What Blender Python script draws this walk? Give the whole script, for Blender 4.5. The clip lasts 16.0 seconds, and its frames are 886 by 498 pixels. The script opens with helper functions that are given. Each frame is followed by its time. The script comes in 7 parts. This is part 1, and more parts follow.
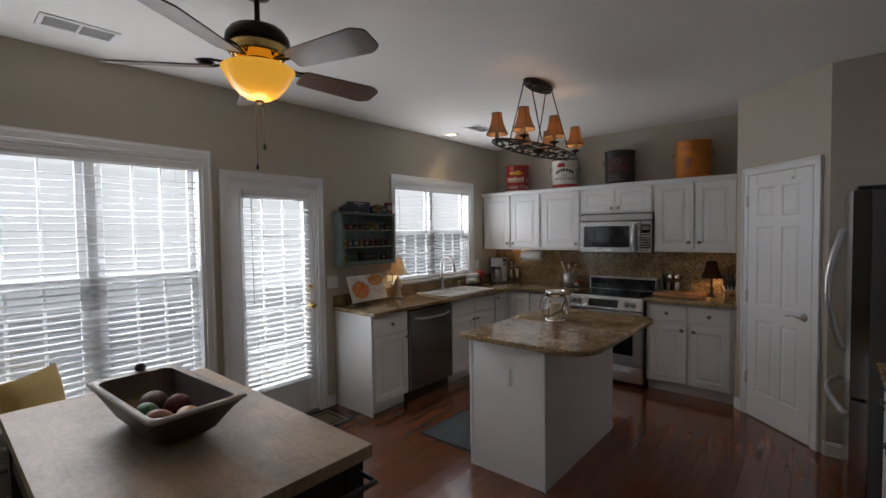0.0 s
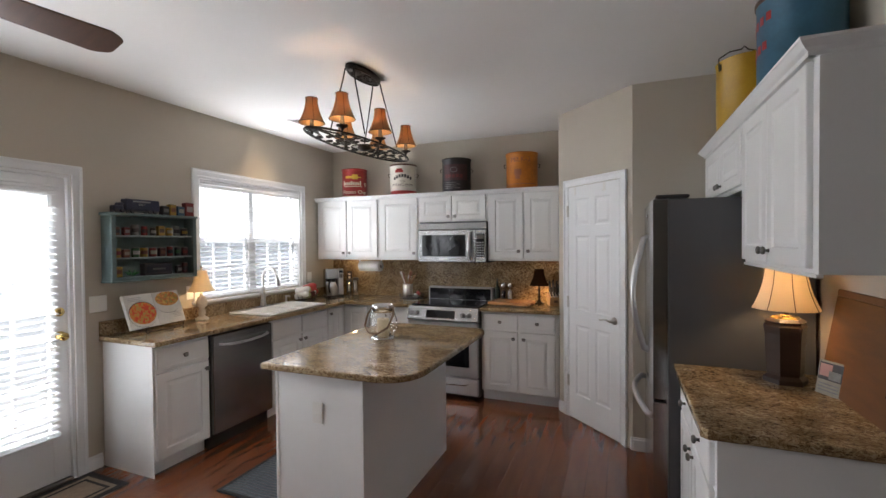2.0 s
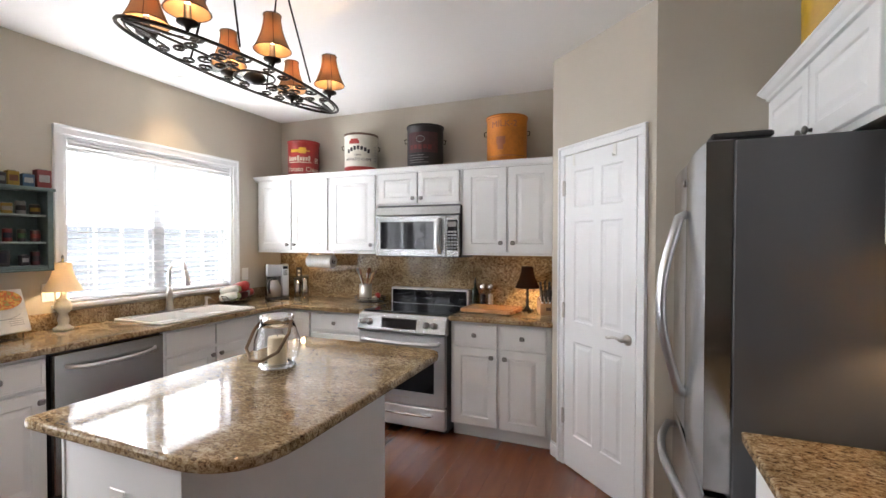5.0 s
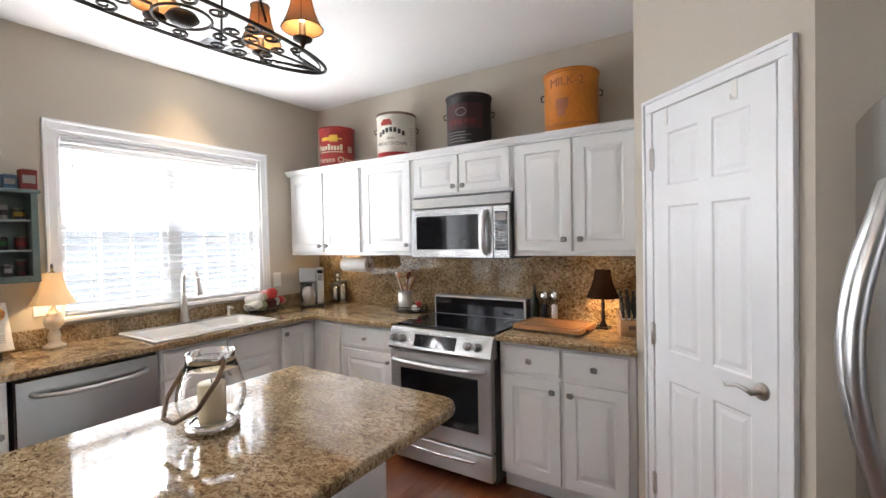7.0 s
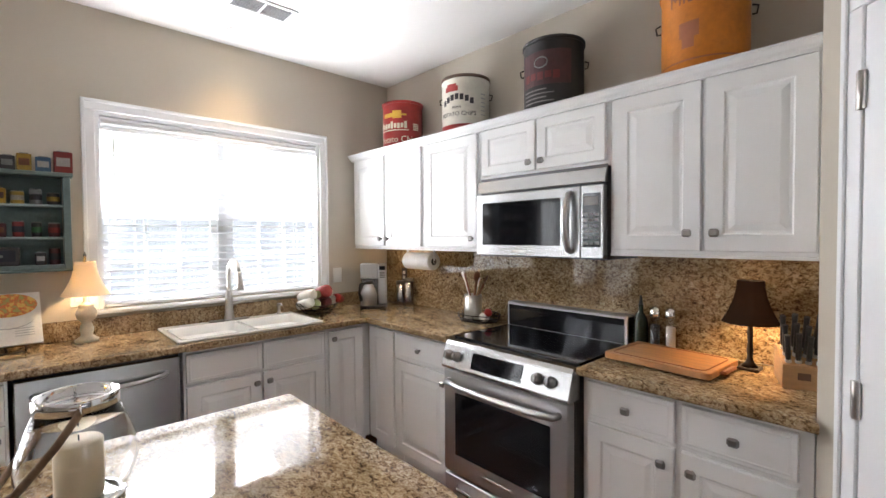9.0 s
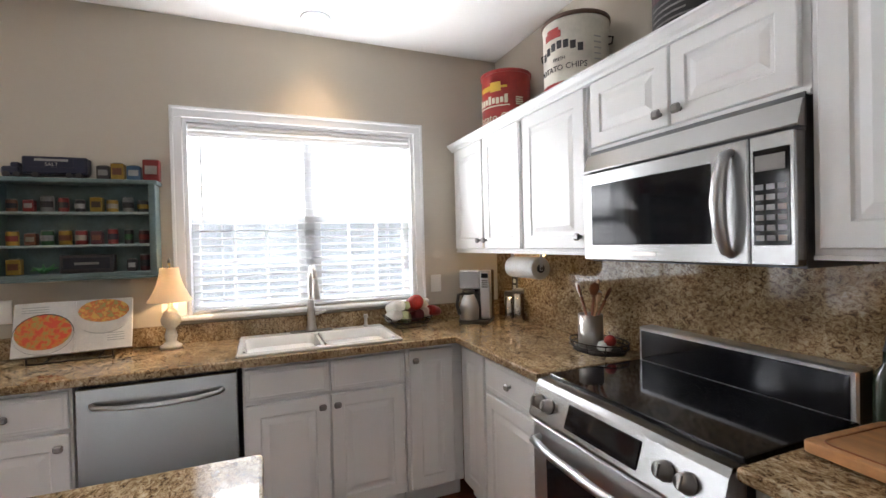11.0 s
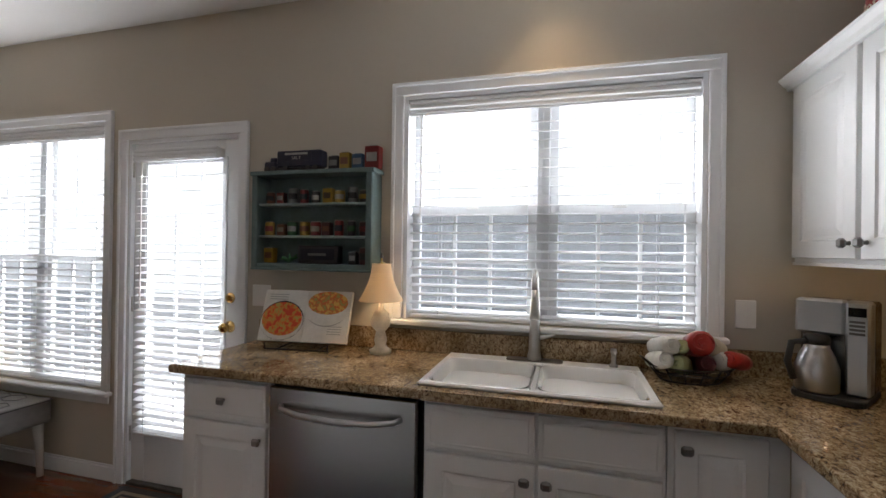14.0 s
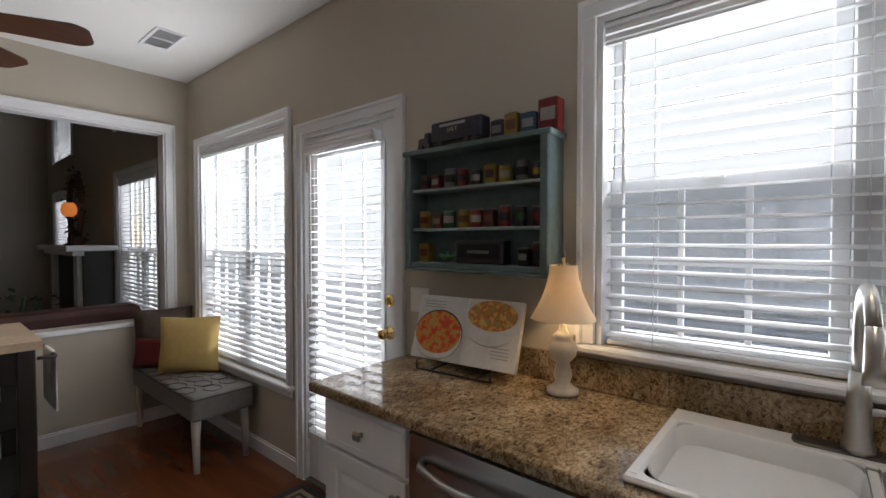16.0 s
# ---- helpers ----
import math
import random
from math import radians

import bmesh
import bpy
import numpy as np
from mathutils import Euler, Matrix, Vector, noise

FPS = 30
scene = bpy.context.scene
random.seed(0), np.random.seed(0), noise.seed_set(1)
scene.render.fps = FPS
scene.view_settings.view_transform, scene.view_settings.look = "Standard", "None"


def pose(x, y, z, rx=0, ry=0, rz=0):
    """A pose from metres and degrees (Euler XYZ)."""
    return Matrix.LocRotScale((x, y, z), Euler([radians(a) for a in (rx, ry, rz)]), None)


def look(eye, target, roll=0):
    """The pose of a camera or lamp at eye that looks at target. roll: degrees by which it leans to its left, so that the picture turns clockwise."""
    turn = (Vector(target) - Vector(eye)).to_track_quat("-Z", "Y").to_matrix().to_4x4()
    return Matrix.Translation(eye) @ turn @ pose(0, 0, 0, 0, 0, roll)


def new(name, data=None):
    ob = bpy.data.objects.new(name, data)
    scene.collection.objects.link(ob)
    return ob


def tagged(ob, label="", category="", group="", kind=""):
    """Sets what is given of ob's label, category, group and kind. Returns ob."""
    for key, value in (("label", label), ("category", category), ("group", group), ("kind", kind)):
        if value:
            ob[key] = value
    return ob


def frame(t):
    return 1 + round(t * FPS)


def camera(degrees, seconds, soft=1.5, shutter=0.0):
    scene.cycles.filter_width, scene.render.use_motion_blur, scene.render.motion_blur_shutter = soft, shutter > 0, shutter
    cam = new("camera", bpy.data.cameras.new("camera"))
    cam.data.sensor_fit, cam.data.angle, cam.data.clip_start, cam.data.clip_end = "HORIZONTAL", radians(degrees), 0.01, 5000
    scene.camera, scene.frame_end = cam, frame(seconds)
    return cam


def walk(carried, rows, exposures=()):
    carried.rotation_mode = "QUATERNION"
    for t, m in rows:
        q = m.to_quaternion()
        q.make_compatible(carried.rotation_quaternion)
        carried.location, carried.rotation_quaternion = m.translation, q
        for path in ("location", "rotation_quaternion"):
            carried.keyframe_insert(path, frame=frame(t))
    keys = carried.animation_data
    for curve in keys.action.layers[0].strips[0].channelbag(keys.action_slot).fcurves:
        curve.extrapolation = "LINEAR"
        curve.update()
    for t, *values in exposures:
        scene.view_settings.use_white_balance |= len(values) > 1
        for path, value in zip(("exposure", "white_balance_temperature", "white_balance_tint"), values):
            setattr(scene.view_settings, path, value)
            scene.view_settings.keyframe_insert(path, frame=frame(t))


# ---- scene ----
cam = camera(90.0, 16.0)
PATH = [
    (0, (0.233, 0.239, 1.604), (-1.065, 1.759, 1.528), -0.8),
    (0.5, (0.23, 0.355, 1.614), (-0.904, 2.0, 1.53), -1.1),
    (1, (0.225, 0.468, 1.6), (-0.746, 2.215, 1.529), -1.4),
    (1.5, (0.224, 0.579, 1.583), (-0.619, 2.392, 1.539), -1.2),
    (2, (0.202, 0.715, 1.57), (-0.547, 2.569, 1.538), -0.5),
    (2.5, (0.183, 0.857, 1.545), (-0.508, 2.734, 1.512), -0.2),
    (3, (0.165, 1.01, 1.522), (-0.499, 2.896, 1.473), -0.5),
    (3.2, (0.158, 1.082, 1.52), (-0.506, 2.968, 1.458), -0.7),
    (5.5, (0.121, 1.978, 1.475), (-0.705, 3.799, 1.456), 0.0),
    (6, (0.11, 2.175, 1.486), (-0.812, 3.949, 1.473), -0.8),
    (6.5, (0.094, 2.361, 1.48), (-0.919, 4.085, 1.46), -1.3),
    (7, (0.057, 2.549, 1.485), (-1.031, 4.227, 1.441), -1.2),
    (7.5, (0.006, 2.717, 1.476), (-1.167, 4.335, 1.415), -0.6),
    (8, (-0.03, 2.905, 1.477), (-1.304, 4.445, 1.403), -0.5),
    (8.5, (-0.074, 3.062, 1.467), (-1.446, 4.515, 1.401), -0.4),
    (9, (-0.138, 3.225, 1.463), (-1.601, 4.586, 1.407), -0.4),
    (11.5, (-0.524, 4.008, 1.419), (-2.444, 4.565, 1.403), -1.1),
    (12, (-0.646, 4.101, 1.406), (-2.613, 4.461, 1.392), -0.4),
    (12.5, (-0.775, 4.185, 1.41), (-2.768, 4.349, 1.391), -0.0),
    (13, (-0.892, 4.229, 1.413), (-2.891, 4.169, 1.399), 0.3),
    (13.5, (-1.033, 4.265, 1.403), (-3.011, 3.969, 1.401), 0.5),
    (14, (-1.174, 4.262, 1.409), (-3.102, 3.731, 1.417), 0.8),
    (14.5, (-1.308, 4.249, 1.411), (-3.169, 3.517, 1.419), 0.7),
    (15, (-1.472, 4.215, 1.431), (-3.239, 3.278, 1.414), -0.0),
    (15.5, (-1.613, 4.154, 1.432), (-3.262, 3.022, 1.401), -0.1),
    (16, (-1.75, 4.057, 1.43), (-3.282, 2.773, 1.386), -0.0),
]
EXPOSURES = [(0, -1.45), (1.5, -0.64), (3, 0.12), (5.5, 0.36), (9, 0.36), (11.5, 0.0), (12.5, -0.40), (14, -0.87), (16, -1.12)]
walk(cam, [(t, look(eye, target, roll)) for t, eye, target, roll in PATH], EXPOSURES)

# world, sun
world = bpy.data.worlds.new("sky")
scene.world = world
world.use_nodes = True
sky = world.node_tree.nodes.new("ShaderNodeTexSky")
sky.sky_type = "NISHITA"
sky.sun_disc = False
sky.sun_elevation, sky.sun_rotation = radians(48), radians(200)
world.node_tree.links.new(sky.outputs[0], world.node_tree.nodes["Background"].inputs[0])
world.node_tree.nodes["Background"].inputs[1].default_value = 0.15
sun = new("sun", bpy.data.lights.new("sun", "SUN"))
sun.data.energy, sun.data.angle, sun.data.color = 5.0, radians(5), (1.0, 0.96, 0.9)
sun.matrix_world = look((-4, -6, 9), (0, 0, 0))


# ---------------------------------------------------------------- helpers
def link(tree, a, b):
    tree.links.new(a, b)


def mat(name, base, rough=0.5, metal=0.0, vary=0.08, scale=6.0, fine=80.0, bump=0.02, coat=0.0, emit=None, emit_strength=0.0, trans=0.0, stretch=(1, 1, 1), wander=0.06):
    m = bpy.data.materials.new(name)
    m.use_nodes = True
    t = m.node_tree
    p = t.nodes["Principled BSDF"]
    co = t.nodes.new("ShaderNodeTexCoord")
    mp = t.nodes.new("ShaderNodeMapping")
    mp.inputs["Scale"].default_value = stretch
    link(t, co.outputs["Object"], mp.inputs[0])
    n1 = t.nodes.new("ShaderNodeTexNoise")
    n1.inputs["Scale"].default_value, n1.inputs["Detail"].default_value = scale, 5
    n2 = t.nodes.new("ShaderNodeTexNoise")
    n2.inputs["Scale"].default_value, n2.inputs["Detail"].default_value = fine, 4
    link(t, mp.outputs[0], n1.inputs[0])
    link(t, mp.outputs[0], n2.inputs[0])
    mix = t.nodes.new("ShaderNodeMix")
    mix.data_type = "RGBA"
    add = t.nodes.new("ShaderNodeMath")
    add.operation = "MULTIPLY_ADD"
    link(t, n2.outputs[0], add.inputs[0])
    add.inputs[1].default_value = 0.4
    link(t, n1.outputs[0], add.inputs[2])
    rmp = t.nodes.new("ShaderNodeMapRange")
    rmp.inputs[1].default_value, rmp.inputs[2].default_value = 0.4, 1.0
    link(t, add.outputs[0], rmp.inputs[0])
    link(t, rmp.outputs[0], mix.inputs[0])
    mix.inputs[6].default_value = (*[c * (1 - vary) for c in base], 1)
    mix.inputs[7].default_value = (*[min(1, c * (1 + vary)) for c in base], 1)
    link(t, mix.outputs[2], p.inputs["Base Color"])
    p.inputs["Metallic"].default_value = metal
    rr = t.nodes.new("ShaderNodeMapRange")
    rr.inputs[3].default_value, rr.inputs[4].default_value = max(0.02, rough - wander), min(1, rough + wander)
    link(t, n1.outputs[0], rr.inputs[0])
    link(t, rr.outputs[0], p.inputs["Roughness"])
    if bump:
        b = t.nodes.new("ShaderNodeBump")
        b.inputs["Strength"].default_value, b.inputs["Distance"].default_value = bump * 5, 0.002
        link(t, n2.outputs[0], b.inputs["Height"])
        link(t, b.outputs[0], p.inputs["Normal"])
    p.inputs["Coat Weight"].default_value = coat
    p.inputs["Coat Roughness"].default_value = 0.08
    p.inputs["Transmission Weight"].default_value = trans
    if emit:
        p.inputs["Emission Color"].default_value = (*emit, 1)
        p.inputs["Emission Strength"].default_value = emit_strength
    return m


def shade_mat(name, colour, strength):
    """Cloth that a bulb lights from inside: diffuse and translucent, with a faint weave."""
    m = bpy.data.materials.new(name)
    m.use_nodes = True
    t = m.node_tree
    out = t.nodes["Material Output"]
    t.nodes.remove(t.nodes["Principled BSDF"])
    d, tr, mx = t.nodes.new("ShaderNodeBsdfDiffuse"), t.nodes.new("ShaderNodeBsdfTranslucent"), t.nodes.new("ShaderNodeMixShader")
    w = t.nodes.new("ShaderNodeTexNoise")
    w.inputs["Scale"].default_value = 120
    rp = t.nodes.new("ShaderNodeMix")
    rp.data_type = "RGBA"
    link(t, w.outputs[0], rp.inputs[0])
    rp.inputs[6].default_value = (*[c * 0.85 for c in colour], 1)
    rp.inputs[7].default_value = (*colour, 1)
    link(t, rp.outputs[2], d.inputs[0])
    link(t, rp.outputs[2], tr.inputs[0])
    mx.inputs[0].default_value = strength
    link(t, d.outputs[0], mx.inputs[1])
    link(t, tr.outputs[0], mx.inputs[2])
    link(t, mx.outputs[0], out.inputs[0])
    return m


def granite(name, tones, scale=1.0):
    m = bpy.data.materials.new(name)
    m.use_nodes = True
    t = m.node_tree
    p = t.nodes["Principled BSDF"]
    co = t.nodes.new("ShaderNodeNewGeometry")
    mp = t.nodes.new("ShaderNodeMapping")
    mp.inputs["Rotation"].default_value = (0.4, 0.5, 0.6)
    mp.inputs["Scale"].default_value = (scale, 1.6 * scale, 1.35 * scale)
    link(t, co.outputs["Position"], mp.inputs[0])
    n = t.nodes.new("ShaderNodeTexNoise")
    n.inputs["Scale"].default_value, n.inputs["Detail"].default_value, n.inputs["Roughness"].default_value, n.inputs["Distortion"].default_value = 30, 9, 0.8, 0.9
    link(t, mp.outputs[0], n.inputs[0])
    r = t.nodes.new("ShaderNodeValToRGB")
    e = r.color_ramp.elements
    e[0].position, e[0].color = 0.385, (*tones[0], 1)
    e[1].position, e[1].color = 0.68, (*tones[4], 1)
    for pos, c in ((0.44, tones[1]), (0.495, tones[2]), (0.555, tones[3])):
        e.new(pos).color = (*c, 1)
    link(t, n.outputs[0], r.inputs[0])
    big = t.nodes.new("ShaderNodeTexNoise")
    big.inputs["Scale"].default_value, big.inputs["Detail"].default_value = 4, 4
    link(t, mp.outputs[0], big.inputs[0])
    mul = t.nodes.new("ShaderNodeMix")
    mul.data_type, mul.blend_type = "RGBA", "MULTIPLY"
    br = t.nodes.new("ShaderNodeValToRGB")
    br.color_ramp.elements[0].position, br.color_ramp.elements[0].color = 0.35, (0.58, 0.54, 0.48, 1)
    br.color_ramp.elements[1].position, br.color_ramp.elements[1].color = 0.65, (1, 1, 1, 1)
    link(t, big.outputs[0], br.inputs[0])
    mul.inputs[0].default_value = 1
    link(t, r.outputs[0], mul.inputs[6])
    link(t, br.outputs[0], mul.inputs[7])
    v = t.nodes.new("ShaderNodeTexVoronoi")
    v.inputs["Scale"].default_value = 130
    link(t, mp.outputs[0], v.inputs[0])
    sp = t.nodes.new("ShaderNodeValToRGB")
    sp.color_ramp.elements[0].position, sp.color_ramp.elements[0].color = 0.10, (1, 1, 1, 1)
    sp.color_ramp.elements[1].position, sp.color_ramp.elements[1].color = 0.17, (0, 0, 0, 1)
    link(t, v.outputs[0], sp.inputs[0])
    dk = t.nodes.new("ShaderNodeMix")
    dk.data_type = "RGBA"
    link(t, sp.outputs[0], dk.inputs[0])
    link(t, mul.outputs[2], dk.inputs[6])
    dk.inputs[7].default_value = (*tones[0], 1)
    link(t, dk.outputs[2], p.inputs["Base Color"])
    p.inputs["Roughness"].default_value = 0.05
    p.inputs["Specular IOR Level"].default_value = 0.24
    return m


def brushed(name, base, rough=0.28, along=(1, 1, 60)):
    return mat(name, base, rough, 1.0, 0.012, 3, 60, 0.0, stretch=along, wander=0.004)


def floor_mat():
    m = mat("oak_planks", (0.165, 0.053, 0.02), 0.17, 0, 0.3, 2.2, 40, 0.012, coat=0.4, stretch=(7, 1, 1))
    t = m.node_tree
    info = t.nodes.new("ShaderNodeObjectInfo")
    hs = t.nodes.new("ShaderNodeHueSaturation")
    vr = t.nodes.new("ShaderNodeMapRange")
    vr.inputs[3].default_value, vr.inputs[4].default_value = 0.94, 1.06
    link(t, info.outputs["Random"], vr.inputs[0])
    link(t, vr.outputs[0], hs.inputs["Value"])
    p = t.nodes["Principled BSDF"]
    link(t, p.inputs["Base Color"].links[0].from_socket, hs.inputs["Color"])
    link(t, hs.outputs[0], p.inputs["Base Color"])
    return m


M = {
    "wall": mat("beige_wall_paint", (0.50, 0.455, 0.38), 0.85, 0, 0.035, 1.5, 220, 0.03),
    "ceiling": mat("white_ceiling_paint", (0.78, 0.77, 0.75), 0.9, 0, 0.03, 1.5, 180, 0.05),
    "trim": mat("white_trim_paint", (0.79, 0.80, 0.81), 0.4, 0, 0.02, 3, 120, 0.01),
    "cab": mat("white_cabinet_paint", (0.765, 0.77, 0.765), 0.38, 0, 0.025, 4, 140, 0.012),
    "granite": granite("brown_granite", ((0.035, 0.025, 0.02), (0.18, 0.108, 0.052), (0.37, 0.262, 0.145), (0.50, 0.40, 0.255), (0.65, 0.58, 0.455)), 1.75),
    "steel": brushed("brushed_steel", (0.55, 0.55, 0.555), 0.31),
    "steel_door": brushed("polished_steel_door", (0.40, 0.40, 0.405), 0.19),
    "steel_x": brushed("brushed_steel_across", (0.38, 0.378, 0.375), 0.27, (60, 60, 1)),
    "nickel": mat("satin_nickel", (0.55, 0.53, 0.50), 0.3, 1.0, 0.05),
    "knob": mat("brushed_pewter", (0.26, 0.25, 0.24), 0.33, 1.0, 0.1),
    "pewter": mat("dark_pewter", (0.16, 0.15, 0.14), 0.35, 1.0, 0.1),
    "chrome": mat("chrome", (0.8, 0.8, 0.8), 0.07, 1.0, 0.02, bump=0),
    "brass": mat("polished_brass", (0.75, 0.53, 0.20), 0.18, 1.0, 0.08),
    "black_glass": mat("black_glass", (0.008, 0.008, 0.010), 0.05, 0, 0.1, bump=0),
    "black": mat("black_plastic", (0.02, 0.02, 0.02), 0.4, 0, 0.15),
    "fridge_side": mat("grey_fridge_side", (0.10, 0.10, 0.105), 0.5, 0.2, 0.06, 4, 260, 0.05),
    "white": mat("white_enamel", (0.82, 0.82, 0.80), 0.12, 0, 0.02, bump=0.002, coat=0.4),
    "plastic_white": mat("white_plastic", (0.78, 0.77, 0.74), 0.35, 0, 0.03),
    "iron": mat("dark_wrought_iron", (0.028, 0.022, 0.018), 0.5, 0.6, 0.3, 20, 90, 0.08),
    "blind": shade_mat("white_blind_slat", (0.88, 0.89, 0.90), 0.42),
    "floor": floor_mat(),
    "gap": mat("dark_joint", (0.03, 0.013, 0.008), 0.6),
}


def glass_mat(name, tint=(1, 1, 1), rough=0.0):
    m = bpy.data.materials.new(name)
    m.use_nodes = True
    t = m.node_tree
    t.nodes.remove(t.nodes["Principled BSDF"])
    g = t.nodes.new("ShaderNodeBsdfGlass")
    g.inputs["Color"].default_value = (*tint, 1)
    g.inputs["Roughness"].default_value = rough
    g.inputs["IOR"].default_value = 1.45
    link(t, g.outputs[0], t.nodes["Material Output"].inputs[0])
    return m


M["glass"] = glass_mat("clear_glass")
M["black_glass"].node_tree.nodes["Principled BSDF"].inputs["Specular IOR Level"].default_value = 0.32


class BM:
    """Collects faces of simple solids into one mesh."""

    def __init__(self):
        self.v, self.f, self.s = [], [], []

    def add(self, verts, faces, smooth=False):
        n = len(self.v)
        self.v += [tuple(v) for v in verts]
        self.f += [tuple(i + n for i in f) for f in faces]
        self.s += [smooth] * len(faces)
        return self

    def box(self, x0, x1, y0, y1, z0, z1, b=0.0):
        if b <= 0:
            vs = [(x, y, z) for x in (x0, x1) for y in (y0, y1) for z in (z0, z1)]
            return self.add(vs, [(0, 1, 3, 2), (4, 6, 7, 5), (0, 4, 5, 1), (2, 3, 7, 6), (0, 2, 6, 4), (1, 5, 7, 3)])
        b = min(b, (x1 - x0) * 0.49, (y1 - y0) * 0.49, (z1 - z0) * 0.49)
        vs, idx = [], {}
        for sx in (0, 1):
            for sy in (0, 1):
                for sz in (0, 1):
                    X, Y, Z = (x0, x1)[sx], (y0, y1)[sy], (z0, z1)[sz]
                    ix, iy, iz = (b, -b)[sx], (b, -b)[sy], (b, -b)[sz]
                    for k, p in (("x", (X, Y + iy, Z + iz)), ("y", (X + ix, Y, Z + iz)), ("z", (X + ix, Y + iy, Z))):
                        idx[(sx, sy, sz, k)] = len(vs)
                        vs.append(p)
        g = lambda a, b_, c, k: idx[(a, b_, c, k)]
        fs = []
        for s in (0, 1):
            fs.append((g(s, 0, 0, "x"), g(s, 0, 1, "x"), g(s, 1, 1, "x"), g(s, 1, 0, "x")) if s == 0 else (g(1, 0, 0, "x"), g(1, 1, 0, "x"), g(1, 1, 1, "x"), g(1, 0, 1, "x")))
            fs.append((g(0, s, 0, "y"), g(1, s, 0, "y"), g(1, s, 1, "y"), g(0, s, 1, "y")))
            fs.append((g(0, 0, s, "z"), g(0, 1, s, "z"), g(1, 1, s, "z"), g(1, 0, s, "z")))
        for p in (0, 1):
            for q in (0, 1):
                fs.append((g(p, q, 0, "x"), g(p, q, 1, "x"), g(p, q, 1, "y"), g(p, q, 0, "y")))
                fs.append((g(p, 0, q, "x"), g(p, 1, q, "x"), g(p, 1, q, "z"), g(p, 0, q, "z")))
                fs.append((g(0, p, q, "y"), g(1, p, q, "y"), g(1, p, q, "z"), g(0, p, q, "z")))
                for r in (0, 1):
                    fs.append((g(p, q, r, "x"), g(p, q, r, "y"), g(p, q, r, "z")))
        return self.add(vs, fs)

    def lathe(self, profile, seg=24, at=(0, 0, 0), axis="z", smooth=True, squash=1.0):
        """profile: (radius, height) from bottom to top."""
        vs, fs = [], []
        for r, h in profile:
            for i in range(seg):
                a = 2 * math.pi * i / seg
                p = (r * math.cos(a), r * math.sin(a) * squash, h)
                if axis == "y":
                    p = (p[0], -p[2], p[1])
                elif axis == "x":
                    p = (p[2], p[0], p[1])
                vs.append((p[0] + at[0], p[1] + at[1], p[2] + at[2]))
        n = len(profile)
        for k in range(n - 1):
            for i in range(seg):
                j = (i + 1) % seg
                fs.append((k * seg + i, k * seg + j, (k + 1) * seg + j, (k + 1) * seg + i))
        self.add(vs, fs, smooth)
        if profile[0][0] > 1e-5:
            self.add(vs[:seg], [tuple(reversed(range(seg)))])
        if profile[-1][0] > 1e-5:
            self.add(vs[-seg:], [tuple(range(seg))])
        return self

    def cyl(self, x, y, z, r, h, seg=20, axis="z"):
        c = min(r, h) * 0.12
        return self.lathe([(r - c, 0), (r, c), (r, h - c), (r - c, h)], seg, (x, y, z), axis)

    def tube(self, pts, r, seg=8, closed=False, taper=None):
        pts = [Vector(p) for p in pts]
        n = len(pts)
        vs, fs = [], []
        up = Vector((0, 0, 1))
        for k, p in enumerate(pts):
            a = pts[(k - 1) % n] if (closed or k > 0) else p
            b = pts[(k + 1) % n] if (closed or k < n - 1) else p
            d = (b - a).normalized()
            u = d.cross(up)
            if u.length < 0.05:
                u = d.cross(Vector((0, 1, 0)))
            if k > 0 and not closed:
                carried = last - d * last.dot(d)
                if carried.length > 0.05:
                    u = carried
            u.normalize()
            last = u
            w = u.cross(d)
            rr = r if taper is None else r * taper[k]
            for i in range(seg):
                t = 2 * math.pi * i / seg
                vs.append(p + u * (rr * math.cos(t)) + w * (rr * math.sin(t)))
        for k in range(n if closed else n - 1):
            for i in range(seg):
                j, q = (i + 1) % seg, (k + 1) % n
                fs.append((k * seg + i, k * seg + j, q * seg + j, q * seg + i))
        self.add(vs, fs, True)
        if not closed:
            self.add(vs[:seg], [tuple(reversed(range(seg)))])
            self.add(vs[-seg:], [tuple(range(seg))])
        return self

    def prism(self, outline, z0, z1, b=0.0):
        """Upright prism over a counter-clockwise outline, with a rounded upper and lower edge."""
        n = len(outline)
        def inset(d):
            res = []
            for i in range(n):
                p0, p1, p2 = (Vector(outline[(i + k) % n]) for k in (-1, 0, 1))
                e1, e2 = (p1 - p0).normalized(), (p2 - p1).normalized()
                n1, n2 = Vector((-e1.y, e1.x)), Vector((-e2.y, e2.x))
                m = n1 + n2
                m = m / max(m.dot(n1), 0.3)
                res.append(p1 + m * d)
            return res
        rings = [(0, z0), (0, z1)] if b <= 0 else [(b, z0), (b * 0.3, z0 + b * 0.3), (0, z0 + b), (0, z1 - b), (b * 0.3, z1 - b * 0.3), (b, z1)]
        vs = [(p.x, p.y, z) for d, z in rings for p in inset(d)]
        fs = [(k * n + i, k * n + (i + 1) % n, (k + 1) * n + (i + 1) % n, (k + 1) * n + i) for k in range(len(rings) - 1) for i in range(n)]
        fs += [tuple(reversed(range(n))), tuple(range((len(rings) - 1) * n, len(rings) * n))]
        return self.add(vs, fs)

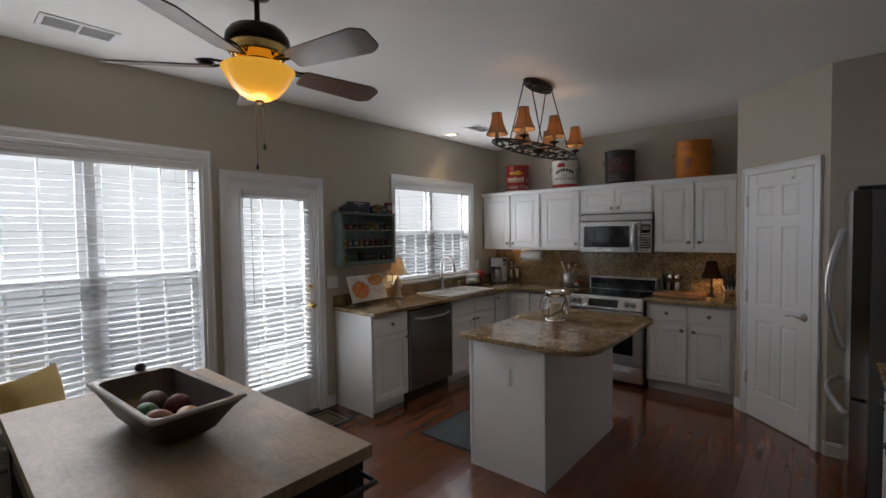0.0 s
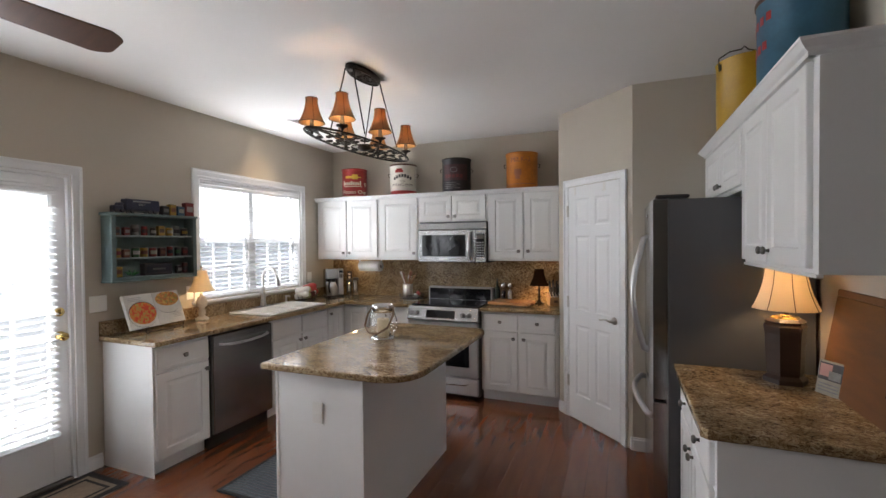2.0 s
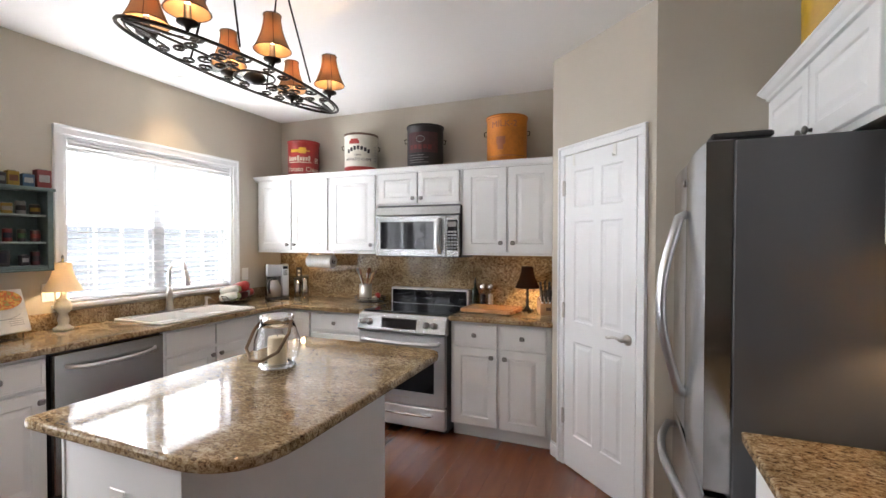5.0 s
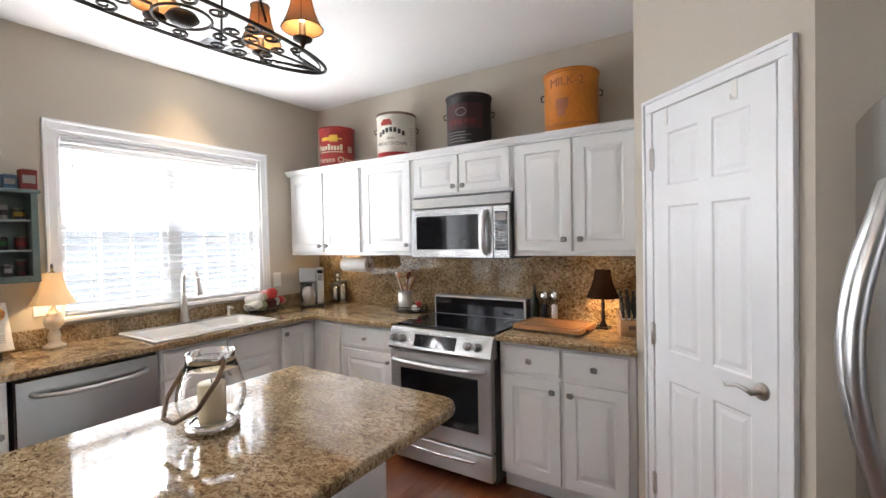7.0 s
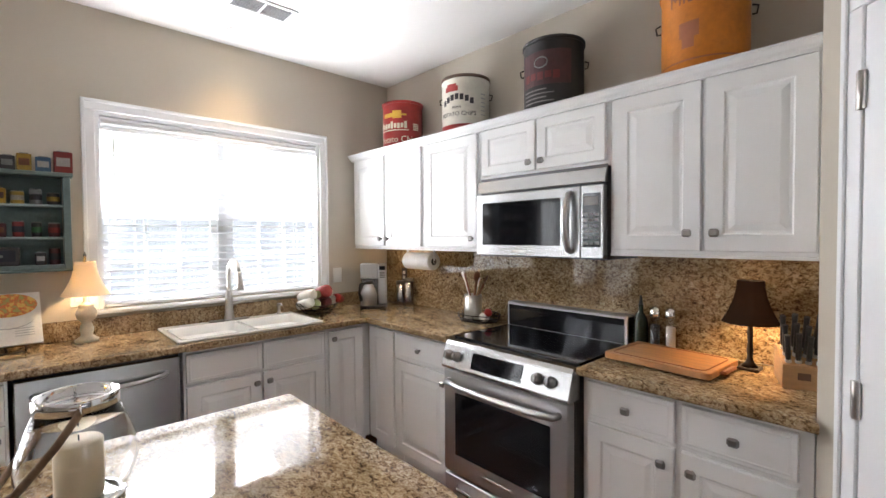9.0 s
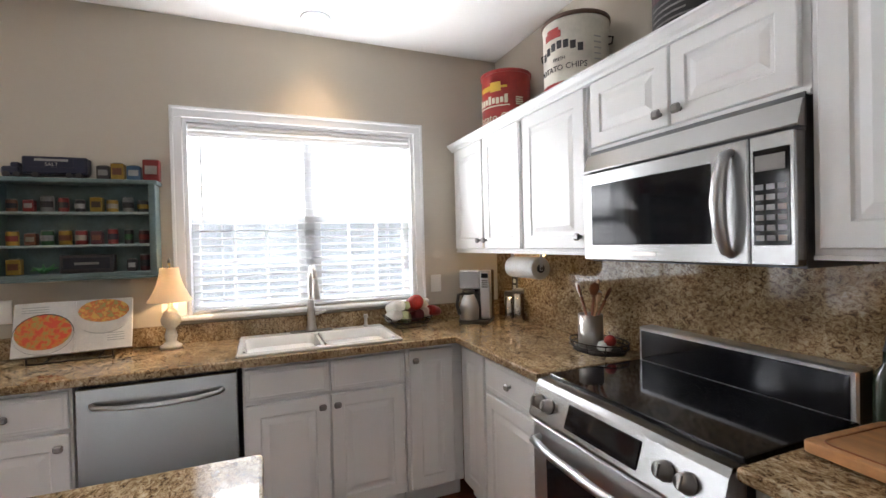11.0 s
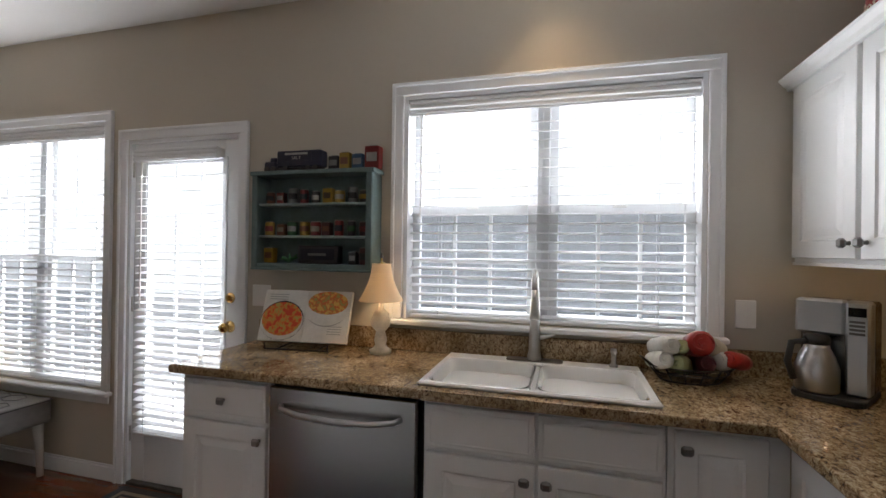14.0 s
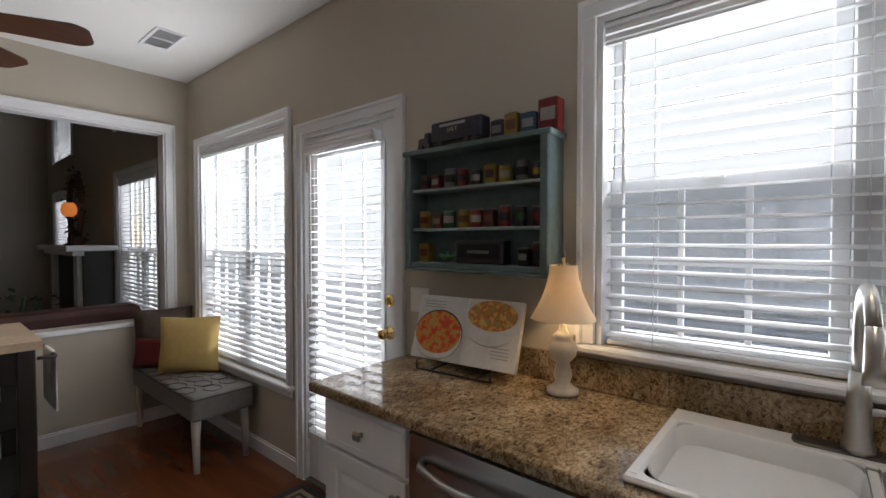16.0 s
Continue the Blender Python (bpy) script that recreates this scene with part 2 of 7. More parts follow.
    def panel(self, w, h, thick, cells_x, cells_z, panels, rings):
        """A slab whose front faces -y, with raised or sunk panels. cells: the cuts along x and z; panels: which cells; rings: (inset, depth)."""
        xs, zs = [0, *cells_x, w], [0, *cells_z, h]
        e = 0.003
        self.add([(0, thick, 0), (w, thick, 0), (w, thick, h), (0, thick, h), (0, e, 0), (w, e, 0), (w, e, h), (0, e, h), (e, 0, e), (w - e, 0, e), (w - e, 0, h - e), (e, 0, h - e)],
                 [(3, 2, 1, 0)] + [(i, (i + 1) % 4, (i + 1) % 4 + 4, i + 4) for i in range(4)] + [(i + 4, (i + 1) % 4 + 4, (i + 1) % 4 + 8, i + 8) for i in range(4)])
        for i in range(len(xs) - 1):
            for k in range(len(zs) - 1):
                x0, x1, z0, z1 = max(xs[i], e), min(xs[i + 1], w - e), max(zs[k], e), min(zs[k + 1], h - e)
                if (i, k) not in panels:
                    self.add([(x0, 0, z0), (x1, 0, z0), (x1, 0, z1), (x0, 0, z1)], [(0, 1, 2, 3)])
                    continue
                prev = [(x0, 0, z0), (x1, 0, z0), (x1, 0, z1), (x0, 0, z1)]
                for d, y in rings:
                    cur = [(x0 + d, y, z0 + d), (x1 - d, y, z0 + d), (x1 - d, y, z1 - d), (x0 + d, y, z1 - d)]
                    self.add(prev + cur, [(a, (a + 1) % 4, (a + 1) % 4 + 4, a + 4) for a in range(4)])
                    prev = cur
                self.add(prev, [(0, 1, 2, 3)])
        return self

    def mesh(self, name, material):
        me = bpy.data.meshes.new(name)
        seen, ids, vs = {}, [], []
        for v in self.v:
            key = (round(v[0], 5), round(v[1], 5), round(v[2], 5))
            if key not in seen:
                seen[key] = len(vs)
                vs.append(v)
            ids.append(seen[key])
        faces, smooth = [], []
        for f, sm in zip(self.f, self.s):
            g = list(dict.fromkeys(ids[i] for i in f))
            if len(g) > 2:
                faces.append(g)
                smooth.append(sm)
        me.from_pydata(vs, [], faces)
        me.polygons.foreach_set("use_smooth", smooth)
        me.validate()
        me.materials.append(material)
        me.update()
        return me

    def move(self, m):
        self.v = [tuple(m @ Vector(v)) for v in self.v]
        return self


def thing(name, m, label, category, group="", kind=""):
    ob = new(name)
    ob.empty_display_size = 0.05
    ob.matrix_basis = m
    return tagged(ob, label, category, group, kind)


def part(name, bm, material, parent, label="", m=None):
    ob = new(name, bm.mesh(name, material))
    ob.parent = parent
    if m is not None:
        ob.matrix_basis = m
    if label:
        tagged(ob, label)
    return ob


def solo(name, bm, material, label, category, group="", kind="", m=None):
    ob = new(name, bm.mesh(name, material))
    if m is not None:
        ob.matrix_basis = m
    return tagged(ob, label, category, group, kind)


def B(*a, b=0.0):
    return BM().box(*a, b=b)


# ---------------------------------------------------------------- structure
XW, XE, YS, YN, ZC = -3.22, 1.08, 0.06, 5.46, 2.72
TH = 0.14
LIV_Y, LIV_Z = -5.9, 5.2
# window openings of the west wall: y0, y1, z0, z1
OPEN_W = {"kitchen": (3.495, 4.825, 1.075, 2.165), "door": (1.75, 2.54, 0.0, 2.04), "nook": (0.295, 1.575, 0.535, 2.165), "living": (-1.93, -0.66, 0.535, 2.12), "living_far": (-5.35, -4.08, 0.535, 2.12),
          "living_up": (-1.93, -0.66, 2.65, 4.2), "living_far_up": (-5.35, -4.08, 2.65, 4.2)}


def wall_with_holes(axis, at, thick, a0, a1, z0, z1, holes):
    """A wall along x or y with rectangular holes cut through."""
    us = sorted({a0, a1, *[v for h in holes for v in h[:2]]})
    ws = sorted({z0, z1, *[v for h in holes for v in h[2:]]})
    us, ws = [u for u in us if a0 <= u <= a1], [w for w in ws if z0 <= w <= z1]
    solid = {(i, k): not any(h[0] - 1e-6 <= us[i] and us[i + 1] <= h[1] + 1e-6 and h[2] - 1e-6 <= ws[k] and ws[k + 1] <= h[3] + 1e-6 for h in holes) for i in range(len(us) - 1) for k in range(len(ws) - 1)}
    bm = BM()
    P = (lambda u, d, w: (d, u, w)) if axis == "y" else (lambda u, d, w: (u, d, w))
    lo, hi = sorted((at, at + thick))
    for (i, k), s in solid.items():
        if not s:
            continue
        u0, u1, w0, w1 = us[i], us[i + 1], ws[k], ws[k + 1]
        for d in (lo, hi):
            bm.add([P(u0, d, w0), P(u1, d, w0), P(u1, d, w1), P(u0, d, w1)], [(0, 1, 2, 3)])
        for di, dk, q in ((-1, 0, ((u0, w0), (u0, w1))), (1, 0, ((u1, w0), (u1, w1))), (0, -1, ((u0, w0), (u1, w0))), (0, 1, ((u0, w1), (u1, w1)))):
            if not solid.get((i + di, k + dk), False):
                (p, r), (s_, t_) = q
                bm.add([P(p, lo, r), P(s_, lo, t_), P(s_, hi, t_), P(p, hi, r)], [(0, 1, 2, 3)])
    return bm


def structure(name, bm, material, label, category):
    return solo(name, bm, material, label, category, kind="structure")


structure("wall_west", wall_with_holes("y", XW, -TH, LIV_Y, YN + TH, 0, LIV_Z, list(OPEN_W.values())), M["wall"], "beige painted wall with windows and a glazed door", "wall")
structure("wall_north", B(XW, XE + TH, YN, YN + TH, 0, ZC), M["wall"], "beige painted wall behind the range", "wall")
structure("wall_east", B(XE, XE + TH, 2.38, YN, 0, ZC), M["wall"], "beige painted wall behind the refrigerator", "wall")
PASS = (-3.05, -0.75, 0.80, 2.28)
structure("wall_south", wall_with_holes("x", YS, -0.12, XW, -0.45, 0, ZC, [PASS]), M["wall"], "beige painted wall with a wide pass-through opening", "wall")
structure("ceiling", BM().box(XW, XE, YS - 0.12, YN, ZC, ZC + 0.1).box(XE, 4.2, YS - 0.12, 2.38, ZC, ZC + 0.1), M["ceiling"], "flat white painted kitchen ceiling", "ceiling")
DX, DY = -0.335, 0.275           # the slanting pantry wall runs between these x
DS = 4.57                        # x + y along it
pan = BM().prism([(DX, YN), (DX, DS - DX), (DY, DS - DY), (XE, DS - DY), (XE, YN)], 0.0, ZC)
structure("wall_pantry", pan, M["wall"], "beige painted walls of the corner pantry", "wall")
structure("subfloor", B(XW, 4.2, LIV_Y, YN, -0.2, -0.012), M["gap"], "dark subfloor between the planks", "floor")
structure("wall_living_south", B(XW - TH, 4.2, LIV_Y - TH, LIV_Y, 0, LIV_Z), M["wall"], "tall beige living room wall", "wall")
structure("wall_living_east", B(4.2, 4.2 + TH, LIV_Y, 2.38, 0, LIV_Z), M["wall"], "tall beige living room wall", "wall")
structure("wall_hall_north", B(XE + TH, 4.2, 2.38, 2.38 + TH, 0, ZC + 0.1), M["wall"], "beige wall of the hall", "wall")
structure("wall_over_opening", B(XW, 4.2, YS - 0.12, YS, ZC + 0.1, LIV_Z), M["wall"], "beige upper living room wall", "wall")
structure("ceiling_living", B(XW - TH, 4.2 + TH, LIV_Y - TH, YS, LIV_Z, LIV_Z + 0.1), M["ceiling"], "high white living room ceiling", "ceiling")
structure("floor_hall", B(XE + 0.001, 4.2, YS - 0.06, 2.38, -0.01, 0), M["floor"], "dark wooden hall floor", "floor")
structure("floor_living", B(XW, 4.2, LIV_Y, YS - 0.06, -0.01, 0), M["floor"], "dark wooden living room floor", "floor")

# ---------------------------------------------------------------- windows, blinds, doors
WEST = pose(XW, 0, 0, 0, 0, 90)     # local x runs north along the west wall, -y comes into the room


def screen_mat(name, cover):
    m = bpy.data.materials.new(name)
    m.use_nodes = True
    t = m.node_tree
    t.nodes.remove(t.nodes["Principled BSDF"])
    a, b, c = t.nodes.new("ShaderNodeBsdfTransparent"), t.nodes.new("ShaderNodeBsdfDiffuse"), t.nodes.new("ShaderNodeMixShader")
    b.inputs[0].default_value = (0.10, 0.125, 0.165, 1)
    c.inputs[0].default_value = cover
    link(t, a.outputs[0], c.inputs[1])
    link(t, b.outputs[0], c.inputs[2])
    link(t, c.outputs[0], t.nodes["Material Output"].inputs[0])
    return m


M["screen"], M["fine_screen"] = screen_mat("insect_screen", 0.48), screen_mat("fine_insect_screen", 0.25)
LAMP = 165.0
FRONT = 20.0
INNER = 18.5


def casing_profile(bm, x0, x1, z0, z1, w=0.06, foot=True):
    """Moulded casing round an opening, proud of the wall: two sides and a head, each with a stepped edge."""
    for a, b in ((x0 - w, x0), (x1, x1 + w)):
        bm.box(a, b, -0.016, 0, z0, z1, 0.003)
        o = a if a < x0 else b - 0.018
        bm.box(o, o + 0.018, -0.024, -0.014, z0, z1 + w, 0.003)
    bm.box(x0 - w, x1 + w, -0.016, 0, z1, z1 + w, 0.003)
    bm.box(x0 - w, x1 + w, -0.0245, -0.014, z1 + w - 0.018, z1 + w, 0.003)
    return bm


def lamp_in(name, y0, y1, z0, z1, power=LAMP, strips=0, lift=0.82):
    """Skylight of a window: one lamp outside above the head, one straight before the opening, and level strips in the opening that stand in for what the slats throw in and up."""
    def lamp(x, z, h, total, up, spread=180, ahead=1.0):
        l = bpy.data.lights.new(name, "AREA")
        l.shape, l.size, l.size_y = "RECTANGLE", (y1 - y0), h
        l.energy, l.color, l.spread = total * (y1 - y0), (0.935, 0.95, 1.0), radians(spread)
        o = new(name, l)
        o.matrix_basis = look((x, (y0 + y1) / 2, z), (x + ahead, (y0 + y1) / 2, z + up))
    lamp(XW - 0.75, z1 + 0.45, 0.9, power * (z1 - z0), (z0 + z1) / 2 - z1 - 0.45, 180, 0.75)
    lamp(XW - 0.2, (z0 + z1) / 2, z1 - z0, FRONT * power / LAMP * (z1 - z0), 0.0)
    for k in range(strips):
        h = (z1 - z0) / strips
        lamp(XW + 0.05, z0 + h * (k + 0.5), h * 0.8, (INNER if "kitchen" in name else INNER * 0.72) * h * 0.8, lift, 135)


SLAT = BM()
SLAT.add([(0, -0.025, -0.0015), (0, 0, 0.0025), (0, 0.025, -0.0015), (1, -0.025, -0.0015), (1, 0, 0.0025), (1, 0.025, -0.0015),
          (0, -0.025, -0.0040), (0, 0, 0.0), (0, 0.025, -0.0040), (1, -0.025, -0.0040), (1, 0, 0.0), (1, 0.025, -0.0040)],
         [(0, 3, 4, 1), (1, 4, 5, 2), (6, 7, 10, 9), (7, 8, 11, 10), (0, 6, 9, 3), (2, 5, 11, 8), (0, 1, 7, 6), (1, 2, 8, 7), (3, 9, 10, 4), (4, 10, 11, 5)])
SLAT_MESH = SLAT.mesh("slat", M["blind"])


def blind(x0, x1, z0, z1, d, label, tilt=10, pitch=0.043, val=0.075):
    """A slatted blind with its valance, slats, bottom rail, ladder cords and wand. d: depth of its middle from the wall's face."""
    w = x1 - x0
    t = thing("window_blind", WEST @ pose(x0, d, z0), label, "blind", "white slatted blinds")
    zb, zt = z1 - z0 - val, z1 - z0 - 0.002
    pf = [(-0.02, zb), (-0.036, zb), (-0.036, zb + 0.008)] + [p for k in range(3) for p in ((-0.042, zb + 0.011 + k * 0.023), (-0.042, zb + 0.021 + k * 0.023), (-0.036, zb + 0.024 + k * 0.023), (-0.036, zb + 0.030 + k * 0.023))][:11] + [(-0.036, zt), (-0.02, zt)]
    nn = len(pf)
    bm = BM().add([(0.002, p, q) for p, q in pf] + [(w - 0.002, p, q) for p, q in pf], [(i, (i + 1) % nn, (i + 1) % nn + nn, i + nn) for i in range(nn)] + [tuple(reversed(range(nn))), tuple(range(nn, 2 * nn))])
    part("valance", bm, M["trim"], t)
    part("headrail", B(0.005, w - 0.005, -0.02, 0.02, z1 - z0 - 0.055, z1 - z0 - 0.004), M["trim"], t)
    n = int((z1 - z0 - val - 0.03) / pitch)
    for k in range(n):
        s = new("slat", SLAT_MESH)
        s.parent = t
        z = 0.035 + k * pitch
        s.matrix_basis = pose(0.006, random.uniform(-0.0015, 0.0015), z, tilt + random.uniform(-2.5, 2.5), random.uniform(-0.12, 0.12), 0) @ Matrix.Diagonal((w - 0.012, 1, 1, 1))
    part("bottom_rail", B(0.006, w - 0.006, -0.024, 0.024, 0.002, 0.018, b=0.004), M["trim"], t)
    for k in ((0.15, 0.85) if w < 0.9 else (0.12, 0.5, 0.88)):
        c = BM().tube([(w * k, -0.027, 0.01), (w * k, -0.027, z1 - z0 - val)], 0.0012, 5)
        c.tube([(w * k, 0.027, 0.01), (w * k, 0.027, z1 - z0 - val)], 0.0012, 5)
        part("ladder_cord", c, M["trim"], t)
    part("tilt_wand", BM().tube([(0.06, -0.034, z1 - z0 - val), (0.062, -0.036, (z1 - z0) * 0.45)], 0.004, 6), M["plastic_white"], t)
    return t


def double_hung(name, o, label, twin=True, sill=True, screen="screen", upper_grid=True):
    """A window in the west wall: casing, stool, jambs, two sashes a side with muntins, panes and screens."""
    y0, y1, z0, z1 = o
    t = thing(name, WEST, label, "window", kind="structure")
    part("window_frame", casing_profile(BM(), y0, y1, z0 - (0.0 if sill else 0.02), z1), M["trim"], t)
    if sill:
        part("window_sill", B(y0 - 0.075, y1 + 0.075, -0.045, 0.09, z0 - 0.026, z0 - 0.001, b=0.006), M["trim"], t)
        part("apron", B(y0 - 0.055, y1 + 0.055, -0.014, -0.001, z0 - 0.075, z0 - 0.027, b=0.003), M["trim"], t) if z0 < 1 else None
    j = BM()
    for a in (y0, y1 - 0.02):
        j.box(a + 0.0005, a + 0.0195, 0.001, TH - 0.002, z0, z1 - 0.0005)
    j.box(y0 + 0.02, y1 - 0.02, 0.001, TH - 0.002, z1 - 0.02, z1 - 0.0005)
    part("jamb", j, M["trim"], t)
    halves = ((y0 + 0.02, (y0 + y1) / 2 - 0.03), ((y0 + y1) / 2 + 0.03, y1 - 0.02)) if twin else ((y0 + 0.02, y1 - 0.02),)
    if twin:
        part("mullion", B((y0 + y1) / 2 - 0.03, (y0 + y1) / 2 + 0.03, 0.07, TH - 0.003, z0, z1 - 0.02, b=0.004), M["trim"], t)
    zm = z0 + (z1 - z0) * 0.49
    for a, b in halves:
        for lo, hi, d in ((z0, zm + 0.02, 0.085), (zm - 0.02, z1 - 0.02, 0.112)):
            s = BM()
            s.box(a, a + 0.04, d, d + 0.024, lo, hi, 0.003).box(b - 0.04, b, d, d + 0.024, lo, hi, 0.003)
            s.box(a + 0.04, b - 0.04, d, d + 0.024, lo, lo + 0.045, 0.003).box(a + 0.04, b - 0.04, d, d + 0.024, hi - 0.04, hi, 0.003)
            sash = part("sash", s, M["trim"], t)
            g = BM()
            wv = b - a - 0.08
            for k in (1, 2):
                g.box(a + 0.04 + wv * k / 3 - 0.008, a + 0.04 + wv * k / 3 + 0.008, d + 0.004, d + 0.02, lo + 0.045, hi - 0.04)
            hz = hi - lo - 0.085
            g.box(a + 0.04, b - 0.04, d + 0.0045, d + 0.0195, lo + 0.045 + hz / 2 - 0.008, lo + 0.045 + hz / 2 + 0.008)
            if upper_grid or lo == z0:
                part("muntin", g, M["trim"], sash)
            p = part("pane", B(a + 0.04, b - 0.04, d + 0.011, d + 0.013, lo + 0.045, hi - 0.04), M["pane"], sash)
            p.visible_shadow = False
        if screen:
            sc = part("insect_screen", B(a + 0.01, b - 0.01, 0.1375, 0.1385, z0 + 0.005, zm), M[screen], t, "grey mesh insect screen")
            sc.visible_shadow = False
        lk = B((a + b) / 2 - 0.03, (a + b) / 2 + 0.03, 0.075, 0.085, zm + 0.004, zm + 0.018, b=0.003)
        part("sash_lock", lk, M["plastic_white"], t)
    return t


M["pane"] = bpy.data.materials.new("window_glass")
M["pane"].use_nodes = True
_t = M["pane"].node_tree
_t.nodes.remove(_t.nodes["Principled BSDF"])
_a, _b, _c = _t.nodes.new("ShaderNodeBsdfTransparent"), _t.nodes.new("ShaderNodeBsdfGlossy"), _t.nodes.new("ShaderNodeMixShader")
_b.inputs["Roughness"].default_value = 0.02
_c.inputs[0].default_value = 0.06
link(_t, _a.outputs[0], _c.inputs[1])
link(_t, _b.outputs[0], _c.inputs[2])
link(_t, _c.outputs[0], _t.nodes["Material Output"].inputs[0])

bd = bpy.data.materials.new("bright_outdoors")
bd.use_nodes = True
bd.node_tree.nodes.remove(bd.node_tree.nodes["Principled BSDF"])
em = bd.node_tree.nodes.new("ShaderNodeEmission")
em.inputs[0].default_value, em.inputs[1].default_value = (0.91, 0.955, 1.0, 1), 2.3
link(bd.node_tree, em.outputs[0], bd.node_tree.nodes["Material Output"].inputs[0])
structure("backdrop", B(-16.1, -16, -45, 45, -1, 22), bd, "bright hazy sky and distance outside the windows", "backdrop")
structure("ground", B(-16, XW - TH, -45, 45, -0.6, -0.5), mat("pale_paving", (0.70, 0.69, 0.67), 0.8, 0, 0.15, 1, 30), "pale ground outside the house", "ground")
double_hung("window_1", OPEN_W["kitchen"], "white twin double-hung window over the sink", upper_grid=False)
double_hung("window_2", OPEN_W["nook"], "white twin double-hung window beside the bench", screen="fine_screen")
double_hung("window_3", OPEN_W["living"], "white double-hung living room window")
double_hung("window_4", OPEN_W["living_far"], "white double-hung living room window beyond the fireplace")
double_hung("window_5", OPEN_W["living_up"], "white upper living room window", sill=False, screen="")
double_hung("window_6", OPEN_W["living_far_up"], "white upper living room window beyond the fireplace", sill=False, screen="")
for key, lab in (("kitchen", "white slatted blind lowered over the sink window"), ("nook", "white slatted blind lowered beside the bench"), ("living", "white slatted blind in the living room"),
                 ("living_far", "white slatted blind beyond the fireplace"), ("living_up", "white slatted blind high in the living room"), ("living_far_up", "white slatted blind high beyond the fireplace")):
    y0, y1, z0, z1 = OPEN_W[key]
    blind(y0 + 0.023, y1 - 0.023, z0 + 0.002, z1 - 0.022, 0.042, lab)
    lamp_in("daylight_" + key, y0, y1, z0, z1, power=LAMP * (0.18 if "living" in key else 1.0), strips={"kitchen": 4, "nook": 5}.get(key, 0))

# glazed back door
y0, y1, z0, z1 = OPEN_W["door"]
t = thing("door_1", WEST, "white glazed back door with brass knob, closed", "door", kind="structure")
part("door_frame", casing_profile(BM(), y0, y1, 0.0, z1), M["trim"], t)
bm = BM()
for a in (y0, y1 - 0.02):
    bm.box(a + 0.0005, a + 0.0195, 0.001, TH - 0.002, 0, z1 - 0.0005)
bm.box(y0 + 0.02, y1 - 0.02, 0.001, TH - 0.002, z1 - 0.02, z1 - 0.0005)
part("jamb", bm, M["trim"], t)
part("threshold", B(y0 + 0.02, y1 - 0.02, -0.01, TH, 0.0, 0.018, b=0.004), M["pewter"], t)
d0 = 0.022
a, b = y0 + 0.023, y1 - 0.023
ga, gb, gz0, gz1 = a + 0.10, b - 0.095, 0.34, 1.90
bm = BM()
bm.box(a, ga, d0, d0 + 0.042, 0.02, z1 - 0.023, 0.003).box(gb, b, d0, d0 + 0.042, 0.02, z1 - 0.023, 0.003)
bm.box(ga, gb, d0, d0 + 0.042, 0.02, gz0, 0.003).box(ga, gb, d0, d0 + 0.042, gz1, z1 - 0.023, 0.003)
for u0, u1, w0, w1 in ((ga - 0.02, ga + 0.012, gz0 - 0.02, gz1 + 0.02), (gb - 0.012, gb + 0.02, gz0 - 0.02, gz1 + 0.02)):
    bm.box(u0, u1, d0 - 0.010, d0 + 0.002, w0, w1, 0.003)
for w0, w1 in ((gz0 - 0.02, gz0 + 0.012), (gz1 - 0.012, gz1 + 0.02)):
    bm.box(ga + 0.012, gb - 0.012, d0 - 0.010, d0 + 0.002, w0, w1, 0.003)
leaf = part("door_leaf", bm, M["trim"], t)
p = part("pane", B(ga, gb, d0 + 0.019, d0 + 0.023, gz0, gz1), M["pane"], leaf)
p.visible_shadow = False
bm = BM()
for k in (1, 2):
    u = ga + (gb - ga) * k / 3
    bm.box(u - 0.009, u + 0.009, d0 + 0.024, d0 + 0.036, gz0, gz1)
for k in (1, 2, 3, 4):
    w = gz0 + (gz1 - gz0) * k / 5
    bm.box(ga, gb, d0 + 0.0245, d0 + 0.0355, w - 0.009, w + 0.009)
part("muntin", bm, M["trim"], leaf)
knob = BM().lathe([(0.0, 0), (0.032, 0), (0.032, 0.005), (0.012, 0.012), (0.011, 0.03), (0.022, 0.04), (0.028, 0.052), (0.022, 0.064), (0.0, 0.067)], 20, (b - 0.048, d0, 0.97), "y")
part("door_knob", knob, M["brass"], leaf)
part("deadbolt", BM().lathe([(0.0, 0), (0.03, 0), (0.028, 0.008), (0.016, 0.012), (0.0, 0.013)], 20, (b - 0.048, d0, 1.13), "y").box(b - 0.053, b - 0.043, d0 - 0.03, d0 - 0.01, 1.112, 1.148, 0.003), M["brass"], leaf)
for z in (0.25, 1.02, 1.82):
    part("hinge", BM().cyl(y0 + 0.022, d0 - 0.006, z, 0.006, 0.09, 8), M["nickel"], t)
blind(ga - 0.02, gb + 0.02, gz0 - 0.02, gz1 + 0.06, -0.022, "white slatted blind on the back door", val=0.065)
lamp_in("daylight_door", ga, gb, gz0, gz1, strips=5)

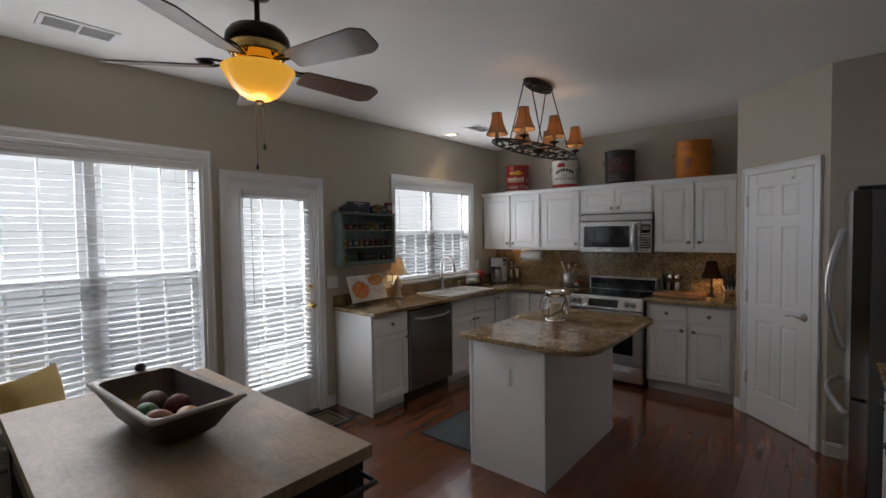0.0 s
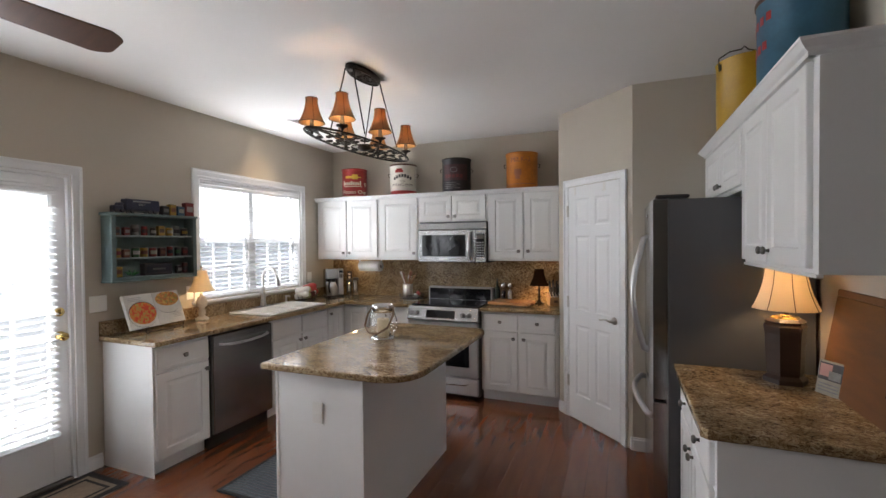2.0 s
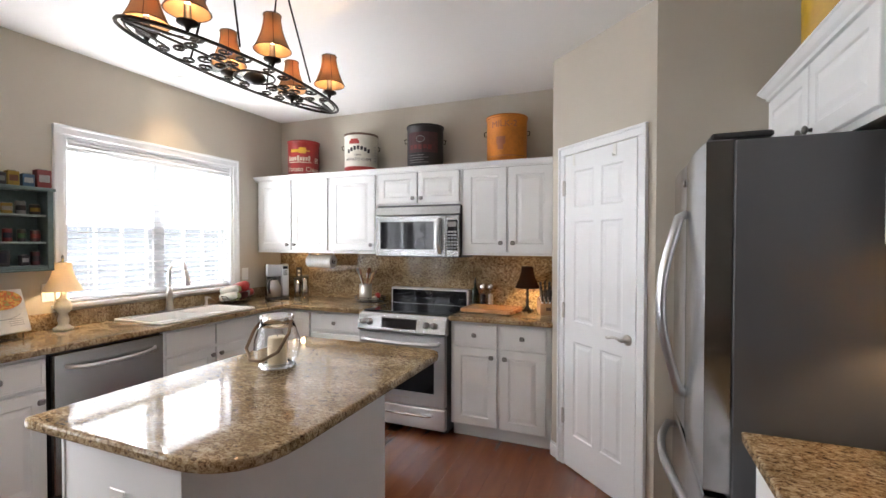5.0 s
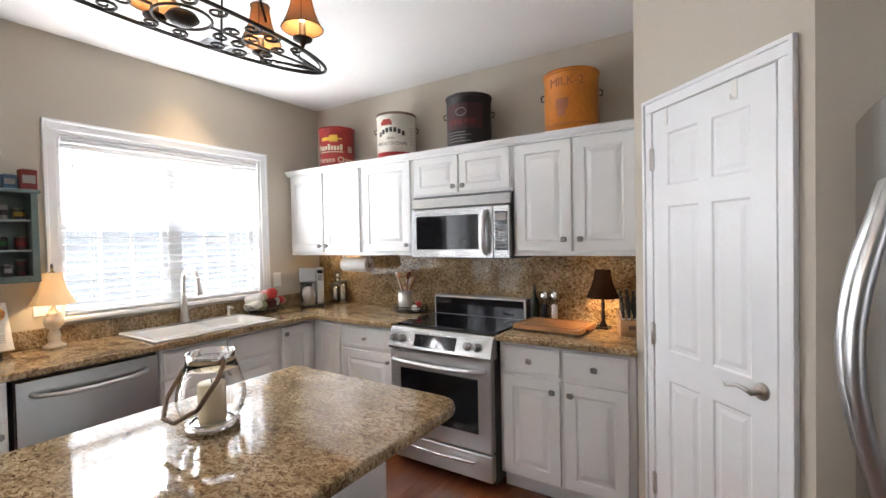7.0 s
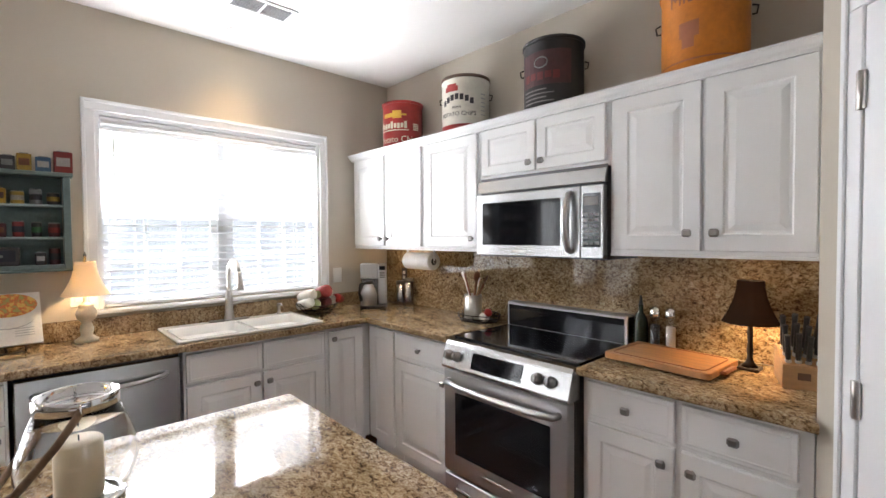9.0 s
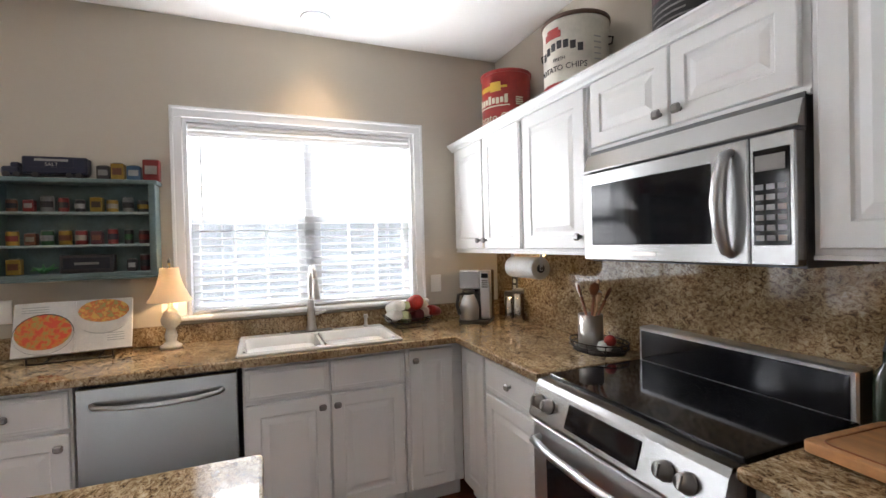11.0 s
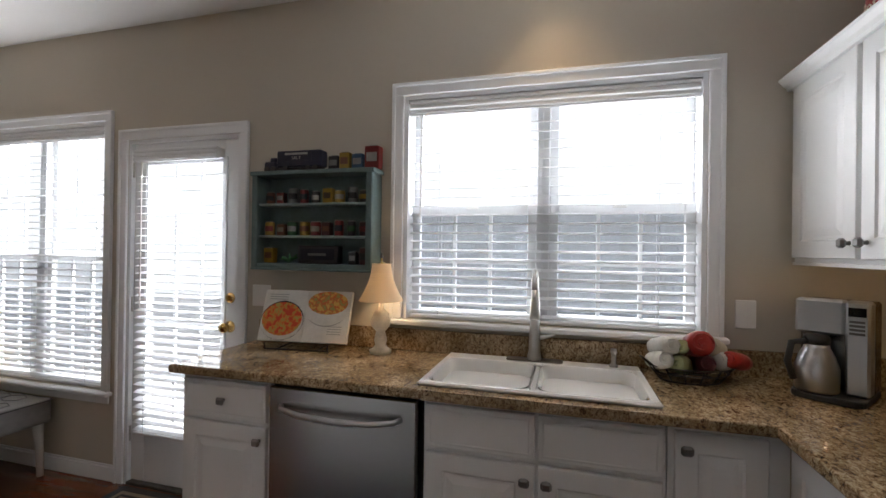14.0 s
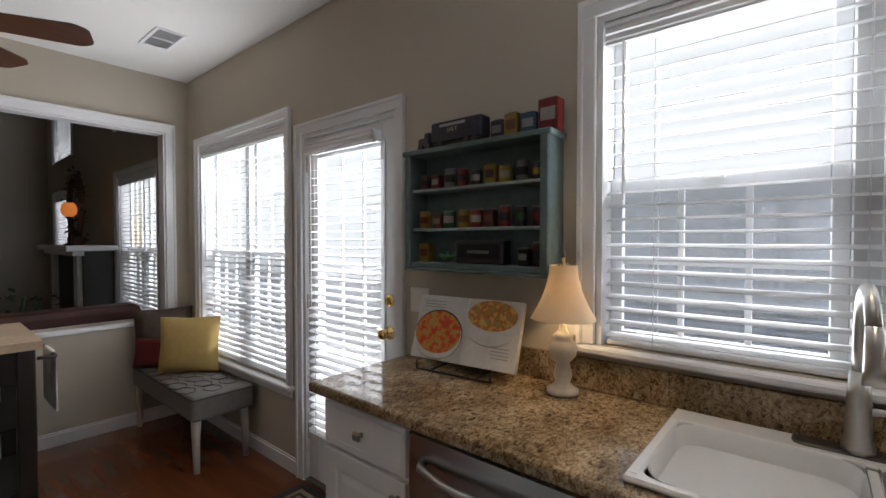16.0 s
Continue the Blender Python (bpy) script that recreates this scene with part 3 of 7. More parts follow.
# pantry door on the slanting wall
DIAG = pose(DX, DS - DX, 0, 0, 0, -45)
s0, s1 = 0.145, 0.755
t = thing("door_2", DIAG, "white six-panel pantry door with lever handle, closed", "door", kind="structure")
part("door_frame", casing_profile(BM(), s0, s1, 0.0, 2.045), M["trim"], t)
bm = BM().move(Matrix()).panel(s1 - s0 - 0.008, 2.03, 0.012, (0.095, 0.27, 0.335, 0.505), (0.22, 0.83, 0.96, 1.60, 1.69, 1.92), {(1, 1), (3, 1), (1, 3), (3, 3), (1, 5), (3, 5)},
                               ((0.008, 0.005), (0.022, 0.005), (0.04, 0.001)))
leaf = part("door_leaf", bm, M["trim"], t, m=pose(s0 + 0.004, -0.0135, 0.01))
lev = BM().lathe([(0.0, 0), (0.031, 0), (0.030, 0.006), (0.02, 0.012), (0.011, 0.016), (0.011, 0.05), (0.0, 0.052)], 20, (0.545, 0, 0.93), "y")
lev.tube([(0.545, -0.047, 0.93), (0.52, -0.05, 0.937), (0.49, -0.05, 0.94), (0.465, -0.05, 0.932), (0.445, -0.05, 0.925), (0.432, -0.048, 0.932)], 0.008, 8, taper=(1.2, 1.1, 0.9, 0.8, 0.75, 0.6))
part("door_handle", lev, M["nickel"], leaf, "satin nickel lever handle")
for z in (0.28, 0.98, 1.78):
    part("hinge", BM().cyl(s0 + 0.001, -0.02, z, 0.007, 0.1, 8).box(s0 - 0.012, s0 + 0.014, -0.021, -0.0155, z + 0.002, z + 0.098), M["nickel"], t)
hk = BM().box(0.43, 0.455, -0.004, 0.0, 1.955, 2.03, 0.001).tube([(0.442, -0.004, 1.965), (0.442, -0.018, 1.96), (0.442, -0.02, 1.975)], 0.004, 6)
part("hook", hk, M["plastic_white"], leaf, "small white over-door hook")
hk = BM().box(0.08, 0.10, -0.004, 0.0, 1.955, 2.03, 0.001)
part("hook", hk, M["plastic_white"], leaf, "small white over-door hook")

# pass-through casing
t = thing("pass_through_trim", pose(0, YS, 0, 0, 0, 180), "white moulded trim round the pass-through opening", "trim", kind="structure")
P0, P1 = -PASS[1], -PASS[0]
bm = casing_profile(BM(), P0, P1, PASS[2], PASS[3], 0.07)
part("casing", bm, M["trim"], t)
part("ledge", B(P0 - 0.1, P1 + 0.1, -0.035, 0.15, PASS[2] - 0.035, PASS[2] - 0.001, b=0.006), M["trim"], t)
bm = BM()
for a in (P0, P1 - 0.012):
    bm.box(a + 0.0005, a + 0.0115, 0.001, 0.119, PASS[2], PASS[3] - 0.0005)
bm.box(P0 + 0.012, P1 - 0.012, 0.001, 0.119, PASS[3] - 0.012, PASS[3] - 0.0005)
part("jamb", bm, M["trim"], t)


def baseboard(x0, y0, x1, y1):
    n = math.hypot(x1 - x0, y1 - y0)
    m = pose(x0, y0, 0, 0, 0, math.degrees(math.atan2(y1 - y0, x1 - x0)))
    bm = BM().box(0, n, -0.013, 0, 0, 0.085, 0.003).box(0, n, -0.008, 0, 0.084, 0.1, 0.003)
    return solo("baseboard", bm, M["trim"], "white painted baseboard", "baseboard", kind="structure", m=m)


baseboard(XW, YS, XW, 1.69)
baseboard(XW, 2.60, XW, 2.70)
baseboard(-0.45, YS, XW, YS)
baseboard(DY, DS - DY, XE, DS - DY)
baseboard(DX, DS - DX, DX + 0.055, DS - DX - 0.055)
baseboard(DY - 0.012, DS - DY + 0.012, DY, DS - DY)

# ---------------------------------------------------------------- cabinets
RAISED = ((0.006, 0.0), (0.012, 0.006), (0.022, 0.006), (0.046, 0.0005))


KNOB = [M["knob"], "brushed pewter knob", True]


def knob(parent, x, z):
    square = KNOB[2]
    bm = BM().lathe([(0.0, 0), (0.008, 0), (0.006, 0.008), (0.006, 0.014)], 10, (x, 0, z), "y")
    if square:
        bm.box(x - 0.018, x + 0.018, -0.030, -0.014, z - 0.0155, z + 0.0155, 0.007)
    else:
        bm.lathe([(0.006, 0.012), (0.015, 0.016), (0.017, 0.022), (0.012, 0.028), (0.0, 0.03)], 16, (x, 0, z), "y")
    return part("knob", bm, KNOB[0], parent, KNOB[1])


def cab_door(t, x0, x1, z0, z1, kx=None, kz=None, stile=0.055, name="cabinet_door"):
    w, h = x1 - x0, z1 - z0
    bm = BM().panel(w, h, 0.019, (stile, w - stile), (stile, h - stile), {(1, 1)}, RAISED)
    d = part(name, bm, M["cab"], t, m=pose(x0, -0.0195, z0))
    if kx is not None:
        knob(d, kx - x0, kz - z0)
    return d


def drawer(t, x0, x1, z0, z1, has_knob=True):
    w, h = x1 - x0, z1 - z0
    bm = BM().panel(w, h, 0.019, (0.012, w - 0.012), (0.012, h - 0.012), {(1, 1)}, ((0.006, -0.0015), (0.010, 0.0)))
    d = part("drawer_front", bm, M["cab"], t, m=pose(x0, -0.0195, z0))
    if has_knob:
        knob(d, w / 2, h / 2)
    return d


def base_unit(m, w, depth, label, kick=True, side=None):
    t = thing("base_cabinet", m, label, "cabinet", "white base cabinets")
    bm = BM().box(0.001, w - 0.001, 0, depth, 0.105, 0.888)
    bm.box(0.001, w - 0.001, 0.06, depth, 0, 0.105)
    part("body", bm, M["cab"], t)
    if kick:
        part("toe_kick", B(0.002, w - 0.002, 0.054, 0.0595, 0.002, 0.103), M["cab"], t)
    return t


WB = lambda y: pose(-2.70, y, 0, 0, 0, 90)
D = 0.515
y = 2.715
t = base_unit(WB(y), 0.425, D, "white base cabinet with drawer at the counter's end")
drawer(t, 0.012, 0.415, 0.715, 0.865)
cab_door(t, 0.012, 0.415, 0.115, 0.695, 0.385, 0.645)
part("end_panel", B(-0.004, 0.0, 0, D, 0.0, 0.887), M["cab"], t)
t = base_unit(WB(3.78), 0.795, D, "white sink base cabinet with two doors")
for k in (0, 1):
    drawer(t, 0.012 + k * 0.392, 0.392 + k * 0.392, 0.715, 0.865, False)
    cab_door(t, 0.012 + k * 0.392, 0.392 + k * 0.392, 0.115, 0.695, 0.36 if k == 0 else 0.432, 0.645)
t = base_unit(WB(4.577), 0.33, D, "white narrow corner cabinet with one door")
cab_door(t, 0.02, 0.27, 0.115, 0.865, 0.048, 0.815)
NB = lambda x: pose(x, 4.91, 0)
DN = 0.548
t = base_unit(NB(-2.70), 0.31, DN, "white blind corner cabinet with narrow panel")
cab_door(t, 0.04, 0.295, 0.115, 0.865)
t = base_unit(NB(-2.39), 0.52, DN, "white base cabinet with drawer beside the range")
drawer(t, 0.012, 0.495, 0.715, 0.865)
cab_door(t, 0.012, 0.495, 0.115, 0.695, 0.465, 0.645)
t = base_unit(NB(-1.088), 0.75, DN, "white base cabinet with two drawers and doors")
for k in (0, 1):
    drawer(t, 0.025 + k * 0.362, 0.362 + k * 0.352, 0.715, 0.865)
    cab_door(t, 0.025 + k * 0.362, 0.362 + k * 0.352, 0.115, 0.695, 0.325 if k == 0 else 0.425, 0.635)
KNOB = [M["pewter"], "dark pewter round knob", False]
EB = lambda y: pose(0.50, y, 0, 0, 0, -90)
t = base_unit(EB(3.30), 0.85, XE - 0.50, "white base cabinet with drawers beside the refrigerator")
for k in (0, 1):
    drawer(t, 0.02 + k * 0.41, 0.405 + k * 0.415, 0.715, 0.865)
    cab_door(t, 0.02 + k * 0.41, 0.405 + k * 0.415, 0.115, 0.695, 0.375 if k == 0 else 0.46, 0.645)
part("end_panel", B(0.85, 0.854, 0, XE - 0.50, 0.0, 0.887), M["cab"], t)


def upper_unit(m, w, depth, z0, z1, label):
    t = thing("wall_cabinet", m, label, "cabinet", "white wall cabinets")
    part("body", B(0.001, w - 0.001, 0, depth, z0, z1), M["cab"], t)
    part("light_rail", B(0.001, w - 0.001, -0.006, 0.012, z0 - 0.012, z0 - 0.001), M["cab"], t)
    return t


KNOB = [M["knob"], "brushed pewter knob", True]
U = lambda x: pose(x, 5.13, 0)
UD = 0.329
t = upper_unit(U(-3.215), 0.855, UD, 1.385, 2.07, "white double-door wall cabinet in the corner")
for k in (0, 1):
    cab_door(t, 0.02 + k * 0.418, 0.415 + k * 0.418, 1.40, 2.055, 0.385 if k == 0 else 0.468, 1.45)
t = upper_unit(U(-2.36), 0.50, UD, 1.385, 2.07, "white single-door wall cabinet")
cab_door(t, 0.02, 0.48, 1.40, 2.055, 0.45, 1.45)
t = upper_unit(U(-1.86), 0.78, UD, 1.79, 2.07, "white short wall cabinet over the microwave")
for k in (0, 1):
    cab_door(t, 0.02 + k * 0.375, 0.385 + k * 0.375, 1.80, 2.055, 0.355 if k == 0 else 0.43, 1.84, 0.045)
t = upper_unit(U(-1.08), 0.744, UD, 1.385, 2.07, "white double-door wall cabinet beside the pantry")
for k in (0, 1):
    cab_door(t, 0.02 + k * 0.362, 0.367 + k * 0.348, 1.40, 2.055, 0.325 if k == 0 else 0.42, 1.47)


def crown(bm, pts, z0, steps):
    """A stepped cornice along a polyline; steps: (out, z above z0)."""
    for (xa, ya), (xb, yb) in zip(pts, pts[1:]):
        d = Vector((xb - xa, yb - ya)).normalized()
        n = Vector((d.y, -d.x))
        vs = []
        for px, py, e in ((xa, ya, -1), (xb, yb, 1)):
            for o, z in [(-0.02, steps[0][1])] + list(steps) + [(-0.02, steps[-1][1])]:
                vs.append((px + n.x * o + d.x * max(o, 0) * e, py + n.y * o + d.y * max(o, 0) * e, z0 + z))
        k = len(steps) + 2
        bm.add(vs, [(i, i + 1, i + 1 + k, i + k) for i in range(k - 1)] + [tuple(range(k)), tuple(range(k, 2 * k))])
    return bm


STEPS = ((0.004, 0.0), (0.006, 0.012), (0.018, 0.02), (0.03, 0.036), (0.034, 0.038), (0.034, 0.046))
solo("crown_moulding", crown(BM(), [(-3.215, 5.105), (-0.372, 5.105)], 2.056, STEPS).box(-3.215, -0.34, 5.10, 5.458, 2.0715, 2.094), M["cab"], "white crown moulding and top over the wall cabinets", "moulding", kind="structure")
KNOB = [M["pewter"], "dark pewter round knob", False]
E_U = lambda y: pose(0.76, y, 0, 0, 0, -90)
t = upper_unit(E_U(3.27), 0.87, XE - 0.761, 1.46, 2.14, "white double-door wall cabinet over the side counter")
for k in (0, 1):
    cab_door(t, 0.02 + k * 0.40, 0.41 + k * 0.415, 1.475, 2.125, 0.385 if k == 0 else 0.45, 1.525)
t = upper_unit(E_U(4.29), 1.018, XE - 0.761, 1.825, 2.14, "white short wall cabinet over the refrigerator")
for k in (0, 1):
    cab_door(t, 0.03 + k * 0.49, 0.51 + k * 0.49, 1.84, 2.125, 0.48 if k == 0 else 0.55, 1.88, 0.05)
solo("crown_moulding", crown(BM(), [(0.735, 4.25), (0.735, 2.40), (1.045, 2.40)], 2.128, tuple((o * 1.05, z * 1.1) for o, z in STEPS)).box(0.74, XE - 0.002, 2.405, 4.28, 2.1415, 2.168), M["cab"], "white crown moulding and top over the side cabinets", "moulding", kind="structure")

# ---------------------------------------------------------------- countertops
ZT, ZU = 0.925, 0.889


def rounded(pts, radii, n=6):
    out = []
    k = len(pts)
    for i in range(k):
        p0, p1, p2 = (Vector(pts[(i + j) % k]) for j in (-1, 0, 1))
        r = radii[i]
        if r <= 0:
            out.append(tuple(p1))
            continue
        a, b = p1 + (p0 - p1).normalized() * r, p1 + (p2 - p1).normalized() * r
        for j in range(n + 1):
            s = j / n
            q = a * (1 - s) ** 2 + p1 * 2 * s * (1 - s) + b * s * s
            out.append((q.x, q.y))
    return out


SINK = (-3.165, -2.685, 3.755, 4.565)     # x0 x1 y0 y1
t = thing("countertop", pose(0, 0, 0), "polished brown speckled granite countertop with sink cut-out", "countertop", "granite countertops")
bm = BM()
g = 0.03
bm.prism([(XW + 0.001, 2.69), (-2.64, 2.69), (-2.64, SINK[2] + g), (XW + 0.001, SINK[2] + g)], ZU, ZT, 0.008)
bm.prism([(SINK[1] - g, SINK[2] + g), (-2.64, SINK[2] + g), (-2.64, SINK[3] - g), (SINK[1] - g, SINK[3] - g)], ZU, ZT, 0.0)
bm.prism([(XW + 0.001, SINK[2] + g), (SINK[0] + g, SINK[2] + g), (SINK[0] + g, SINK[3] - g), (XW + 0.001, SINK[3] - g)], ZU, ZT, 0.0)
bm.prism([(XW + 0.001, SINK[3] - g), (-2.64, SINK[3] - g), (-2.64, 4.85), (-1.868, 4.85), (-1.868, YN - 0.001), (XW + 0.001, YN - 0.001)], ZU, ZT, 0.006)
part("slab", bm, M["granite"], t)
part("backsplash", B(XW + 0.001, XW + 0.021, 2.69, 4.85, ZT + 0.001, 1.028, b=0.002).box(XW + 0.001, XW + 0.021, 4.85, YN - 0.022, ZT + 0.001, 1.028), M["granite"], t)
part("tall_backsplash", B(XW + 0.001, -0.337, YN - 0.021, YN - 0.001, ZT + 0.001, 1.384), M["granite"], t)
t = thing("countertop", pose(0, 0, 0), "polished brown speckled granite countertop between range and pantry", "countertop", "granite countertops")
part("slab", BM().prism([(-1.088, 4.85), (-0.322, 4.85), (-0.337, 4.90), (-0.337, YN - 0.022), (-1.088, YN - 0.022)], ZU, ZT, 0.008), M["granite"], t)
t = thing("countertop", pose(0, 0, 0), "polished brown speckled granite side countertop with clipped corner", "countertop", "granite countertops")
part("slab", BM().prism([(0.47, 2.43), (XE - 0.001, 2.43), (XE - 0.001, 3.31), (0.45, 3.31), (0.45, 2.45)], ZU, ZT, 0.008), M["granite"], t)

# ---------------------------------------------------------------- island
t = thing("kitchen_island", pose(0, 0, 0), "white kitchen island with granite top", "island")
IX0, IX1, IY0, IY1 = -1.59, -1.03, 2.65, 3.80
bm = B(IX0, IX1, IY0, IY1, 0.0, ZU - 0.001)
part("body", bm, M["cab"], t)
for cx in (IX0 - 0.004, IX1 - 0.012):
    part("corner_trim", BM().box(cx, cx + 0.016, IY0 - 0.004, IY0 + 0.02, 0, ZU - 0.001, 0.002), M["cab"], t)
part("slab", BM().prism(rounded([(-1.62, 2.555), (-0.72, 2.555), (-0.72, 3.875), (-1.62, 3.875)], [0.02, 0.24, 0.12, 0.02], 8), ZU, ZT, 0.010), M["granite"], t)
for k in (0, 1):
    dd = BM().panel(0.54, 0.74, 0.019, (0.055, 0.485), (0.055, 0.685), {(1, 1)}, RAISED)
    part("cabinet_door", dd, M["cab"], t, m=pose(IX0 - 0.0005, 3.76 - k * 0.56, 0.12, 0, 0, -90) @ pose(0, -0.0195, 0))


def outlet(m, label, kind="outlet", w=0.07, h=0.115, slots=True):
    t = thing("wall_" + kind, m, label, kind)
    part("plate", B(-w / 2, w / 2, -0.006, 0, -h / 2, h / 2, b=0.003), M["plastic_white"], t)
    for k in (-1, 1):
        if slots:
            part("socket", B(-0.016, 0.016, -0.008, -0.0061, k * 0.02 - 0.013, k * 0.02 + 0.013, b=0.001), M["plastic_white"], t)
    return t


outlet(pose(-1.31, IY0, 0.66), "white duplex outlet on the island's end")
M["lamp_white"] = mat("lit_lamp_glass", (0.9, 0.85, 0.75), 0.4, emit=(1.0, 0.8, 0.55), emit_strength=9)

# ---------------------------------------------------------------- appliances
t = thing("dishwasher", pose(-2.70, 3.152, 0, 0, 0, 90), "brushed steel dishwasher with curved bar handle", "dishwasher")
W_ = 0.613
part("tub", B(0.003, W_ - 0.003, 0, 0.5, 0.105, 0.884), M["black"], t)
part("door", B(0.004, W_ - 0.004, -0.035, -0.001, 0.115, 0.872, b=0.005), M["steel_x"], t)
part("toe_kick", B(0.004, W_ - 0.004, 0.03, 0.06, 0.0, 0.105), M["black"], t)
part("handle", BM().tube([(0.06, -0.035, 0.80), (0.075, -0.062, 0.797), (0.16, -0.075, 0.787), (0.305, -0.08, 0.783), (0.45, -0.075, 0.787), (0.535, -0.062, 0.797), (0.55, -0.035, 0.80)], 0.011, 10), M["steel"], t)

t = thing("kitchen_range", pose(-1.855, 4.87, 0), "stainless steel slide-in range with black glass cooktop", "range")
W_ = 0.755
part("body", B(0.002, W_ - 0.002, 0.0, 0.565, 0.03, 0.893), M["fridge_side"], t)
prof = [(0.0, 0.775), (-0.058, 0.775), (-0.066, 0.79), (-0.03, 0.893), (-0.018, 0.912), (0.03, 0.916), (0.03, 0.775)]
bm = BM()
n = len(prof)
bm.add([(0, a, b) for a, b in prof] + [(W_, a, b) for a, b in prof], [(i, (i + 1) % n, (i + 1) % n + n, i + n) for i in range(n)] + [tuple(range(n)), tuple(reversed(range(n, 2 * n)))])
part("control_panel", bm, M["steel_x"], t)
slope = pose(0, -0.048, 0.842, -19, 0, 0)
part("display", BM().box(0.205, 0.515, -0.004, 0.004, -0.04, 0.04, 0.002).move(slope), M["black_glass"], t, "black glass control display")
for x in (0.045, 0.105, 0.60, 0.665):
    part("control_knob", BM().lathe([(0.0, 0), (0.025, 0), (0.027, 0.006), (0.022, 0.009), (0.021, 0.026), (0.0, 0.028)], 18, (x, 0, 0), "y").box(x - 0.004, x + 0.004, -0.034, -0.024, -0.016, 0.016, 0.001).move(slope), M["knob"], t)
part("cooktop", B(0.004, W_ - 0.004, 0.028, 0.50, 0.894, 0.926, b=0.003), M["black_glass"], t)
part("backguard", B(0.003, W_ - 0.003, 0.485, 0.562, 0.894, 1.066, b=0.006), M["steel"], t)
part("backguard_glass", B(0.02, W_ - 0.02, 0.480, 0.4845, 0.928, 1.050, b=0.001), M["black_glass"], t)
door = part("oven_door", B(0.004, W_ - 0.004, -0.052, -0.001, 0.225, 0.768, b=0.006), M["steel"], t)
part("oven_window", B(0.09, W_ - 0.09, -0.0555, -0.0525, 0.33, 0.655, b=0.002), M["black_glass"], door)
part("handle", BM().tube([(0.05, -0.05, 0.712), (0.055, -0.085, 0.71), (0.16, -0.098, 0.705), (0.377, -0.102, 0.702), (0.60, -0.098, 0.705), (0.70, -0.085, 0.71), (0.705, -0.05, 0.712)], 0.015, 10), M["steel"], door)
part("badge", B(0.30, 0.455, -0.0545, -0.0525, 0.272, 0.288, b=0.001), M["nickel"], door)
dr = part("warming_drawer", B(0.004, W_ - 0.004, -0.050, -0.001, 0.055, 0.212, b=0.006), M["steel"], t)
part("handle", BM().tube([(0.10, -0.05, 0.165), (0.12, -0.07, 0.162), (0.377, -0.078, 0.158), (0.635, -0.07, 0.162), (0.655, -0.05, 0.165)], 0.009, 8), M["chrome"], dr)
for x in (0.05, 0.70):
    part("foot", BM().cyl(x, 0.06, 0, 0.016, 0.03, 10), M["black"], t)

t = thing("microwave", pose(-1.853, 5.10, 0), "stainless steel over-the-range microwave with black window", "microwave")
W_ = 0.765
part("body", B(0.002, W_ - 0.002, 0.02, 0.335, 1.352, 1.785), M["fridge_side"], t)
bm = BM()
prof = [(0.02, 1.70), (-0.014, 1.70), (-0.016, 1.705), (0.006, 1.768), (0.02, 1.77)]
n = len(prof)
bm.add([(0, a, b) for a, b in prof] + [(W_, a, b) for a, b in prof], [(i, (i + 1) % n, (i + 1) % n + n, i + n) for i in range(n)] + [tuple(range(n)), tuple(reversed(range(n, 2 * n)))])
part("vent_hood", bm, M["steel_x"], t)
door = part("door", B(0.002, 0.650, -0.022, 0.019, 1.358, 1.692, b=0.004), M["steel_x"], t)
part("window", B(0.05, 0.545, -0.0245, -0.0225, 1.415, 1.645, b=0.002), M["black_glass"], door)
part("badge", B(0.25, 0.35, -0.0235, -0.0225, 1.378, 1.39), M["nickel"], door)
part("handle", BM().tube([(0.602, -0.02, 1.665), (0.602, -0.045, 1.655), (0.599, -0.062, 1.59), (0.597, -0.068, 1.525), (0.599, -0.062, 1.46), (0.602, -0.045, 1.395), (0.602, -0.02, 1.385)], 0.017, 12, taper=(0.7, 0.85, 1.1, 1.2, 1.1, 0.85, 0.7)), M["steel"], door)
cp = part("control_panel", B(0.653, W_ - 0.002, -0.022, 0.019, 1.358, 1.692, b=0.004), M["steel_x"], t)
part("keypad", B(0.664, W_ - 0.014, -0.0245, -0.0225, 1.41, 1.655, b=0.001), M["black_glass"], cp)
M["key"] = mat("grey_key_print", (0.35, 0.35, 0.36), 0.4)
for r in range(6):
    for c in range(3):
        part("key", B(0.670 + c * 0.027, 0.690 + c * 0.027, -0.0256, -0.0246, 1.422 + r * 0.026, 1.436 + r * 0.026), M["key"], cp)
part("clock_display", B(0.670, 0.742, -0.0256, -0.0246, 1.60, 1.64), M["pewter"], cp)

t = thing("refrigerator", pose(0.43, 4.245, 0, 0, 0, -90), "stainless steel french-door refrigerator with grey sides", "refrigerator")
W_ = 0.915
part("cabinet", B(0.0, W_, 0, XE - 0.45, 0.03, 1.785, b=0.004), M["fridge_side"], t)
part("grille", B(0.01, W_ - 0.01, 0.0, 0.05, 0.0, 0.03), M["black"], t)


def fdoor(name, x0, x1, z0, z1):
    out = [(x0 + (x1 - x0) * k / 8, -0.074 - 0.008 * math.sin(math.pi * k / 8)) for k in range(9)]
    bm = BM().prism([(x1, -0.004), (x0, -0.004)] + out, z0, z1, 0.006)
    return part(name, bm, M["steel_door"], t)


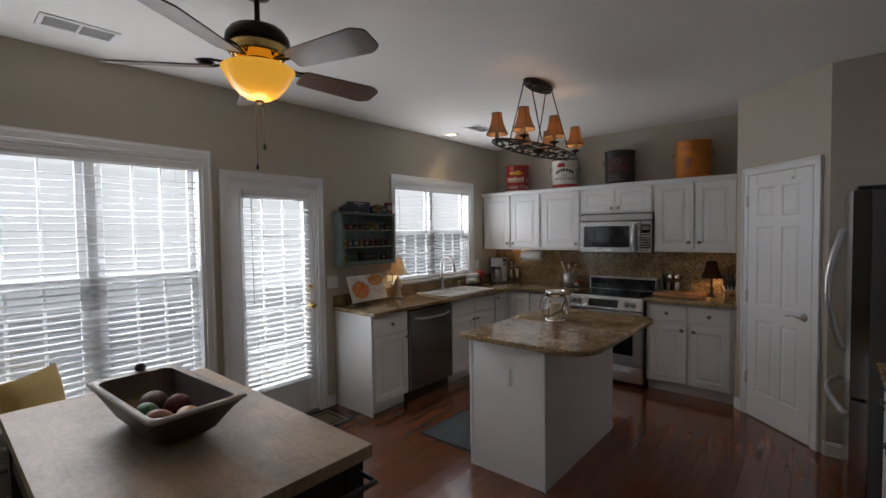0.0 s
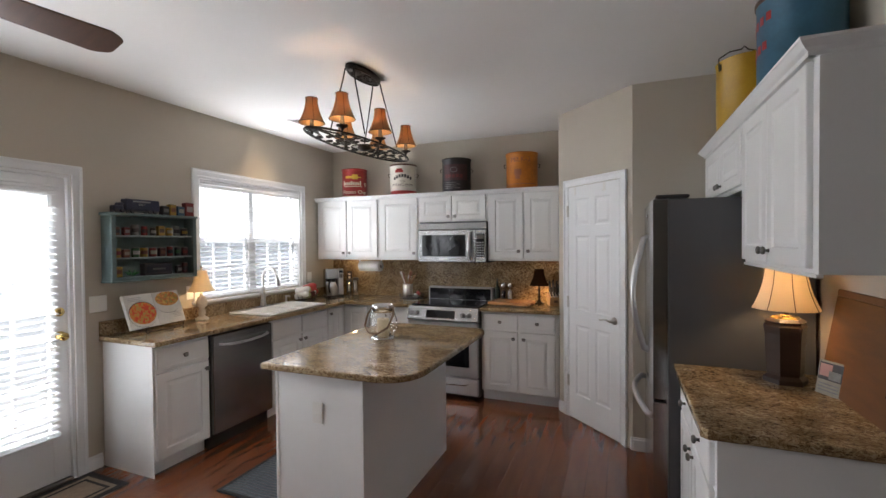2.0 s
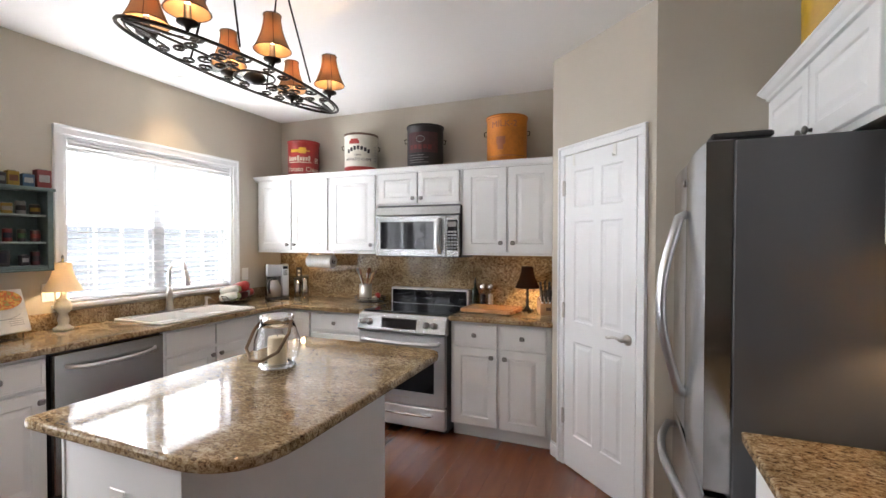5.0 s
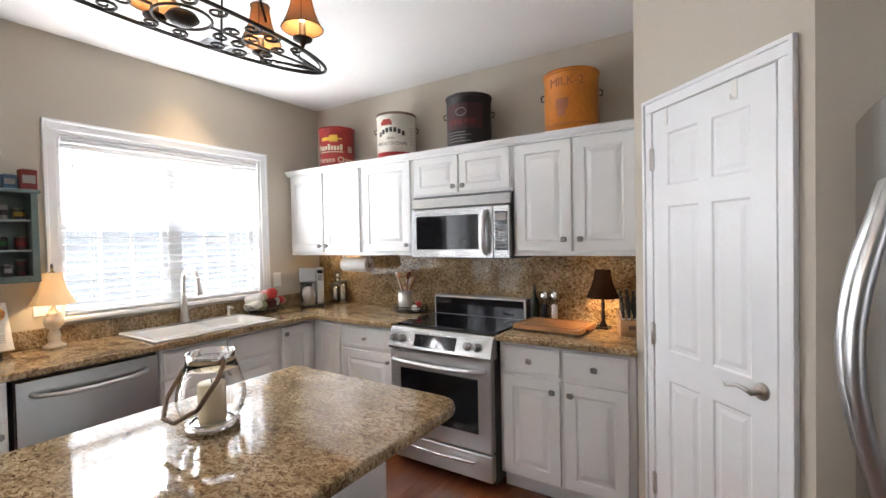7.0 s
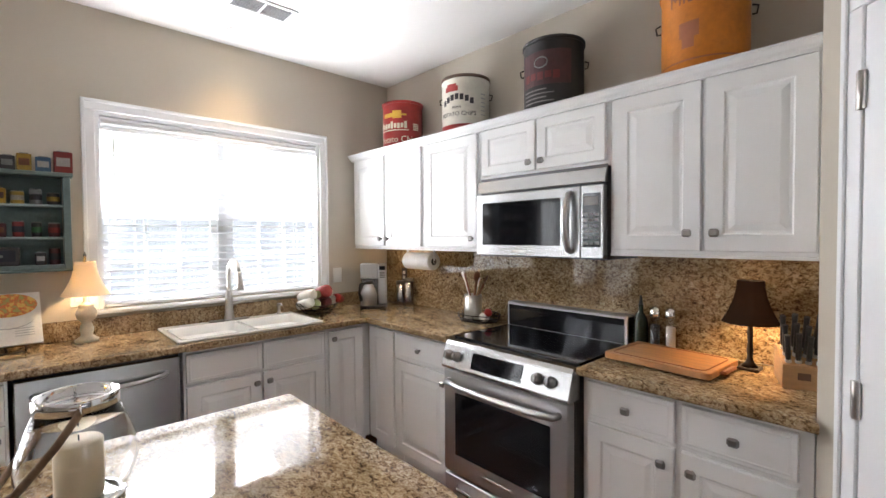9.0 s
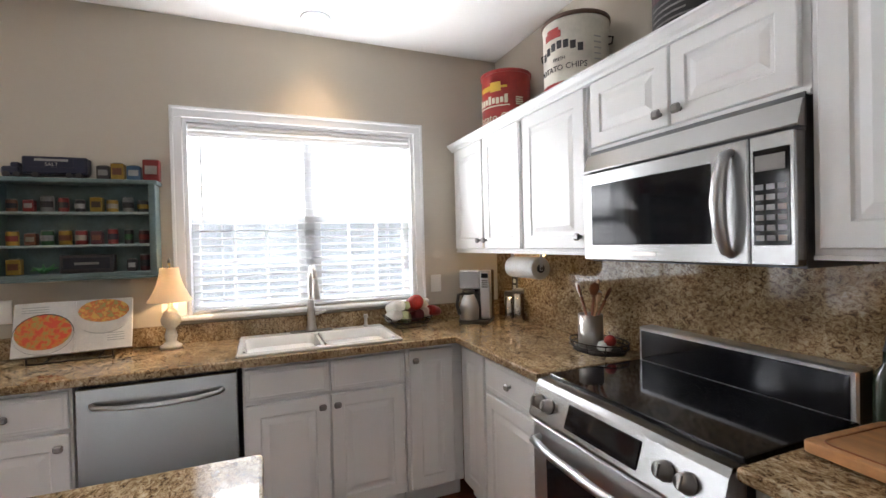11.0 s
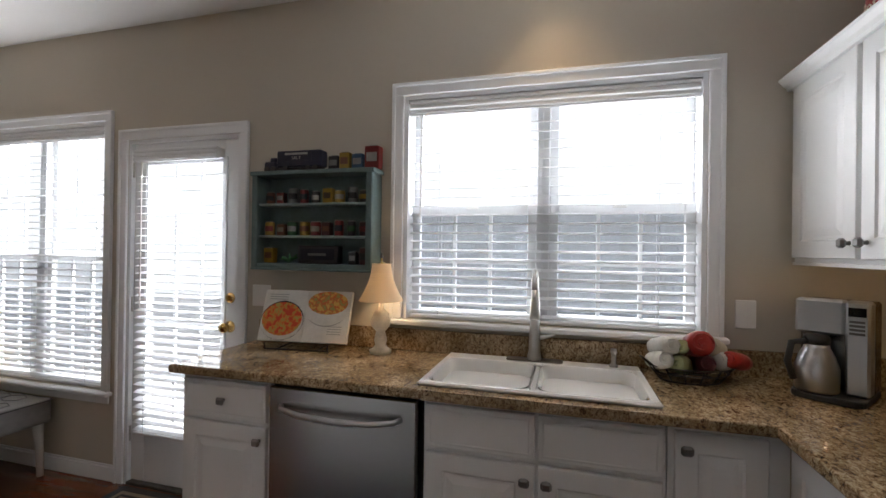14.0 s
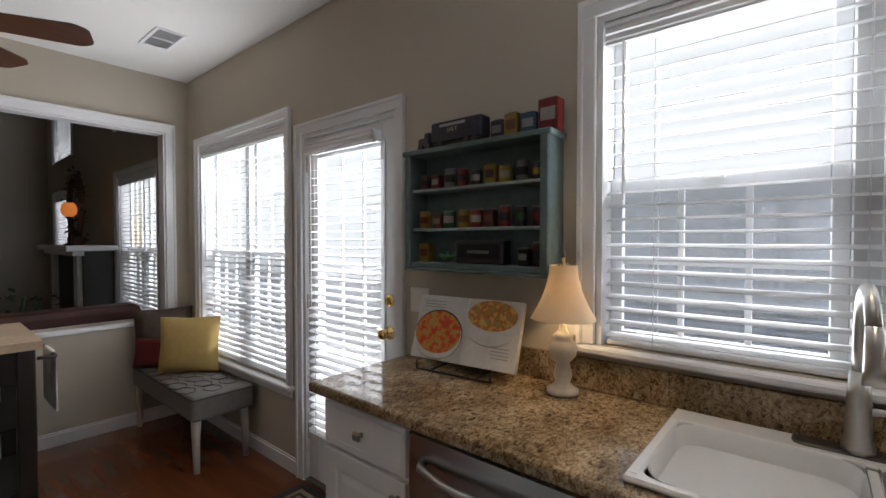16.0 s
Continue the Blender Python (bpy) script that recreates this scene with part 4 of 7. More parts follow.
dl = fdoor("left_door", 0.003, 0.454, 0.715, 1.79)
dr = fdoor("right_door", 0.460, W_ - 0.003, 0.715, 1.79)
fz = fdoor("freezer_drawer", 0.003, W_ - 0.003, 0.05, 0.70)
for d, x, s in ((dl, 0.430, -1), (dr, 0.484, 1)):
    bend = [(x, -0.075, 0.88), (x, -0.10, 0.89)] + [(x + s * 0.02 * math.sin(math.pi * k / 10), -0.10 - 0.065 * math.sin(math.pi * k / 10), 0.90 + 0.67 * k / 10) for k in range(1, 10)] + [(x, -0.10, 1.58), (x, -0.075, 1.59)]
    part("handle", BM().tube(bend, 0.017, 10), M["steel"], d)
part("handle", BM().tube([(0.07, -0.078, 0.60), (0.085, -0.10, 0.61)] + [(0.085 + 0.745 * k / 10, -0.10 - 0.055 * math.sin(math.pi * k / 10), 0.61 + 0.02 * math.sin(math.pi * k / 10)) for k in range(1, 10)] + [(0.83, -0.10, 0.61), (0.845, -0.078, 0.60)], 0.016, 10), M["steel"], fz)
part("badge", BM().lathe([(0.0, 0), (0.017, 0), (0.017, 0.002), (0.0, 0.002)], 16, (0.40, -0.08, 1.72), "y"), M["chrome"], dl)
for x in (0.06, W_ - 0.06):
    part("hinge_cover", B(x - 0.05, x + 0.05, -0.06, 0.10, 1.7905, 1.81, b=0.006), M["black"], t)

# ---------------------------------------------------------------- sink and faucet
t = thing("kitchen_sink", pose(0, 0, 0), "white enamel double-bowl drop-in sink", "sink")
sx0, sx1, sy0, sy1 = -3.165, -2.685, 3.755, 4.565
ym = 4.16
zr = 0.941
holes = [(sx0 + 0.09, sx1 - 0.028, sy0 + 0.03, ym - 0.014), (sx0 + 0.09, sx1 - 0.028, ym + 0.014, sy1 - 0.03)]
bm = BM()
bm.box(sx0, holes[0][0], sy0, sy1, ZT + 0.0005, zr, 0.006).box(holes[0][1], sx1, sy0, sy1, ZT + 0.0005, zr, 0.006)
bm.box(holes[0][0] - 0.006, holes[0][1] + 0.006, sy0, holes[0][2], ZT + 0.0005, zr, 0.006).box(holes[0][0] - 0.006, holes[0][1] + 0.006, holes[1][3], sy1, ZT + 0.0005, zr, 0.006)
bm.box(holes[0][0] - 0.006, holes[0][1] + 0.006, holes[0][3], holes[1][2], ZT - 0.06, zr - 0.012, 0.006)
part("rim", bm, M["white"], t)
for k, (a, b, c, d) in enumerate(holes):
    bm = BM()
    rings = [(0.0, zr - 0.003), (0.004, zr - 0.012), (0.008, ZT - 0.03), (0.02, 0.76), (0.045, 0.735)]
    loops = []
    for i, z in rings:
        loops.append([(x, y, z) for x, y in rounded([(a + i, c + i), (b - i, c + i), (b - i, d - i), (a + i, d - i)], [0.07] * 4, 5)])
    n = len(loops[0])
    vs = [v for l in loops for v in l]
    bm.add(vs, [(q * n + i, (q + 1) * n + i, (q + 1) * n + (i + 1) % n, q * n + (i + 1) % n) for q in range(len(rings) - 1) for i in range(n)], True)
    bm.add(loops[-1], [tuple(range(n))])
    out = [(x, y, z) for z in (zr - 0.004, 0.728) for x, y in rounded([(a - 0.004, c - 0.004), (b + 0.004, c - 0.004), (b + 0.004, d + 0.004), (a - 0.004, d + 0.004)], [0.03] * 4, 5)]
    bm.add(out, [(i, (i + 1) % n, (i + 1) % n + n, i + n) for i in range(n)] + [tuple(reversed(range(n, 2 * n)))])
    for cx, cy in ((a, c), (b, c), (b, d), (a, d)):
        q = BM()
    basin = part("basin", bm, M["white"], t)
    # corner fillets of the rim round the bowl
    for (cx, cy, ux, uy) in ((a, c, 1, 1), (b, c, -1, 1), (b, d, -1, -1), (a, d, 1, -1)):
        arc = [(cx + ux * 0.035 * (1 - s) ** 2, cy + uy * 0.035 * s * s) for s in [j / 5 for j in range(6)]]
        poly = [(cx - ux * 0.003, cy - uy * 0.003)] + arc
        if ux * uy < 0:
            poly = poly[::-1]
        part("rim_corner", BM().prism(poly, zr - 0.014, zr - 0.002), M["white"], basin)
    part("drain", BM().lathe([(0.0, 0), (0.045, 0.0), (0.045, 0.004), (0.03, 0.003), (0.0, 0.001)], 20, ((a + b) / 2, (c + d) / 2, 0.7355)), M["chrome"], basin)

t = thing("faucet", pose(-3.125, 4.14, zr - 0.001), "brushed nickel pull-down gooseneck faucet", "faucet")
part("deck_plate", BM().prism(rounded([(-0.028, -0.12), (0.028, -0.12), (0.028, 0.12), (-0.028, 0.12)], [0.025] * 4, 5), 0.0, 0.008, 0.003), M["pewter"], t)
body = BM().lathe([(0.03, 0.006), (0.03, 0.02), (0.025, 0.04), (0.022, 0.13), (0.018, 0.19)], 20)
part("body", body, M["nickel"], t)
arc = [(0, 0, 0.17), (0, 0, 0.24)] + [(0.085 - 0.085 * math.cos(math.pi * k / 10), 0.01 * k / 10, 0.29 + 0.095 * math.sin(math.pi * k / 10)) for k in range(0, 10)]
part("spout", BM().tube(arc, 0.0135, 12), M["nickel"], t)
part("spray_head", BM().tube([(0.166, 0.01, 0.318), (0.174, 0.011, 0.28), (0.182, 0.012, 0.235), (0.188, 0.012, 0.205)], 0.017, 12, taper=(0.85, 1.0, 1.15, 1.25)), M["nickel"], t)
part("lever", BM().tube([(0, 0.02, 0.10), (0.0, 0.05, 0.105), (0.01, 0.085, 0.12)], 0.008, 8, taper=(1.2, 1.0, 0.7)), M["nickel"], t)
t = thing("soap_dispenser", pose(-3.12, 4.46, zr - 0.001), "small brushed nickel soap dispenser beside the faucet", "soap dispenser")
part("body", BM().lathe([(0.018, 0), (0.018, 0.008), (0.010, 0.016), (0.009, 0.055), (0.013, 0.06), (0.012, 0.075)], 14), M["nickel"], t)
part("spout", BM().tube([(0, 0, 0.068), (0.04, 0, 0.072), (0.055, 0, 0.062)], 0.005, 8), M["nickel"], t)

# ---------------------------------------------------------------- lamps and ceiling fixtures
M["cream_shade"] = shade_mat("cream_fabric_shade", (0.86, 0.75, 0.58), 0.5)
M["amber_shade"] = shade_mat("amber_fabric_shade", (0.44, 0.28, 0.165), 0.38)
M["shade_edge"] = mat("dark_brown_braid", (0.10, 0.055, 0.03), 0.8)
M["black_shade"] = shade_mat("dark_brown_shade", (0.05, 0.03, 0.02), 0.35)
M["amber_glass"] = mat("amber_bowl_glass", (0.75, 0.40, 0.08), 0.22, 0, 0.4, 9, 40, 0.02, emit=(1.0, 0.48, 0.05), emit_strength=1.5)
M["bulb"] = mat("lit_bulb", (1, 0.9, 0.7), 0.4, emit=(1.0, 0.72, 0.40), emit_strength=25)
M["cream_turned"] = mat("distressed_cream_paint", (0.66, 0.58, 0.45), 0.6, 0, 0.25, 18, 90, 0.08)
M["dark_wood"] = mat("dark_brown_wood", (0.034, 0.015, 0.009), 0.4, 0, 0.3, 8, 60, 0.03, stretch=(1, 1, 6))


def bulb_light(name, at, watts, radius=0.02, colour=(1.0, 0.68, 0.38)):
    l = bpy.data.lights.new(name, "POINT")
    l.energy, l.shadow_soft_size, l.color = watts, radius, colour
    o = new(name, l)
    o.location = at
    return o


def shade(bm, prof, seg=28, flute=0.0, ribs=6):
    """An open fabric shade with thickness; prof from bottom to top."""
    for off in (0.0, -0.002):
        vs = []
        for r, h in prof:
            for i in range(seg):
                a = 2 * math.pi * i / seg
                rr = (r + off) * (1 - flute * abs(math.sin(a * ribs / 2)))
                vs.append((rr * math.cos(a), rr * math.sin(a), h))
        fs = [(k * seg + i, k * seg + (i + 1) % seg, (k + 1) * seg + (i + 1) % seg, (k + 1) * seg + i) for k in range(len(prof) - 1) for i in range(seg)]
        bm.add(vs, fs if off == 0 else [f[::-1] for f in fs], True)
    return bm


def bell(r0, r1, z0, z1, n=7):
    return [(r1 + (r0 - r1) * (1 - k / n) ** 1.9, z0 + (z1 - z0) * k / n) for k in range(n + 1)]


t = thing("table_lamp", pose(-3.11, 3.43, ZT + 0.0005), "small lit table lamp with turned cream base and fabric shade", "lamp")
base = [(0.05, 0), (0.052, 0.014), (0.040, 0.020), (0.024, 0.036), (0.030, 0.06), (0.026, 0.085), (0.020, 0.10), (0.042, 0.125), (0.046, 0.15), (0.038, 0.172), (0.030, 0.18), (0.034, 0.19), (0.022, 0.20), (0.013, 0.21), (0.011, 0.25)]
part("base", BM().lathe(base, 24), M["cream_turned"], t)
part("stem", BM().cyl(0, 0, 0.245, 0.006, 0.205, 8), M["brass"], t)
part("shade", shade(BM(), bell(0.105, 0.045, 0.245, 0.42)), M["cream_shade"], t, "cream bell-shaped fabric shade")
part("finial", BM().lathe([(0.003, 0.44), (0.008, 0.448), (0.006, 0.458), (0.003, 0.47)], 10), M["pewter"], t)
part("shade_spider", BM().tube([(-0.044, 0, 0.419), (0, 0, 0.43), (0.044, 0, 0.419)], 0.0025, 5), M["pewter"], t)
bulb_light("table_lamp_light", (-3.11, 3.43, ZT + 0.33), 4.4)

t = thing("accent_lamp", pose(-0.59, 5.31, ZT + 0.0005), "small lit lamp with dark brown shade and bronze stem", "lamp")
part("base", BM().box(-0.038, 0.038, -0.038, 0.038, 0, 0.012, 0.004).lathe([(0.03, 0.012), (0.016, 0.03), (0.009, 0.05), (0.012, 0.08), (0.008, 0.11), (0.011, 0.14), (0.007, 0.19)], 14), M["iron"], t)
part("shade", shade(BM(), bell(0.098, 0.046, 0.188, 0.355)), M["black_shade"], t, "dark brown fabric shade")
part("shade_spider", BM().tube([(-0.045, 0, 0.353), (0, 0, 0.355), (0.045, 0, 0.353)], 0.0025, 5).cyl(0, 0, 0.18, 0.004, 0.18, 6), M["iron"], t)
bulb_light("accent_lamp_light", (-0.59, 5.31, ZT + 0.255), 6.5, 0.02, (1.0, 0.60, 0.28))

t = thing("table_lamp", pose(0.885, 3.14, ZT + 0.0005), "lit table lamp with hexagonal wooden base and cream shade", "lamp")
part("base", BM().lathe([(0.085, 0), (0.085, 0.02), (0.068, 0.035), (0.072, 0.05), (0.078, 0.22), (0.084, 0.255), (0.074, 0.265), (0.08, 0.275), (0.06, 0.288), (0.02, 0.292), (0.012, 0.34)], 6, smooth=False), M["dark_wood"], t, "hexagonal dark wooden base")
part("stem", BM().cyl(0, 0, 0.335, 0.006, 0.195, 8), M["brass"], t)
part("shade", shade(BM(), bell(0.130, 0.078, 0.33, 0.53), 48, 0.03, 8), M["cream_shade"], t, "scalloped cream fabric shade")
for k in range(8):
    a = k * math.pi / 4
    part("shade_seam", BM().tube([(r * 1.004 * math.cos(a), r * 1.004 * math.sin(a), h) for r, h in bell(0.130, 0.078, 0.33, 0.53)], 0.0016, 5), M["shade_edge"], t)
part("brass_cap", BM().lathe([(0.058, 0.2885), (0.05, 0.297), (0.02, 0.302), (0.013, 0.31)], 6, smooth=False), M["brass"], t)
part("shade_spider", BM().tube([(-0.076, 0, 0.525), (0, 0, 0.532), (0.076, 0, 0.525)], 0.003, 5), M["brass"], t)
bulb_light("side_lamp_light", (0.885, 3.14, ZT + 0.42), 4.5, 0.03)

# chandelier over the island
CX, CY, CZ = -1.415, 3.31, 2.215
t = thing("chandelier", pose(CX, CY, CZ), "oval wrought-iron chandelier with six lit amber shades", "chandelier")
HL, HW = 0.585, 0.155
pt = lambda a, s=1.0: (HW * s * math.cos(a), HL * s * math.sin(a), 0)
ring = BM().tube([pt(2 * math.pi * k / 48) for k in range(48)], 0.0065, 8, True)
part("outer_ring", ring, M["iron"], t)
part("inner_ring", BM().tube([pt(2 * math.pi * k / 48, 0.95) for k in range(48)], 0.0035, 6, True), M["iron"], t)
part("long_bar", BM().tube([(0, -HL * 0.95, 0.004), (0, -0.09, 0.004)], 0.005, 6).tube([(0, HL * 0.95, 0.004), (0, 0.09, 0.004)], 0.005, 6), M["iron"], t)
part("centre_boss", BM().lathe([(0.0, -0.03), (0.03, -0.022), (0.05, -0.005), (0.04, 0.012), (0.015, 0.018), (0.0, 0.02)], 20), M["iron"], t)
part("centre_ring", BM().tube([(0.085 * math.cos(k * math.pi / 12), 0.085 * math.sin(k * math.pi / 12), 0) for k in range(24)], 0.005, 6, True), M["iron"], t)


def scroll(cx, cy, size, turn, flip):
    pts = []
    for k in range(22):
        a = k / 21 * 2.6 * math.pi
        r = size * (1 - 0.80 * k / 21)
        pts.append((cx + flip * r * math.cos(a + turn) - flip * size * math.cos(turn), cy + r * math.sin(a + turn) - size * math.sin(turn), 0.0))
    return BM().tube(pts, 0.0052, 6, taper=[1.1 - 0.5 * k / 21 for k in range(22)])


for sx in (-1, 1):
    for sy in (-1, 1):
        for v, size, tr, rim in ((0.06, 0.030, 0.5, True), (0.16, 0.034, -0.4, True), (0.27, 0.032, 0.5, True), (0.36, 0.026, -0.3, True), (0.14, 0.030, 3.5, False), (0.235, 0.034, 2.7, False), (0.33, 0.028, 3.4, False)):
            u = HW * math.sqrt(1 - (v / HL) ** 2) * 0.93 if rim else 0.006
            part("scroll", scroll(sx * u, sy * v, size, tr if sy > 0 else -tr, sx), M["iron"], t)
        for e, f in ((0.025, 0.44), (0.055, 0.40), (0.085, 0.35)):
            part("tendril", BM().tube([(sx * 0.004, sy * HL * 0.97, 0), (sx * e * 0.45, sy * (HL * 0.97 + f) / 2, 0), (sx * e * 0.7, sy * (f + 0.03), 0), (sx * (e + 0.02), sy * f, 0)], 0.005, 6, taper=(1.1, 1.0, 0.8, 0.4)), M["iron"], t)
ZR = ZC - CZ
can_o = BM().lathe([(0.0, ZR - 0.03), (0.95, ZR - 0.03), (1.0, ZR - 0.022), (1.0, ZR - 0.006), (0.9, ZR - 0.001)], 32)
can_o.v = [(x * 0.07, y * 0.19, z) for x, y, z in can_o.v]
part("canopy", can_o, M["iron"], t)
bm = BM().tube([(0.058 * math.cos(k * math.pi / 16), 0.172 * math.sin(k * math.pi / 16), ZR - 0.034) for k in range(32)], 0.006, 6, True)
part("canopy_rim", bm, M["iron"], t)
for sx in (-1, 1):
    for sy in (-1, 1):
        for u, v, size, tr in ((0.006, 0.03, 0.028, 0.4), (0.008, 0.095, 0.024, 2.6)):
            q = scroll(sx * u, sy * v, size, tr if sy > 0 else -tr, sx)
            part("canopy_scroll", q.move(pose(0, 0, ZR - 0.034)), M["iron"], t)
for sx, sy in ((1, 1), (1, -1), (-1, 1), (-1, -1)):
    a, b = Vector((sx * 0.03, sy * 0.17, ZR - 0.03)), Vector((sx * HW * 0.88, sy * HL * 0.36, 0.03))
    part("hanging_rod", BM().tube([a, a + (b - a) * 0.12 + Vector((0, 0, -0.01)), b], 0.0045, 6), M["iron"], t)
spots = [(0.125, 0.375), (0.158, -0.06), (0.115, -0.42), (-0.105, 0.36), (-0.135, -0.02), (-0.10, -0.42)]
for x, y in spots:
    part("candle_cup", BM().lathe([(0.004, 0.0), (0.012, 0.02), (0.035, 0.030), (0.036, 0.036), (0.014, 0.040), (0.011, 0.095)], 16, (x, y, 0)), M["iron"], t)
    sh = part("shade", shade(BM(), bell(0.076, 0.035, 0.072, 0.218), 24).move(pose(x, y, 0)), M["amber_shade"], t, "lit amber fabric shade")
    for rr, zz in ((0.0365, 0.218), (0.0765, 0.0725)):
        part("shade_trim", BM().tube([(x + rr * math.cos(k * math.pi / 10), y + rr * math.sin(k * math.pi / 10), zz) for k in range(20)], 0.0022, 5, True), M["shade_edge"], sh)
    for k in range(6):
        a = k * math.pi / 3 + 0.3
        part("shade_seam", BM().tube([(x + r * 1.01 * math.cos(a), y + r * 1.01 * math.sin(a), h) for r, h in bell(0.076, 0.035, 0.072, 0.218)], 0.0013, 4), M["shade_edge"], sh)
    part("bulb", BM().lathe([(0.006, 0.095), (0.012, 0.115), (0.012, 0.135), (0.003, 0.158)], 10, (x, y, 0)), M["bulb"], t)
    bulb_light("chandelier_light", (CX + x, CY + y, CZ + 0.135), 3.0, 0.026, (1.0, 0.60, 0.30))

# ceiling fan over the table
FX, FY, FZ = -1.71, 1.25, 2.397
t = thing("ceiling_fan", pose(FX, FY, FZ), "five-blade ceiling fan with lit amber bowl light", "ceiling fan")
M["blade"] = mat("mahogany_blade", (0.075, 0.032, 0.018), 0.35, 0, 0.3, 5, 70, 0.02, coat=0.2, stretch=(1, 9, 1))
M["bronze"] = mat("dark_bronze", (0.035, 0.027, 0.02), 0.35, 0.8, 0.25)
part("canopy", BM().lathe([(0.02, ZC - FZ - 0.06), (0.055, ZC - FZ - 0.05), (0.065, ZC - FZ - 0.001)], 24), M["bronze"], t)
part("downrod", BM().cyl(0, 0, 0.11, 0.012, ZC - FZ - 0.15, 12), M["bronze"], t)
part("motor", BM().lathe([(0.03, 0.15), (0.06, 0.142), (0.115, 0.12), (0.135, 0.092), (0.138, 0.066), (0.125, 0.05)], 32), M["bronze"], t)
part("motor_band", BM().lathe([(0.122, 0.0495), (0.132, 0.042), (0.118, 0.03), (0.126, 0.018), (0.112, 0.004), (0.09, -0.012), (0.07, -0.02)], 32), M["brass"], t, "polished brass band")
part("switch_housing", BM().lathe([(0.068, -0.05), (0.07, -0.021)], 24), M["bronze"], t)
bowl = [(0.0, -0.19), (0.018, -0.188), (0.055, -0.178), (0.088, -0.158), (0.115, -0.128), (0.135, -0.094), (0.148, -0.068), (0.158, -0.052), (0.152, -0.047)]
part("glass_bowl", BM().lathe(bowl, 36), M["amber_glass"], t, "amber glass light bowl")
part("finial", BM().lathe([(0.0, -0.205), (0.01, -0.20), (0.02, -0.19), (0.012, -0.183)], 14), M["bronze"], t)
for k in range(5):
    m = pose(0, 0, -0.028, 0, 0, 13 + 72 * k)
    bm = BM().prism(rounded([(0.20, -0.058), (0.58, -0.078), (0.632, -0.05), (0.632, 0.05), (0.58, 0.078), (0.20, 0.058)], [0.02] * 6, 4), -0.003, 0.004, 0.002)
    part("blade", bm.move(m @ pose(0, 0, -0.012, -15, 0, 0)), M["blade"], t, "mahogany wood blade")
    ir = BM().tube([(0.10, 0.0, 0.012), (0.15, 0.02, 0.004), (0.20, 0.03, 0.007), (0.25, 0.02, 0.009)], 0.006, 6).tube([(0.10, 0.0, 0.012), (0.15, -0.02, 0.004), (0.20, -0.03, -0.002), (0.25, -0.02, 0.005)], 0.006, 6).box(0.19, 0.26, -0.03, 0.03, 0.005, 0.009, 0.002)
    part("blade_iron", ir.move(m), M["bronze"], t)
for a, z in ((0.012, -0.38), (-0.012, -0.47)):
    part("pull_chain", BM().tube([(a, a, -0.19), (a, a, z)], 0.0013, 5).lathe([(0.002, z - 0.03), (0.007, z - 0.022), (0.006, z - 0.005), (0.002, z)], 10, (a, a, 0)), M["bronze"], t)
bulb_light("fan_light", (FX, FY, FZ - 0.24), 5.0, 0.06, (1.0, 0.66, 0.32))


def vent(x, y, turn, label):
    t = thing("ceiling_vent", pose(x, y, ZC, 0, 0, turn), label, "vent")
    bm = BM().box(-0.17, 0.17, -0.09, -0.065, -0.008, -0.0005, 0.003).box(-0.17, 0.17, 0.065, 0.09, -0.008, -0.0005, 0.003).box(-0.17, -0.145, -0.065, 0.065, -0.008, -0.0005, 0.003).box(0.145, 0.17, -0.065, 0.065, -0.008, -0.0005, 0.003)
    part("frame", bm, M["trim"], t)
    part("backing", B(-0.145, 0.145, -0.065, 0.065, -0.002, -0.0006), M["black"], t)
    for k in range(9):
        u = -0.056 + k * 0.014
        part("slat", BM().box(-0.143, 0.143, -0.005, 0.005, -0.001, 0.001).move(pose(0, u, -0.005, 40, 0, 0)), M["trim"], t)
    part("divider", B(-0.006, 0.006, -0.064, 0.064, -0.0085, -0.003), M["trim"], t)
    return t


vent(-2.80, 0.82, 90, "white louvred ceiling vent over the breakfast nook")
vent(-2.60, 4.18, 90, "white louvred ceiling vent over the kitchen")
t = thing("recessed_light", pose(-3.0, 4.20, ZC), "white recessed ceiling light over the sink, lit", "recessed light")
part("trim_ring", BM().lathe([(0.055, -0.004), (0.075, -0.006), (0.085, -0.0005)], 28), M["trim"], t)
part("lens", BM().lathe([(0.0, -0.005), (0.054, -0.0045), (0.054, -0.001)], 28), M["lamp_white"], t)
sp = bpy.data.lights.new("recessed_spot", "SPOT")
sp.energy, sp.spot_size, sp.spot_blend, sp.color, sp.shadow_soft_size = 24, radians(105), 1.0, (1.0, 0.70, 0.42), 0.08
so = new("recessed_spot", sp)
so.matrix_basis = look((-3.0, 4.20, ZC - 0.03), (-2.9, 4.20, 0))
t = thing("cabinet_light", pose(-2.83, 5.32, 1.3835), "small warm puck light under the wall cabinet", "light")
part("housing", BM().lathe([(0.03, -0.014), (0.034, -0.012), (0.035, -0.0005)], 20), M["trim"], t)
part("lens", BM().lathe([(0.0, -0.0155), (0.028, -0.015), (0.028, -0.014)], 20), M["lamp_white"], t)
bulb_light("puck_light", (-2.83, 5.32, 1.355), 1.2, 0.02)

# ---------------------------------------------------------------- small things on the west counter and wall
def text_mesh(name, body, size, depth=0.0006):
    cu = bpy.data.curves.new(name, "FONT")
    cu.body, cu.size, cu.extrude, cu.align_x, cu.align_y = body, size, depth, "CENTER", "CENTER"
    cu.resolution_u = 3
    ob = bpy.data.objects.new(name, cu)
    me = bpy.data.meshes.new_from_object(ob)
    bpy.data.objects.remove(ob)
    return me


